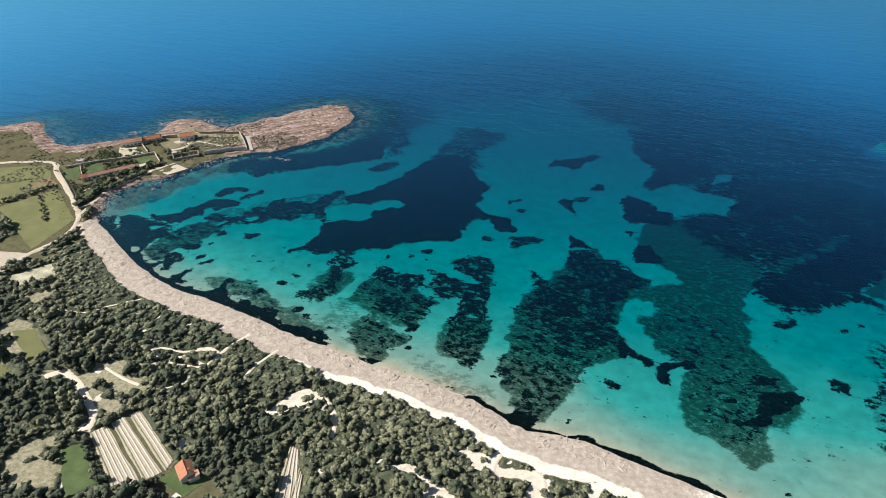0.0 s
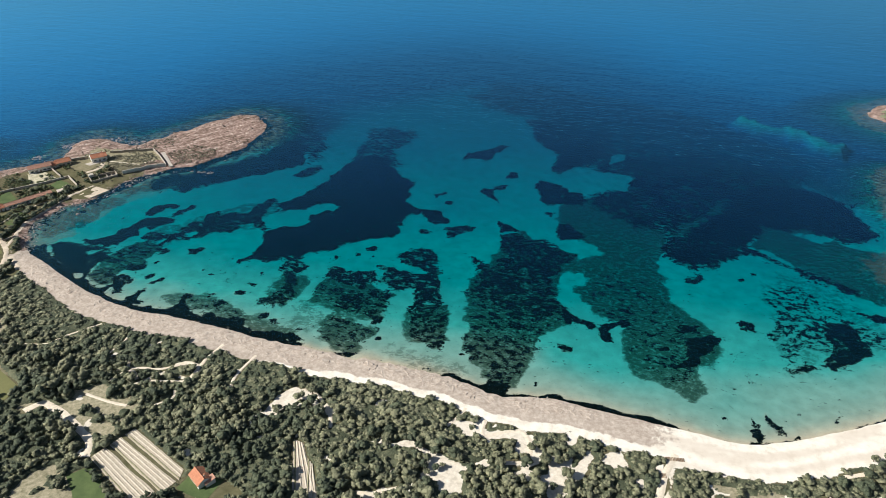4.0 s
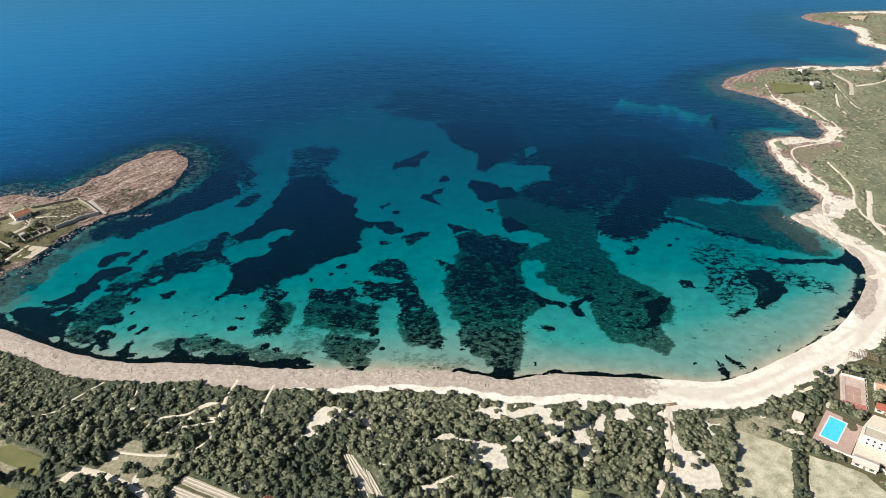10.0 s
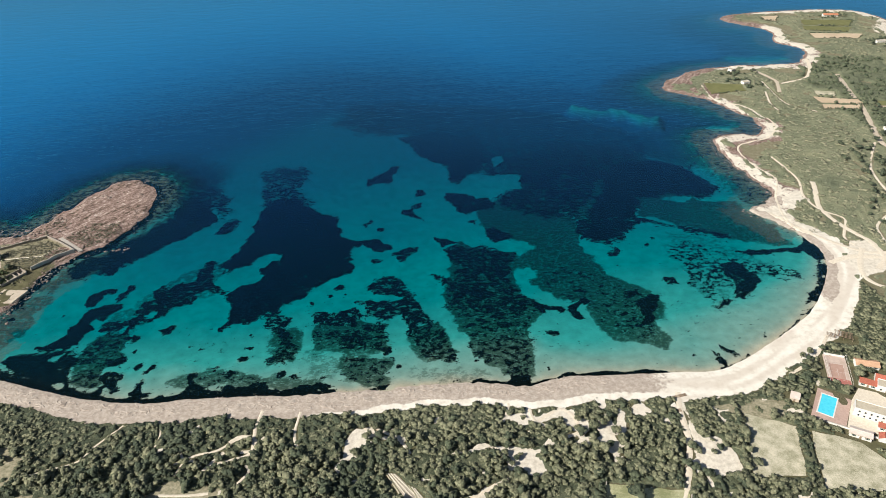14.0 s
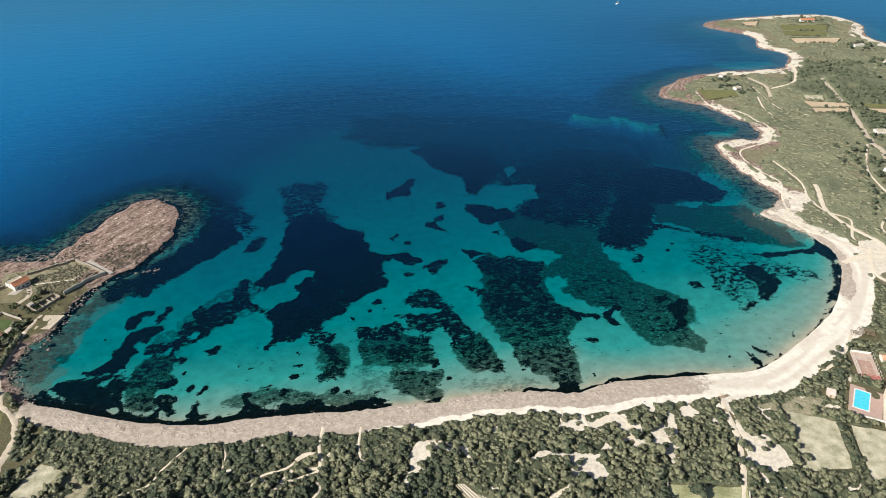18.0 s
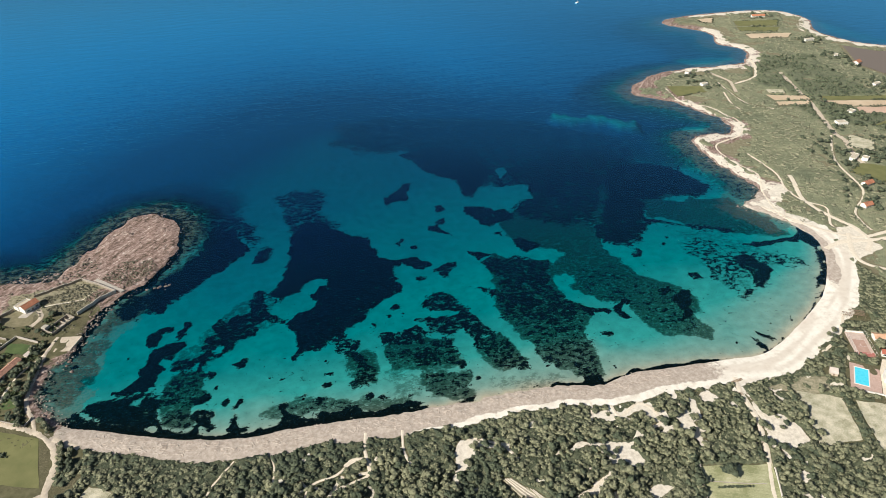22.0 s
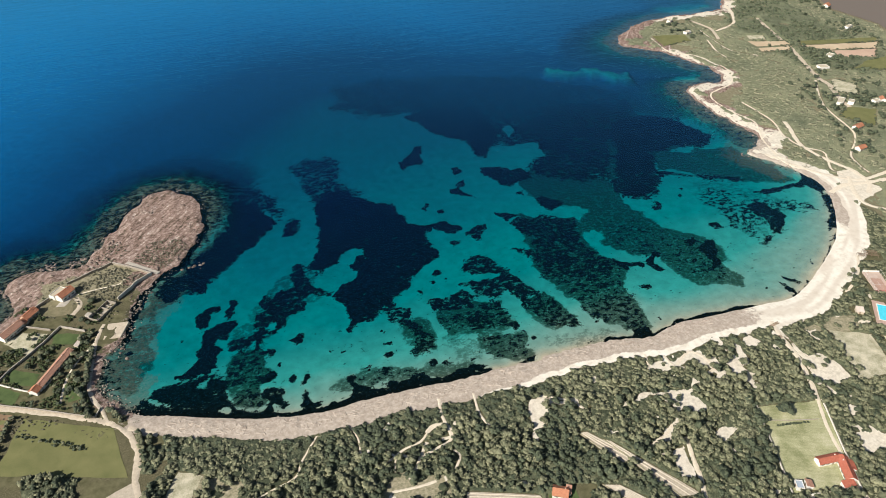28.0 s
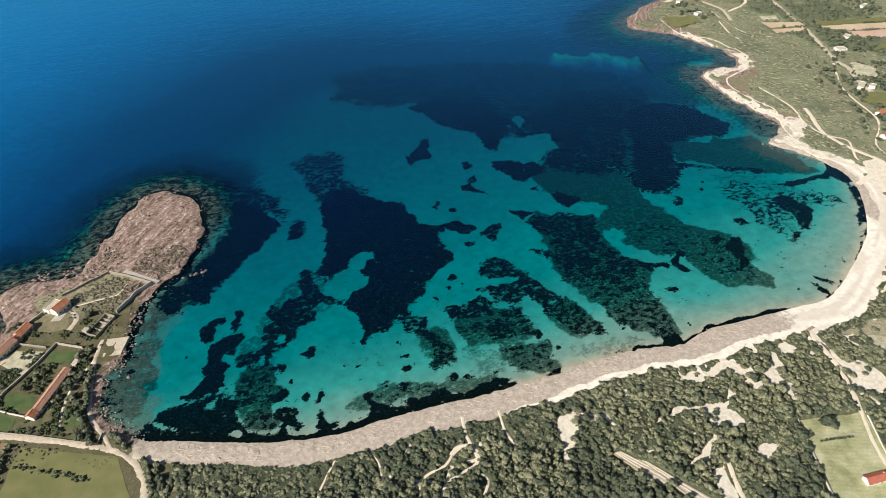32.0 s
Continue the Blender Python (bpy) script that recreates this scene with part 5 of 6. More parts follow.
def behind_beach(x, y):
    d, sandy = shore(x, y)
    keep = (d > beach_width(x, fbm(x, y, 18, 70, 3)) + 1.0) & ~open_ground(x, y, 0.6) & (vnoise(x, y, 9, 8) + 0.7 * vnoise(x, y, 4, 9) > -1.25)
    keep &= ~((x < -235) & (fbm(x, y, 30, 33, 2) < 0.25)) & ~dune_sand(x, y, d) & (x < 425)
    return keep & (vnoise(x, y, 7, 18) + 0.5 * vnoise(x, y, 3, 19) > -1.6 + 2.0 * sparse_scrub(x, y))


def scrub_height(x, y):
    inland = smooth(24, 75, shore(x, y)[0])
    return (1.1 + 2.3 * inland) * (1 + 0.28 * vnoise(x, y, 22, 64)) * (1 + 0.18 * vnoise(x, y, 9, 65))


canopy("maquis_undergrowth", np.arange(-320, 426, 1.2), np.arange(-160, 176, 1.2), behind_beach, lambda x, y: 0.42 * scrub_height(x, y), 3.6, CANOPY,
       "dense dark green undergrowth of the maquis behind the beach", 300)
x, y, g = scatter(-320, 426, -160, 176, 3.35, 3)
keep = behind_beach(x, y)
x, y = x[keep], y[keep]
d = shore(x, y)[0]
low = smooth(24, 70, d)
size = np.clip(g.lognormal(1.60, 0.34, len(x)), 2.6, 9.5) * (0.96 + 0.10 * low) * (1 + 0.20 * vnoise(x, y, 22, 64))
tall = size * g.uniform(0.55, 0.95, len(x)) * (0.40 + 0.55 * low) * (1 + 0.25 * vnoise(x, y, 14, 65))
# olive bushes take over eastward, partly standing in for brighter sunlight there
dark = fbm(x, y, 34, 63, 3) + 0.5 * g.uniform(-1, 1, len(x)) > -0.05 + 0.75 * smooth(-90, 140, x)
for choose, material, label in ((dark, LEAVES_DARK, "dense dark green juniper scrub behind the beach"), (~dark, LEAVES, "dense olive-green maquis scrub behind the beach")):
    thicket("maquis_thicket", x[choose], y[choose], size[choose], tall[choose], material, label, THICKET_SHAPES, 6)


def on_headland(x, y):
    d, sandy = shore(x, y)
    wide = headland_sand(x, y)
    keep = (d > 14 + 0.5 * wide + 8 * fbm(x, y, 18, 70, 3)) & (inward(x, y, LAGOON) < -6) & ~open_ground(x, y, 0.8)
    islands = fbm(x, y, 20, 8, 4)
    return keep & (x > 418) & (islands > 0.10 - 1.05 * smooth(0, 45, d - 16 - wide))


def pine_wood(x, y):
    return smooth(-6, 6, inward(x, y, [(702, 656), (670, 495), (640, 370), (712, 303), (789, 357), (813, 464), (848, 587)]) + 10 * fbm(x, y, 30, 4, 2))


def headland_height(x, y):
    return (0.9 + 2.4 * pine_wood(x, y)) * (1 + 0.4 * vnoise(x, y, 40, 66)) * (1 + 0.3 * vnoise(x, y, 14, 67))


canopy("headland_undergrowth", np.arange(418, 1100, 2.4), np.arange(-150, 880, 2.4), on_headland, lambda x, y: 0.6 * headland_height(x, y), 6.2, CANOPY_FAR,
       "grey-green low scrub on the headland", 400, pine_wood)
x, y, g = scatter(418, 1100, -150, 880, 6.1, 5)
keep = on_headland(x, y) & (vnoise(x, y, 30, 68) + 0.8 * vnoise(x, y, 12, 69) > -0.75)
x, y = x[keep], y[keep]
wood = pine_wood(x, y) > 0.5
size = np.clip(g.lognormal(1.75, 0.34, len(x)), 3.0, 10)
tall = size * np.where(wood, g.uniform(0.55, 0.85, len(x)), g.uniform(0.13, 0.27, len(x)))
thicket("pine_wood", x[wood], y[wood], size[wood], tall[wood], LEAVES_PINE, "dark green pine wood beside the lagoon", FAR_SHAPES, 7, "trees")
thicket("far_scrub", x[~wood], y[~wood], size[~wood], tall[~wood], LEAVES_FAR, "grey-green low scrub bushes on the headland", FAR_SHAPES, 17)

# low grey cushions on the peninsula
def open_ground_near(x, y):
    return np.any([inward(x, y, k) > -1 for k in KEEP_FREE], axis=0)


x, y, g = scatter(-480, -235, 100, 400, 3.0, 15)
d, sandy = shore(x, y)
keep = (d > 13 + 5 * fbm(x, y, 14, 71, 2)) & ((inward(x, y, GARDEN) < -2) | (y > 238)) & ~open_ground_near(x, y) & (d < 80) & (y > 120) & (vnoise(x, y, 8, 28) > -0.1)
keep &= line_distance(x, y, np.array([(-343, 158), (-271, 111)], float))[0] > 4
x, y = x[keep], y[keep]
TIP = [(-233, 289), (-216, 311), (-190, 309), (-185, 292), (-208, 268), (-213, 271)]
x3, y3, g3 = scatter(-290, -180, 238, 316, 2.1, 16)
keep = ((inward(x3, y3, TIP) > 0) | (inward(x3, y3, [(-284, 270), (-248, 290), (-222, 263), (-232, 257), (-250, 240), (-270, 246)]) > 1)) & ~open_ground_near(x3, y3) & (vnoise(x3, y3, 7, 38) > -0.7)
for line, width, _ in ROADS:
    keep &= line_distance(x3, y3, np.array(line, float))[0] > width / 2 + 0.4
x, y = np.r_[x, x3[keep]], np.r_[y, y3[keep]]
size = g.uniform(1.4, 3.2, len(x))
thicket("cushion_scrub", x, y, size, size * 0.4, LEAVES_CUSHION, "low grey-green cushion plants on the peninsula", FAR_SHAPES, 8)


def tree(shape, trunk_height, material, r):
    """One tree at the origin: trunk, limbs and a crown of leaf clumps."""
    root = new("juniper_tree")
    bm = bmesh.new()
    bmesh.ops.create_cone(bm, segments=7, radius1=0.055, radius2=0.03, depth=trunk_height, cap_ends=True,
                          matrix=Matrix.Translation((0, 0, trunk_height / 2 - 0.08)))
    part("trunk", bm, BARK, root)
    for k in range(3):
        bm = bmesh.new()
        a = k * 2.1 + r.uniform(-0.4, 0.4)
        bmesh.ops.create_cone(bm, segments=5, radius1=0.028, radius2=0.012, depth=0.34, cap_ends=True,
                              matrix=Matrix.Translation((0.11 * math.cos(a), 0.11 * math.sin(a), trunk_height + 0.03)) @ Matrix.Rotation(a, 4, "Z") @ Matrix.Rotation(0.8, 4, "Y"))
        part("limb", bm, BARK, root)
    v, t = shape
    v = v * np.array([1, 1, 0.85]) + np.array([0, 0, 0.12])
    shared("crown", mesh_from_arrays("crown", v, t, material), root)
    return root


TREES = [tree(crown_shape(rng, 130, 8, (0.045, 0.095), 0.32), 0.34, m, rng) for m in (LEAVES, LEAVES_DARK, LEAVES, LEAVES_DARK, LEAVES_DARK, LEAVES)]


def plant(px, py, size, kind, label, group=""):
    """Sets a tree down; the first of each kind is moved there, the others are copies."""
    base = TREES[kind]
    m = Matrix.Translation((px, py, ground_at(px, py) - 0.05)) @ Matrix.Rotation(rng.uniform(0, 6.28), 4, "Z") @ Matrix.Diagonal((size, size, size * rng.uniform(0.75, 1.0), 1))
    if "label" not in base:
        ob = base
        ob.matrix_basis = m
    else:
        ob = copy_thing(base, Matrix.Identity(4))
        ob.matrix_basis = m
    return tagged(ob, label, "tree", group)


HEDGES = (((-267, 121), (-258, 105), 9), ((-250, 90), (-248, 62), 16), ((-244, 84), (-243, 62), 12), ((-279, 118), (-283, 148), 14), ((-279, 150), (-272, 190), 18), ((246, -28), (222, -80), 20), ((277, -49), (259, -86), 14), ((-84, -70), (-46, -95), 13), ((-326, 139), (-341, 98), 14),
                    ((-322, 121), (-282, 90), 12), ((281, -52), (300, -60), 8))


def near_scrub():
    """Single trees that stand round the clearings and along the hedges."""
    r = random.Random(12)
    for poly, count in ((CLEARINGS[0], 14), (CLEARINGS[1], 24), (CLEARINGS[2], 18), (CLEARINGS[3], 7), (CLEARINGS[4], 7)):
        c = np.mean(poly, axis=0)
        for k in range(count):
            p = np.array(poly[k % len(poly)], float) * 0.5 + np.array(poly[(k + 1) % len(poly)], float) * 0.5
            p = c + (p - c) * r.uniform(1.12, 1.5) + np.array([r.uniform(-3, 3), r.uniform(-3, 3)])
            plant(p[0], p[1], r.uniform(4.5, 7.5), r.randrange(6), "rounded juniper tree at the edge of a sandy clearing", "trees round the clearings")
    for px, py, s in ((88, -35, 5), (94, -40, 4.5), (90, -44, 4), (97, -38, 3.5), (203, -57, 5.5), (212, -60, 4.5), (217, -58, 5), (222, -56, 5.5), (216, -51, 3.6)):
        plant(px, py, s, r.randrange(6), "single rounded bush standing on open sand", "trees on the clearings")
    plant(153, -79, 11, 1, "broad dark tree inside the walled plot")
    for a, b, n in HEDGES:
        for k in range(max(4, int(n * 0.75))):
            n_here = max(4, int(n * 0.75))
            f = (k + r.uniform(-0.3, 0.3)) / n_here
            small = 0.55 if a[0] == -322 else 1
            plant(a[0] + (b[0] - a[0]) * f + r.uniform(-1, 1), a[1] + (b[1] - a[1]) * f + r.uniform(-1, 1), r.uniform(3.6, 5.6) * small, r.randrange(6),
                  "dark tree in a hedge between fields", "hedge trees")


near_scrub()


def garden_trees():
    r = random.Random(31)
    spots = 0
    while spots < 66:
        px, py = (r.uniform(-340, -262) if spots < 40 else r.uniform(-300, -268)), r.uniform(118, 262 if spots < 40 else 205)
        q = (np.array([px]), np.array([py]))
        if inward(*q, GARDEN)[0] < 2 or any(inward(*q, k)[0] > -2.0 for k in KEEP_FREE):
            continue
        if py > 214 and r.random() < 0.7:
            continue
        plant(px, py, r.uniform(2.6, 6.0) * (1.15 if px > -292 else 0.85), r.choice((1, 3, 4, 0)), "dark leafy garden tree on the peninsula", "garden trees")
        spots += 1
    for k in range(12):
        px, py = r.uniform(296, 312), r.uniform(-18, -8)
        plant(px, py, r.uniform(4, 6.5), r.choice((1, 3, 4)), "dark leafy tree beside the swimming pool", "pool trees")
    for px, py in ((349, -14), (353, -17), (344, -18), (321, 4), (316, 0), (312, -4), (325, 10), (318, 8), (337, 12), (345, 8)):
        plant(px, py, r.uniform(5, 7.5), r.choice((1, 3, 0)), "dark leafy tree by the sports court", "pool trees")


garden_trees()


# low bushes that fill the gardens and the hedges
x, y, g = scatter(-345, -255, 112, 282, 1.9, 51)
keep = (inward(x, y, GARDEN) > 1.5) & ~open_ground_near(x, y) & (vnoise(x, y, 8, 52) + 0.6 * vnoise(x, y, 3.5, 53) > -0.05 + 0.5 * smooth(205, 240, y))
for line, width, _ in ROADS:
    keep &= line_distance(x, y, np.array(line, float))[0] > width / 2 + 0.8
x, y = x[keep], y[keep]
size = g.uniform(1.4, 3.6, len(x))
thicket("garden_shrubs", x, y, size, size * 0.75, LEAVES_GARDEN, "dark green garden shrubs between walls and lawns", THICKET_SHAPES, 54)
g = np.random.default_rng(55)
line_x, line_y = [], []
for a, b, n in HEDGES:
    f = g.uniform(0, 1, n * 4)
    line_x.append(a[0] + (b[0] - a[0]) * f + g.normal(0, 1.0, n * 4)), line_y.append(a[1] + (b[1] - a[1]) * f + g.normal(0, 1.0, n * 4))
f = g.uniform(0, 1, 40)
line_x.append(139 + 22 * f), line_y.append(-86 - 7 * f)
x, y = np.concatenate(line_x), np.concatenate(line_y)
size = g.uniform(1.2, 2.8, len(x))
thicket("hedge_shrubs", x, y, size, size * 0.8, LEAVES_DARK, "dark low bushes in the hedges between fields", THICKET_SHAPES, 56)


# ---------------------------------------------------------------- houses
PLASTER = speckled("white_plaster", (0.80, 0.77, 0.71), (0.66, 0.62, 0.55), 0.4, 8, 0.85, 0.01)
CREAM = speckled("cream_plaster", (0.66, 0.57, 0.44), (0.52, 0.43, 0.32), 0.4, 8, 0.85, 0.01)
CONCRETE = speckled("pale_concrete", (0.52, 0.47, 0.40), (0.36, 0.32, 0.26), 0.5, 8, 0.9, 0.02)
STONE = speckled("field_stone", (0.40, 0.35, 0.28), (0.20, 0.17, 0.13), 0.9, 5, 0.92, 0.06)
PANE = Nodes("window_glass", 0.12).finish((0.03, 0.04, 0.05))
WOOD = speckled("weathered_wood", (0.34, 0.25, 0.17), (0.19, 0.13, 0.08), 1.5, 6, 0.8, 0.02)
GREEN_PAINT = speckled("green_shutter_paint", (0.06, 0.14, 0.10), (0.04, 0.09, 0.07), 1.5, 6, 0.6, 0)
FLAT_ROOF = speckled("beige_roof_screed", (0.60, 0.53, 0.40), (0.45, 0.38, 0.28), 0.35, 8, 0.9, 0.02)
PALE_ROOF = speckled("pale_sheet_roof", (0.72, 0.62, 0.54), (0.58, 0.48, 0.40), 0.3, 8, 0.8, 0.02)


def tile_material(name, light, dark):
    """Clay tiles: courses and channels at true size, with weathered tones."""
    n = Nodes(name, 0.85)
    wave = n.add("ShaderNodeTexWave", wave_type="BANDS", bands_direction="X")
    wave.inputs["Scale"].default_value, wave.inputs["Distortion"].default_value = 1.6, 0.6
    n.link(n.add("ShaderNodeTexCoord").outputs["Object"], wave.inputs["Vector"])
    tone = n.math("ADD", n.math("MULTIPLY", n.noise(0.7, 5), 0.65), n.math("MULTIPLY", wave.outputs["Fac"], 0.35))
    n.bump(wave.outputs["Fac"], 0.08, 0.7)
    return n.finish(n.ramp(tone, [(0.3, dark), (0.7, light)]))


TILE_ORANGE = tile_material("orange_clay_tiles", (0.60, 0.27, 0.15), (0.40, 0.16, 0.09))
TILE_PINK = tile_material("faded_pink_tiles", (0.58, 0.33, 0.23), (0.42, 0.22, 0.15))
TILE_RED = tile_material("red_clay_tiles", (0.56, 0.19, 0.12), (0.38, 0.11, 0.07))


def box(sx, sy, sz, x=0.0, y=0.0, z=0.0, bevel=0.0):
    """A box whose base stands at (x, y, z)."""
    bm = bmesh.new()
    bmesh.ops.create_cube(bm, size=1, matrix=Matrix.Translation((x, y, z + sz / 2)) @ Matrix.Diagonal((sx, sy, sz, 1)))
    if bevel:
        bmesh.ops.bevel(bm, geom=bm.edges[:], offset=bevel, segments=1, affect="EDGES")
    return bm


def prism(length, profile, shift=0.0):
    """A profile in y and z drawn out along x."""
    bm = bmesh.new()
    a = [bm.verts.new((shift - length / 2, y, z)) for y, z in profile]
    b = [bm.verts.new((shift + length / 2, y, z)) for y, z in profile]
    n = len(profile)
    bm.faces.new(a[::-1])
    bm.faces.new(b)
    for k in range(n):
        bm.faces.new((a[k], a[(k + 1) % n], b[(k + 1) % n], b[k]))
    bmesh.ops.recalc_face_normals(bm, faces=bm.faces[:])
    return bm


def house(name, x, y, angle, length, width, tall, roof="gable", tiles=None, wall=None, windows=3, label="", category="house", group="",
          chimney=True, rise=0.32, shutters=True, rows=1):
    """A plastered house: walls with plinth, doors, framed windows, and a tiled or flat roof."""
    root = new(name)
    root.matrix_basis = pose(x, y, min(ground_at(x, y), ground_at(x + 3, y), ground_at(x, y + 3)), rz=angle)
    tagged(root, label, category, group)
    wall = wall or PLASTER
    tiles = tiles or TILE_ORANGE
    top = tall
    if roof == "gable":
        h = width / 2 * rise * 2
        part("wall", prism(length, [(-width / 2, -1.2), (width / 2, -1.2), (width / 2, top), (0, top + h), (-width / 2, top)]), wall, root)
        for side in (-1, 1):
            e, t = 0.45, 0.16
            profile = [(0, top + h + 0.03), (side * (width / 2 + e), top - e * h / (width / 2) + 0.03),
                       (side * (width / 2 + e), top - e * h / (width / 2) + 0.03 + t), (0, top + h + 0.03 + t)]
            slope = part("roof", prism(length + 0.7, profile), tiles, root)
            part("eaves", prism(length + 0.72, [(side * (width / 2 + e), top - e * h / (width / 2) - 0.1), (side * (width / 2 + e + 0.12), top - e * h / (width / 2) - 0.1),
                                                (side * (width / 2 + e + 0.12), top - e * h / (width / 2) + 0.08), (side * (width / 2 + e), top - e * h / (width / 2) + 0.08)]), WOOD, slope)
        part("ridge", prism(length + 0.7, [(-0.2, top + h + 0.15), (0.2, top + h + 0.15), (0, top + h + 0.36)]), tiles, root)
    elif roof == "shed":
        part("wall", prism(length, [(-width / 2, -1.2), (width / 2, -1.2), (width / 2, top + width * 0.22), (-width / 2, top)]), wall, root)
        e = 0.35
        part("roof", prism(length + 0.6, [(-width / 2 - e, top - e * 0.22 + 0.02), (width / 2 + e, top + (width + e) * 0.22 + 0.02),
                                          (width / 2 + e, top + (width + e) * 0.22 + 0.18), (-width / 2 - e, top - e * 0.22 + 0.18)]), tiles, root)
    else:
        part("wall", box(length, width, top + 1.2, z=-1.2), wall, root)
        part("roof", box(length - 0.7, width - 0.7, 0.12, z=top), tiles, root)
        for sx, sy, px, py in ((length, 0.3, 0, width / 2 - 0.15), (length, 0.3, 0, 0.15 - width / 2), (0.3, width - 0.6, length / 2 - 0.15, 0), (0.3, width - 0.6, 0.15 - length / 2, 0)):
            part("parapet", box(sx, sy, 0.55, px, py, top), wall, root)
    if chimney and roof == "gable":
        c = part("chimney", box(0.7, 0.6, 1.5, length * 0.28, width * 0.15, top + width * rise * 0.55, 0.03), wall, root)
        part("cap", box(0.9, 0.8, 0.14, length * 0.28, width * 0.15, top + width * rise * 0.55 + 1.5), tiles, c)
    for side in (-1, 1):
        for row in range(rows):
            for k in range(windows):
                px = (k + 0.5) / windows * length * 0.9 - length * 0.45
                py = side * (width / 2)
                low = 0.95 + row * 3.0
                if row == 0 and k == windows // 2:
                    d = part("door", box(1.1, 0.10, 2.1, px, py + side * 0.02), WOOD, root, "weathered wooden door")
                    part("frame", box(1.36, 0.06, 2.24, px, py + side * 0.02), CONCRETE, d)
                    continue
                w = part("window", box(1.26, 0.06, 1.46, px, py + side * 0.015, low), CONCRETE, root)
                part("pane", box(0.98, 0.08, 1.2, px, py + side * 0.03, low + 0.12), PANE, w, "dark window glass")
                if shutters:
                    for s2 in (-1, 1):
                        part("shutter", box(0.5, 0.08, 1.3, px + s2 * 0.92, py + side * 0.03, low + 0.06), GREEN_PAINT, w)
    return root


house("white_house", -287.5, 263.0, 42, 13.5, 7.5, 4.4, "gable", TILE_ORANGE, PLASTER, 3, "white plastered house with an orange tile roof", chimney=True)
house("terrace_house", -293.2, 268.2, 42, 12.5, 6, 3.0, "flat", FLAT_ROOF, PLASTER, 2, "white flat-roofed wing beside the white house", chimney=False)
house("long_house", -297.5, 176, 55, 37, 5.6, 3.4, "gable", TILE_PINK, PLASTER, 10, "long low white house with faded pink tiles", rise=0.24)
house("end_house", -311, 158.5, 55.5, 5.5, 6.5, 3.0, "gable", TILE_ORANGE, PLASTER, 1, "small orange-roofed end house in the garden", chimney=False)
house("row_house", -327, 232, 45, 19, 7, 4.4, "gable", TILE_PINK, PLASTER, 5, "white row house with faded pink tiles", group="peninsula houses")
house("row_house", -314, 247, 48, 12, 7, 4.0, "gable", TILE_ORANGE, CREAM, 3, "cream row house with an orange tile roof", group="peninsula houses")
house("row_house", -319.5, 240, 48, 4.5, 7, 3.0, "gable", TILE_ORANGE, CREAM, 1, "low cream link house with orange tiles", group="peninsula houses", chimney=False)
house("garden_hut", -341, 183, 40, 6, 4, 2.6, "flat", FLAT_ROOF, PLASTER, 1, "small white flat-roofed garden hut", "hut", chimney=False)
house("garden_hut", -281.5, 196, 55, 5, 2.6, 2.4, "shed", PALE_ROOF, CREAM, 1, "small pale-roofed garden hut by the lane", "hut", chimney=False)
house("farm_house", -21, -68.5, -37, 9.5, 7.2, 3.0, "gable", TILE_ORANGE, PLASTER, 2, "small white farmhouse with an orange tile roof")
house("farm_wing", -15.8, -69.6, -37, 3.2, 5, 2.4, "shed", TILE_PINK, PLASTER, 1, "lean-to wing with pink tiles on the farmhouse", "house", chimney=False)
house("villa_wing", 147, -121, -12, 16, 5.5, 3.0, "gable", TILE_RED, PLASTER, 4, "white villa wing with a red tile roof", "villa", "villa wings")
house("villa_wing", 151.5, -131, 60, 17, 6.5, 3.0, "gable", TILE_RED, PLASTER, 4, "white villa wing with a red tile roof", "villa", "villa wings")
house("villa_porch", 156.5, -130.5, 60, 7, 4, 2.4, "shed", TILE_RED, PLASTER, 2, "low red-tiled porch beside the villa", "porch", chimney=False)
house("villa_porch", 143.5, -139.5, -12, 8, 4, 2.4, "shed", TILE_RED, PLASTER, 2, "low red-tiled porch by the villa gate", "porch", chimney=False)
house("blue_shed", 115.5, -127, 60, 6, 4.5, 2.4, "flat", speckled("blue_grey_sheet", (0.42, 0.48, 0.55), (0.33, 0.38, 0.44), 0.6), PLASTER, 1,
      "white shed with a blue-grey flat roof", "shed", chimney=False)
house("tile_shed", 121.5, -129, 60, 5, 4, 2.3, "shed", TILE_PINK, PLASTER, 1, "little shed with faded pink tiles", "shed", chimney=False)
house("hotel", 330, -54.5, -38.5, 30, 8.5, 6.4, "flat", FLAT_ROOF, PLASTER, 8, "long white two-storey hotel with a flat beige roof", "hotel", chimney=False, shutters=False, rows=2)
house("hotel_annex", 308.5, -65, -38, 12.5, 6.2, 3.0, "gable", PALE_ROOF, PLASTER, 3, "white annex with a pale sheet roof", "annex", chimney=False, rise=0.15)
house("hotel_wing", 353, -33, -38.5, 12, 8, 4.0, "flat", FLAT_ROOF, PLASTER, 3, "white flat-roofed hotel wing", "hotel", chimney=False, shutters=False)
house("red_bungalow", 343.5, -27, -38, 10.5, 4.2, 2.8, "shed", TILE_RED, PLASTER, 3, "white bungalow with a bright red roof", "bungalow", "red bungalows", chimney=False)
house("red_bungalow", 354, -25, -38, 6, 8, 3.2, "gable", TILE_RED, PLASTER, 2, "white bungalow with a red gable roof", "bungalow", "red bungalows", chimney=False)
house("red_bungalow", 329, -66, -38, 14, 3.6, 2.8, "shed", TILE_RED, PLASTER, 4, "long red-roofed bungalow before the hotel", "bungalow", "red bungalows", chimney=False)
house("red_bungalow", 320, -71, 52, 5, 5, 2.8, "gable", TILE_RED, PLASTER, 1, "small white bungalow with red tiles", "bungalow", "red bungalows", chimney=False)
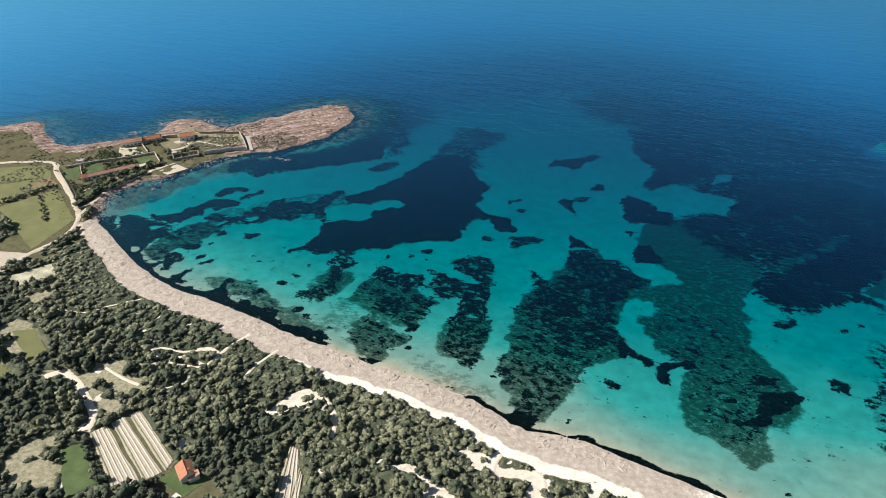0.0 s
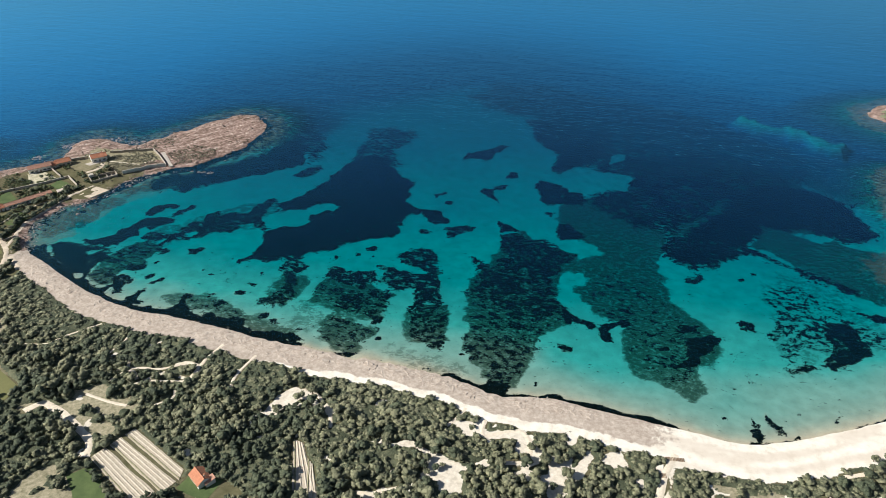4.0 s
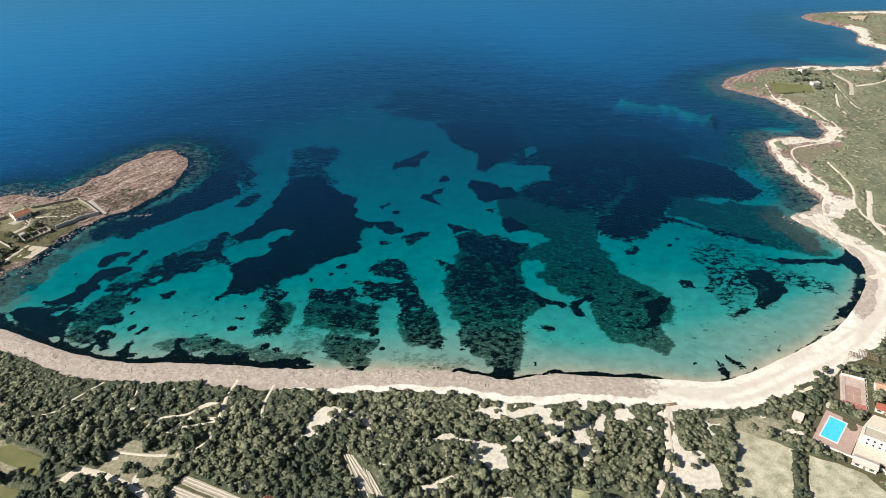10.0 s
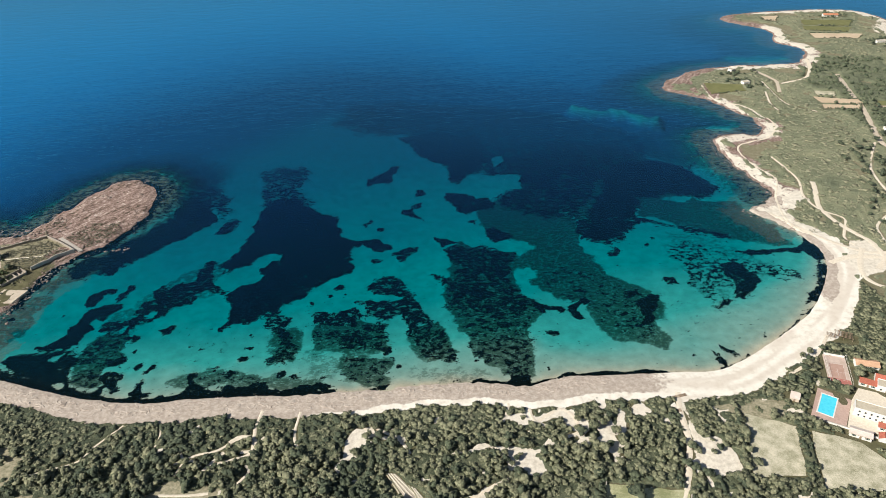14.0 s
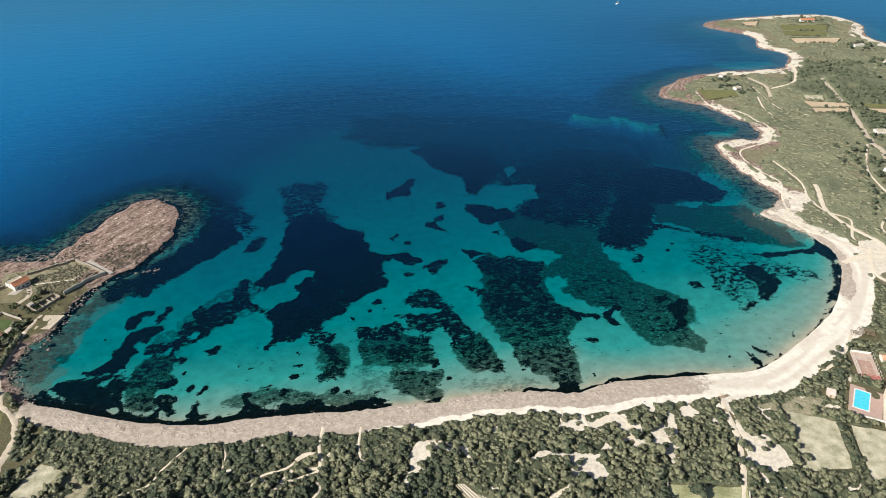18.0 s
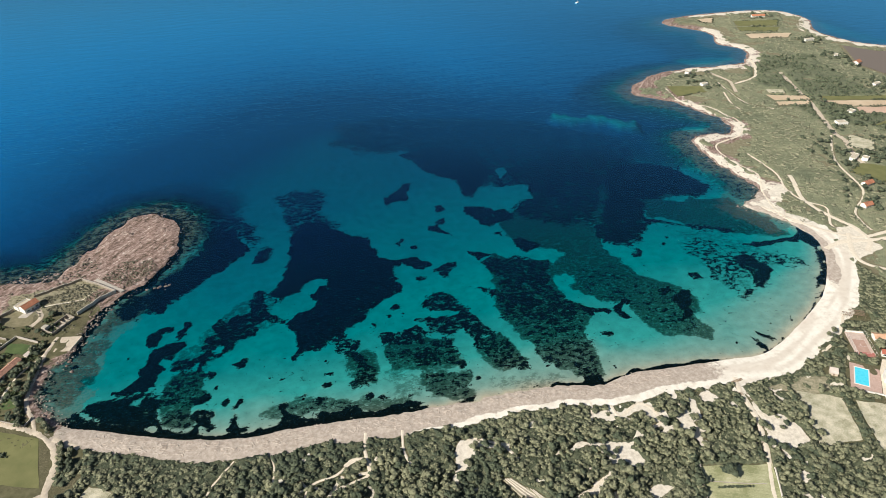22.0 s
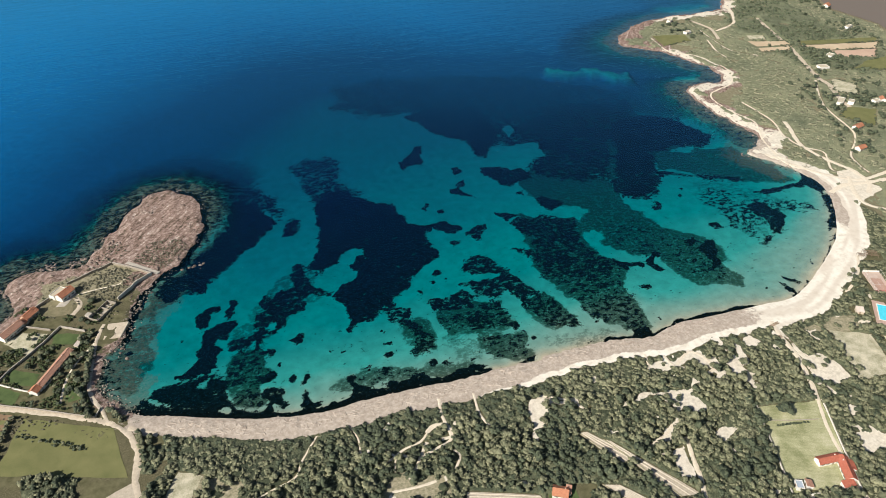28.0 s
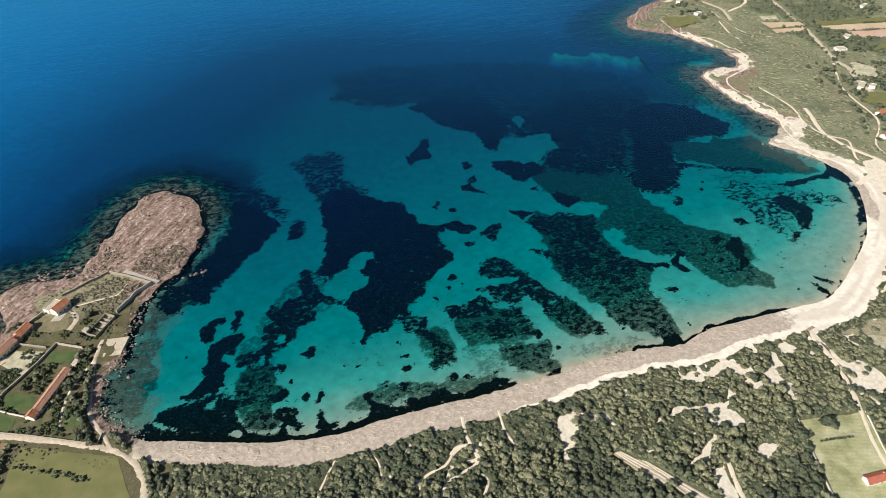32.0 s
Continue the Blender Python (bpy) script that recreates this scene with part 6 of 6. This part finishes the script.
house("court_house", 356, -9.5, -24, 15, 7, 3.0, "gable", speckled("sun_bleached_tiles", (0.66, 0.42, 0.27), (0.50, 0.29, 0.17), 0.5), PLASTER, 4,
      "low house with sun-bleached orange tiles", chimney=False, rise=0.2)
house("pool_hut", 288, -28, -38, 5.5, 5, 2.6, "shed", PALE_ROOF, CREAM, 1, "small cream hut among trees by the pool", "hut", chimney=False)
VILLAS = []
for k, (px, py, a, l, w) in enumerate(((711, 372, 20, 16, 11), (668, 346, -15, 18, 13), (600, 258, 30, 24, 9), (610, 251, 30, 12, 9), (560, 200, 10, 18, 9), (519, 162, 5, 15, 9),
                                       (887, 533, 25, 18, 12), (909, 661, 0, 24, 8), (885, 575, 40, 16, 7), (834, 445, 15, 20, 8), (591, 531, 10, 14, 9), (600, 583, 30, 12, 8),
                                       (640, 240, 0, 12, 8), (652, 240, 50, 12, 8), (934, 821, -15, 34, 9))):
    VILLAS.append((px, py))
    house("far_villa", px, py, a, l * 0.75, w * 0.75, 3.6, "gable" if k in (4, 5, 6, 13, 14) else "flat", TILE_ORANGE if k in (4, 5, 6, 13, 14) else FLAT_ROOF, PLASTER, 4,
          "white villa with an orange tile roof" if k in (4, 5, 6, 13, 14) else "white flat-roofed villa among trees", "villa", "headland villas", chimney=False, shutters=False)


g = np.random.default_rng(91)
spots = np.vstack([np.column_stack([px + g.normal(0, 13, 26), py + g.normal(0, 13, 26)]) for px, py in VILLAS]
                  + [np.column_stack([g.uniform(560, 700, 90), g.uniform(180, 330, 90)]), np.column_stack([g.uniform(690, 860, 70), g.uniform(330, 470, 70)])])
keep = np.all([np.hypot(spots[:, 0] - px, spots[:, 1] - py) > 10 for px, py in VILLAS], axis=0) & (shore(spots[:, 0], spots[:, 1])[0] > 22)
keep &= (inward(spots[:, 0], spots[:, 1], LAGOON) < -4) & ~open_ground(spots[:, 0], spots[:, 1])
x, y = spots[keep].T
size = g.uniform(5, 10, len(x))
thicket("villa_trees", x, y, size, size * 0.75, LEAVES_DARK, "dark leafy trees round the headland villas", THICKET_SHAPES, 92, "trees")


g = np.random.default_rng(93)
edge_x, edge_y = [], []
for corners, _ in FAR_FIELDS:
    for (ax, ay), (bx, by) in zip(corners, corners[1:] + corners[:1]):
        f = g.uniform(0, 1, int(math.hypot(bx - ax, by - ay) / 2.2))
        f = f[vnoise(ax + (bx - ax) * f, ay + (by - ay) * f, 24, 94) > -0.3]
        edge_x.append(ax + (bx - ax) * f + g.normal(0, 0.9, len(f))), edge_y.append(ay + (by - ay) * f + g.normal(0, 0.9, len(f)))
x, y = np.concatenate(edge_x), np.concatenate(edge_y)
size = g.uniform(2.0, 4.2, len(x))
thicket("far_hedges", x, y, size, size * 0.75, LEAVES_DARK, "dark hedgerows between the headland fields", FAR_SHAPES, 95)


# ---------------------------------------------------------------- walls, quay, court and pool
def wall_line(name, points, thick, tall, material, label, group="garden walls"):
    """A masonry wall along a line: one leaf of wall and a coping for each stretch."""
    root = new(name)
    x0, y0 = points[0]
    root.location = (x0, y0, ground_at(x0, y0))
    tagged(root, label, "wall", group)
    for (ax, ay), (bx, by) in zip(points, points[1:]):
        run = math.hypot(bx - ax, by - ay)
        n = max(1, int(run / 6))
        for k in range(n):
            px, py = ax + (bx - ax) * (k + 0.5) / n, ay + (by - ay) * (k + 0.5) / n
            m = pose(px - x0, py - y0, ground_at(px, py) - root.location.z, rz=math.degrees(math.atan2(by - ay, bx - ax)))
            leaf = part("wall_leaf", box(run / n + 0.02, thick, tall + 0.8, z=-0.8), material, root)
            leaf.matrix_basis = m
            top = part("coping", box(run / n + 0.02, thick + 0.14, 0.12, z=tall), CONCRETE, leaf)
    return root


for points, thick, tall, material, label in (
        ([(-286, 279), (-268, 286), (-249, 293), (-234, 279), (-220, 264)], 0.6, 2.2, STONE, "old stone perimeter wall on the peninsula"),
        ([(-220, 263), (-232, 257), (-240, 248), (-249, 239)], 0.7, 3.2, CONCRETE, "tall pale sea wall above the shore"),
        ([(-344, 169), (-335, 180), (-328, 189), (-305, 210), (-293, 224), (-284, 217), (-276, 211)], 0.5, 1.9, CONCRETE, "pale garden wall between the gardens"),
        ([(-319, 236), (-300, 223)], 0.5, 1.8, STONE, "stone garden wall between the gardens"),
        ([(-346, 163), (-310, 140), (-288, 125), (-275, 116), (-271, 124)], 0.5, 1.3, STONE, "low stone wall along the dirt road"),
        ([(-315, 160), (-325, 168), (-335, 177)], 0.4, 1.4, PLASTER, "low white garden wall by the lawn"),
        ([(-311, 255), (-300, 264)], 0.6, 2.6, STONE, "tall stone wall by the white house"),
        ([(140, -67), (124, -98), (107, -131)], 0.4, 1.5, PLASTER, "white plot wall beside the scrub"),
        ([(186, -82), (168, -112), (149, -145)], 0.4, 1.5, PLASTER, "white plot wall along the sandy track"),
        ([(149, -145), (128, -138), (107, -131)], 0.4, 1.2, PLASTER, "white front wall of the plot"),
        ([(136, -79), (150, -86), (170, -94)], 0.3, 0.5, STONE, "low stone edging across the walled plot"),
        ([(290, -47), (306, -60), (318, -70)], 0.4, 1.4, PLASTER, "white wall below the swimming pool")):
    wall_line("stone_wall" if material == STONE else "garden_wall", points, thick, tall, material, label)


def ruin():
    """Roofless masonry rooms on the shore."""
    root = new("ruined_building")
    root.matrix_basis = pose(-261.5, 229, ground_at(-261, 229), rz=47)
    tagged(root, "roofless ruined stone building above the shore", "ruin")
    for px, py, sx, sy, h in ((0, 4, 22, 0.6, 3.0), (0, -4, 22, 0.6, 2.2), (-11, 0, 0.6, 8.6, 2.8), (11, 0, 0.6, 8.6, 3.2), (-4, 0, 0.5, 7.4, 2.0), (3, 0, 0.5, 7.4, 2.4), (7, 0, 0.5, 7.4, 1.7)):
        part("wall", box(sx, sy, h + 1, px, py, -1, 0.08), STONE, root)
    part("tower", box(4.2, 4.2, 5.5, -9, 5.5, -1, 0.1), CONCRETE, root, "square pale masonry tower")
    part("floor", box(21, 7.6, 0.15, 0, 0, 0), CONCRETE, root)


ruin()


def slab(name, corners, thick, material, label, category, lift=0.35, kind="structure"):
    """A flat paved surface with a real edge."""
    z = max(ground_at(px, py) for px, py in corners) + lift
    bm = bmesh.new()
    f = bm.faces.new([bm.verts.new((px, py, z)) for px, py in corners])
    if f.normal.z == 0:
        f.normal_update()
    if f.normal.z < 0:
        f.normal_flip()
    bmesh.ops.solidify(bm, geom=[f], thickness=thick)
    bmesh.ops.recalc_face_normals(bm, faces=bm.faces[:])
    me = bpy.data.meshes.new(name)
    bm.to_mesh(me)
    bm.free()
    me.materials.append(material)
    return tagged(new(name, me), label, category, kind=kind), z


slab("quay", [(-259, 213), (-244, 209), (-252, 193), (-264, 196)], 2.5, DIRT, "pale concrete quay on the shore", "quay", 0.1)
slab("causeway", [(-239, 289), (-236, 291), (-213, 264), (-216, 262)], 2.0, CONCRETE, "pale paved causeway across the peninsula", "path", 0.2)
slab("house_terrace", [(-296, 252), (-289, 250), (-280, 262), (-286, 266)], 1.0, CONCRETE, "pale paved terrace before the white house", "terrace", 0.05)
POOL_TILE = speckled("pool_terrace_paving", (0.56, 0.40, 0.33), (0.42, 0.29, 0.23), 0.5, 8, 0.8, 0.02)
DECK, deck_z = slab("pool_terrace", [(309.5, -22), (324, -37), (305, -57), (289, -44)], 1.2, POOL_TILE, "brown paved terrace round the swimming pool", "pavement", 0.1)
HOTEL_YARD, _ = slab("hotel_yard", [(324, -37), (336, -28), (362, -46), (338, -76), (305, -58)], 1.0, PATH_SAND, "pale paved hotel yard", "pavement", 0.02)


def swimming_pool():
    root = new("swimming_pool")
    root.matrix_basis = pose(305.5, -37.8, deck_z + 0.01, rz=45.5)
    tagged(root, "rectangular swimming pool with bright blue water", "swimming pool")
    blue = Nodes("pool_water", 0.08)
    blue_mat = blue.finish(blue.ramp(blue.noise(0.5, 3), [(0.3, (0.07, 0.58, 0.74)), (0.7, (0.12, 0.68, 0.82))]))
    part("water", box(19.2, 9.0, 0.10, z=0.0), blue_mat, root, "bright turquoise-blue pool water")
    for sx, sy, px, py in ((21, 0.8, 0, 4.9), (21, 0.8, 0, -4.9), (0.8, 9.0, 10.1, 0), (0.8, 9.0, -10.1, 0)):
        part("coping", box(sx, sy, 0.22, px, py, 0, 0.03), PLASTER, root, "white pool edging")
    for py in (-0.35, 0.35):
        part("ladder_rail", box(0.06, 0.06, 0.9, 9.6, py + 2, 0.1), CONCRETE, root)


swimming_pool()


def sports_court():
    root = new("sports_court")
    z = ground_at(333, -8) + 0.35
    root.matrix_basis = pose(333.5, -9.5, z, rz=62)
    tagged(root, "fenced sports court with faded red surface", "sports court")
    pale = speckled("faded_court", (0.62, 0.50, 0.42), (0.48, 0.36, 0.29), 0.3, 8)
    red = speckled("red_court", (0.50, 0.20, 0.16), (0.38, 0.14, 0.11), 0.4, 8)
    part("apron", box(31, 14.5, 0.8, 0, 0, -0.75), pale, root)
    part("surface", box(17, 9.6, 0.06, -2, 0, 0.05), speckled("worn_clay_court", (0.50, 0.33, 0.26), (0.40, 0.25, 0.19), 0.4, 8), root, "worn clay playing surface")
    part("end_strip", box(6, 14, 0.07, -12.3, 0, 0.05), red, root, "red painted end strip")
    for px, py, sx, sy in ((-2, 4.7, 17, 0.12), (-2, -4.7, 17, 0.12), (-10.4, 0, 0.12, 9.5), (6.4, 0, 0.12, 9.5), (-2, 0, 0.12, 9.5), (-2, 0, 8.5, 0.12)):
        part("line", box(sx, sy, 0.01, px, py, 0.112 + 0.004 * (sx == 8.5)), PLASTER, root, "white court line")
    for k in range(9):
        for py in (-7.1, 7.1):
            part("post", box(0.12, 0.12, 3.2, -15 + k * 3.75, py, 0), PLASTER, root)
    for py in (-7.1, 7.1):
        part("rail", box(30, 0.08, 0.08, 0, py, 3.2), PLASTER, root)
    part("back_board", box(0.25, 13.5, 1.6, 15.3, 0, 0), PLASTER, root, "pale board at the court's end")


sports_court()


def pergola(x, y, angle, length, width, label, group="beach pergolas"):
    root = new("pergola")
    root.matrix_basis = pose(x, y, ground_at(x, y), rz=angle)
    tagged(root, label, "pergola", group)
    for px in (-length / 2, 0, length / 2):
        for py in (-width / 2, width / 2):
            part("post", box(0.18, 0.18, 2.9, px, py, -0.4), WOOD, root)
    for py in (-width / 2, width / 2):
        part("beam", box(length + 0.6, 0.16, 0.2, 0, py, 2.5), WOOD, root)
    for k in range(int(length / 0.9)):
        part("slat", box(0.34, width + 0.8, 0.08, -length / 2 + 0.45 + k * 0.9, 0, 2.7), WOOD, root)


pergola(362, 22, -35, 12, 7, "brown wooden beach pergola behind the sand")
pergola(353, 24, -35, 6, 4, "small brown wooden beach pergola")


def boardwalk(x, y, angle, length, width, count, label):
    root = new("boardwalk")
    root.matrix_basis = pose(x, y, ground_at(x, y) + 0.12, rz=angle)
    tagged(root, label, "boardwalk")
    for k in range(count):
        part("plank", box(length / count * 0.62, width, 0.08, -length / 2 + (k + 0.5) * length / count, 0, 0.1), WOOD, root)
    for py in (-width / 2 + 0.2, width / 2 - 0.2):
        part("joist", box(length, 0.12, 0.3, 0, py, -0.2), WOOD, root)


boardwalk(215.5, -9.8, 5, 10, 2.4, 13, "weathered plank boardwalk on the beach sand")
boardwalk(208, -22.6, 5, 4.6, 3, 7, "square plank platform on the beach path")
DRY_TURF = speckled("worn_turf", (0.27, 0.23, 0.14), (0.14, 0.13, 0.07), 0.3, 8)
for corners, label in (([(-326, 190), (-308, 176), (-313, 165), (-329, 176)], "bright green lawn by the long house"),
                       ([(-337, 177), (-320, 161), (-325, 153), (-342, 164)], "bright green lawn by the garden wall"),
                       ([(-298, 219), (-280, 209), (-286, 200), (-300, 207)], "green lawn inside the garden walls"),
                       ([(-292, 158), (-281, 155), (-281, 140), (-294, 140)], "green lawn beside the shore lane")):
    tagged(draped("lawn", corners, LAWN, label, 0.12, 2.0, 1.2), "", "lawn")
tagged(draped("courtyard", [(-304, 262), (-284, 257), (-284, 236), (-308, 244)], DRY_TURF, "worn grass court before the white house", 0.1, 2.0, 1.5), "", "yard")
tagged(draped("courtyard", [(-334, 223), (-320, 229), (-301, 220), (-316, 202)], DRY, "dry grass yard before the row houses", 0.1, 2.0, 1.0), "", "yard")
tagged(draped("farm_yard", [(-31, -75), (-28, -66), (-9, -66), (-14, -80)], LAWN, "green yard round the farmhouse", 0.11, 2.0, 1.0), "", "yard")


# ---------------------------------------------------------------- rocks
ROCK = speckled("red_shore_rock", (0.42, 0.33, 0.27), (0.15, 0.10, 0.08), 0.6, 6, 0.92, 0.12, island=0.35)
PALE_ROCK = speckled("pale_breakwater_rock", (0.52, 0.45, 0.37), (0.26, 0.21, 0.17), 0.6, 6, 0.92, 0.1, island=0.3)


def boulder_shape(r):
    bm = bmesh.new()
    bmesh.ops.create_icosphere(bm, subdivisions=1, radius=0.5)
    for v in bm.verts:
        v.co = Vector((v.co.x * r.uniform(0.75, 1.25), v.co.y * r.uniform(0.75, 1.25), v.co.z * r.uniform(0.5, 0.85)))
    v, t = np.array([tuple(v.co) for v in bm.verts]), np.array([[q.index for q in f.verts] for f in bm.faces])
    bm.free()
    return v, t


r = random.Random(77)
BOULDERS = [boulder_shape(r) for _ in range(8)]
boulder_meshes = [mesh_from_arrays("boulder", v, t, PALE_ROCK) for v, t in BOULDERS]
for line, count, spread in (([(-243, 208), (-251, 190), (-264, 175), (-270, 150), (-264, 131), (-252, 111)], 130, 3.2), ([(-218, 254), (-236, 230), (-246, 212)], 50, 2.5)):
    p = spline(line, 8)
    for k in range(count):
        q = p[r.randrange(len(p))]
        px, py, s = q[0] + r.gauss(0, spread), q[1] + r.gauss(0, spread), r.uniform(0.6, 1.7)
        ob = new("boulder", boulder_meshes[r.randrange(8)])
        ob.matrix_basis = Matrix.Translation((px, py, max(ground_at(px, py), -0.5) + s * 0.15)) @ Matrix.Rotation(r.uniform(0, 6.28), 4, "Z") @ Matrix.Diagonal((s, s, s, 1))
        tagged(ob, "pale weathered boulder on the shore breakwater", "boulder", "breakwater boulders")
x, y, g = scatter(-480, -160, 120, 410, 2.4, 41)
x2, y2, g2 = scatter(385, 800, 140, 660, 3.4, 42)
x, y = np.r_[x, x2], np.r_[y, y2]
d, sandy = shore(x, y)
keep = (d > -5) & (d < 13 + 5 * fbm(x, y, 14, 5, 2)) & (sandy < 0.3) & (vnoise(x, y, 7, 19) > 0.22) & (inward(x, y, GARDEN) < 0)
x, y = x[keep], y[keep]
size = np.clip(g.lognormal(0.35, 0.45, len(x)), 0.6, 4.5)
g = np.random.default_rng(43)
for px, py, n in ((-247, 324, 26), (-262, 304, 20), (-277, 312, 22), (-216, 366, 24), (-205, 396, 24), (-300, 316, 20), (-338, 290, 24), (-352, 262, 20), (-250, 171, 4), (-182, 268, 8)):
    x, y = np.r_[x, px + g.normal(0, 4, n) * (n > 5)], np.r_[y, py + g.normal(0, 3, n) * (n > 5)]
    size = np.r_[size, g.uniform(1.4, 4.5, n)]
thicket("shore_rocks", x, y, size, size * 0.38, ROCK, "rugged reddish rocks along the shore", BOULDERS, 9, "rocks")


# ---------------------------------------------------------------- heaps of dry seagrass on the beach
def wrack_ridges(count, seed):
    """Low curved ridges of dried seagrass, joined."""
    g = np.random.default_rng(seed)
    p = spline(BAY[:13], 30)
    verts, tris = [], []
    for _ in range(count):
        k = int(g.integers(2, len(p) - 2))
        t = p[k + 1] - p[k - 1]
        t /= np.linalg.norm(t)
        inland = np.array([t[1], -t[0]])
        c = p[k] + inland * g.uniform(0.8, 14.5) * (1 - 0.25 * (p[k][0] > 60))
        a = math.atan2(t[1], t[0]) + g.normal(0, 0.75)
        run, wide, tall, bend = g.uniform(1.5, 6.0), g.uniform(0.5, 1.3), g.uniform(0.15, 0.5), g.normal(0, 0.5)
        n, o = 6, len(verts)
        for i in range(n + 1):
            f = i / n - 0.5
            turn = a + bend * f * 2
            q = c + np.array([math.cos(turn), math.sin(turn)]) * f * run
            side = np.array([-math.sin(turn), math.cos(turn)])
            fade = (1 - (2 * f) ** 2) * g.uniform(0.7, 1.2) + 0.05
            z = ground_at(*q)
            for w, h in ((-0.6, -0.06), (-0.15, tall), (0.6, -0.06)):
                verts.append((*(q + side * w * wide), z + h * fade))
        for i in range(n):
            for j in range(2):
                b = o + i * 3 + j
                tris += [[b, b + 3, b + 4], [b, b + 4, b + 1]]
    me = mesh_from_arrays("seagrass_ridges", np.array(verts), np.array(tris)[:, ::-1], WRACK)
    tagged(new("seagrass_ridges", me), "ridges of dried beige seagrass heaped on the beach", "seagrass heaps", kind="stuff")


WRACK = speckled("dried_seagrass", (0.57, 0.49, 0.41), (0.33, 0.265, 0.21), 0.5, 7, 0.95, 0.1)
wrack_ridges(650, 8)


def sailing_boat():
    """A small white yacht far out on the bay."""
    root = new("sailing_boat")
    root.matrix_basis = pose(661, 1046, 0, rz=30)
    tagged(root, "small white sailing boat far out at sea", "boat")
    part("hull", prism(1.0, [(-1.5, -0.3), (1.5, -0.3), (1.9, 1.1), (-1.9, 1.1)]), PLASTER, root).scale = (9, 1, 1)
    bm = bmesh.new()
    bmesh.ops.create_cone(bm, segments=8, radius1=0.12, radius2=0.07, depth=12, cap_ends=True, matrix=Matrix.Translation((0.5, 0, 7)))
    part("mast", bm, CONCRETE, root)
    part("sail", prism(0.05, [(0.1, 2.2), (4.2, 2.4), (0.3, 12)]), PLASTER, root, "white mainsail").rotation_euler = (0, 0, radians(90))


sailing_boat()
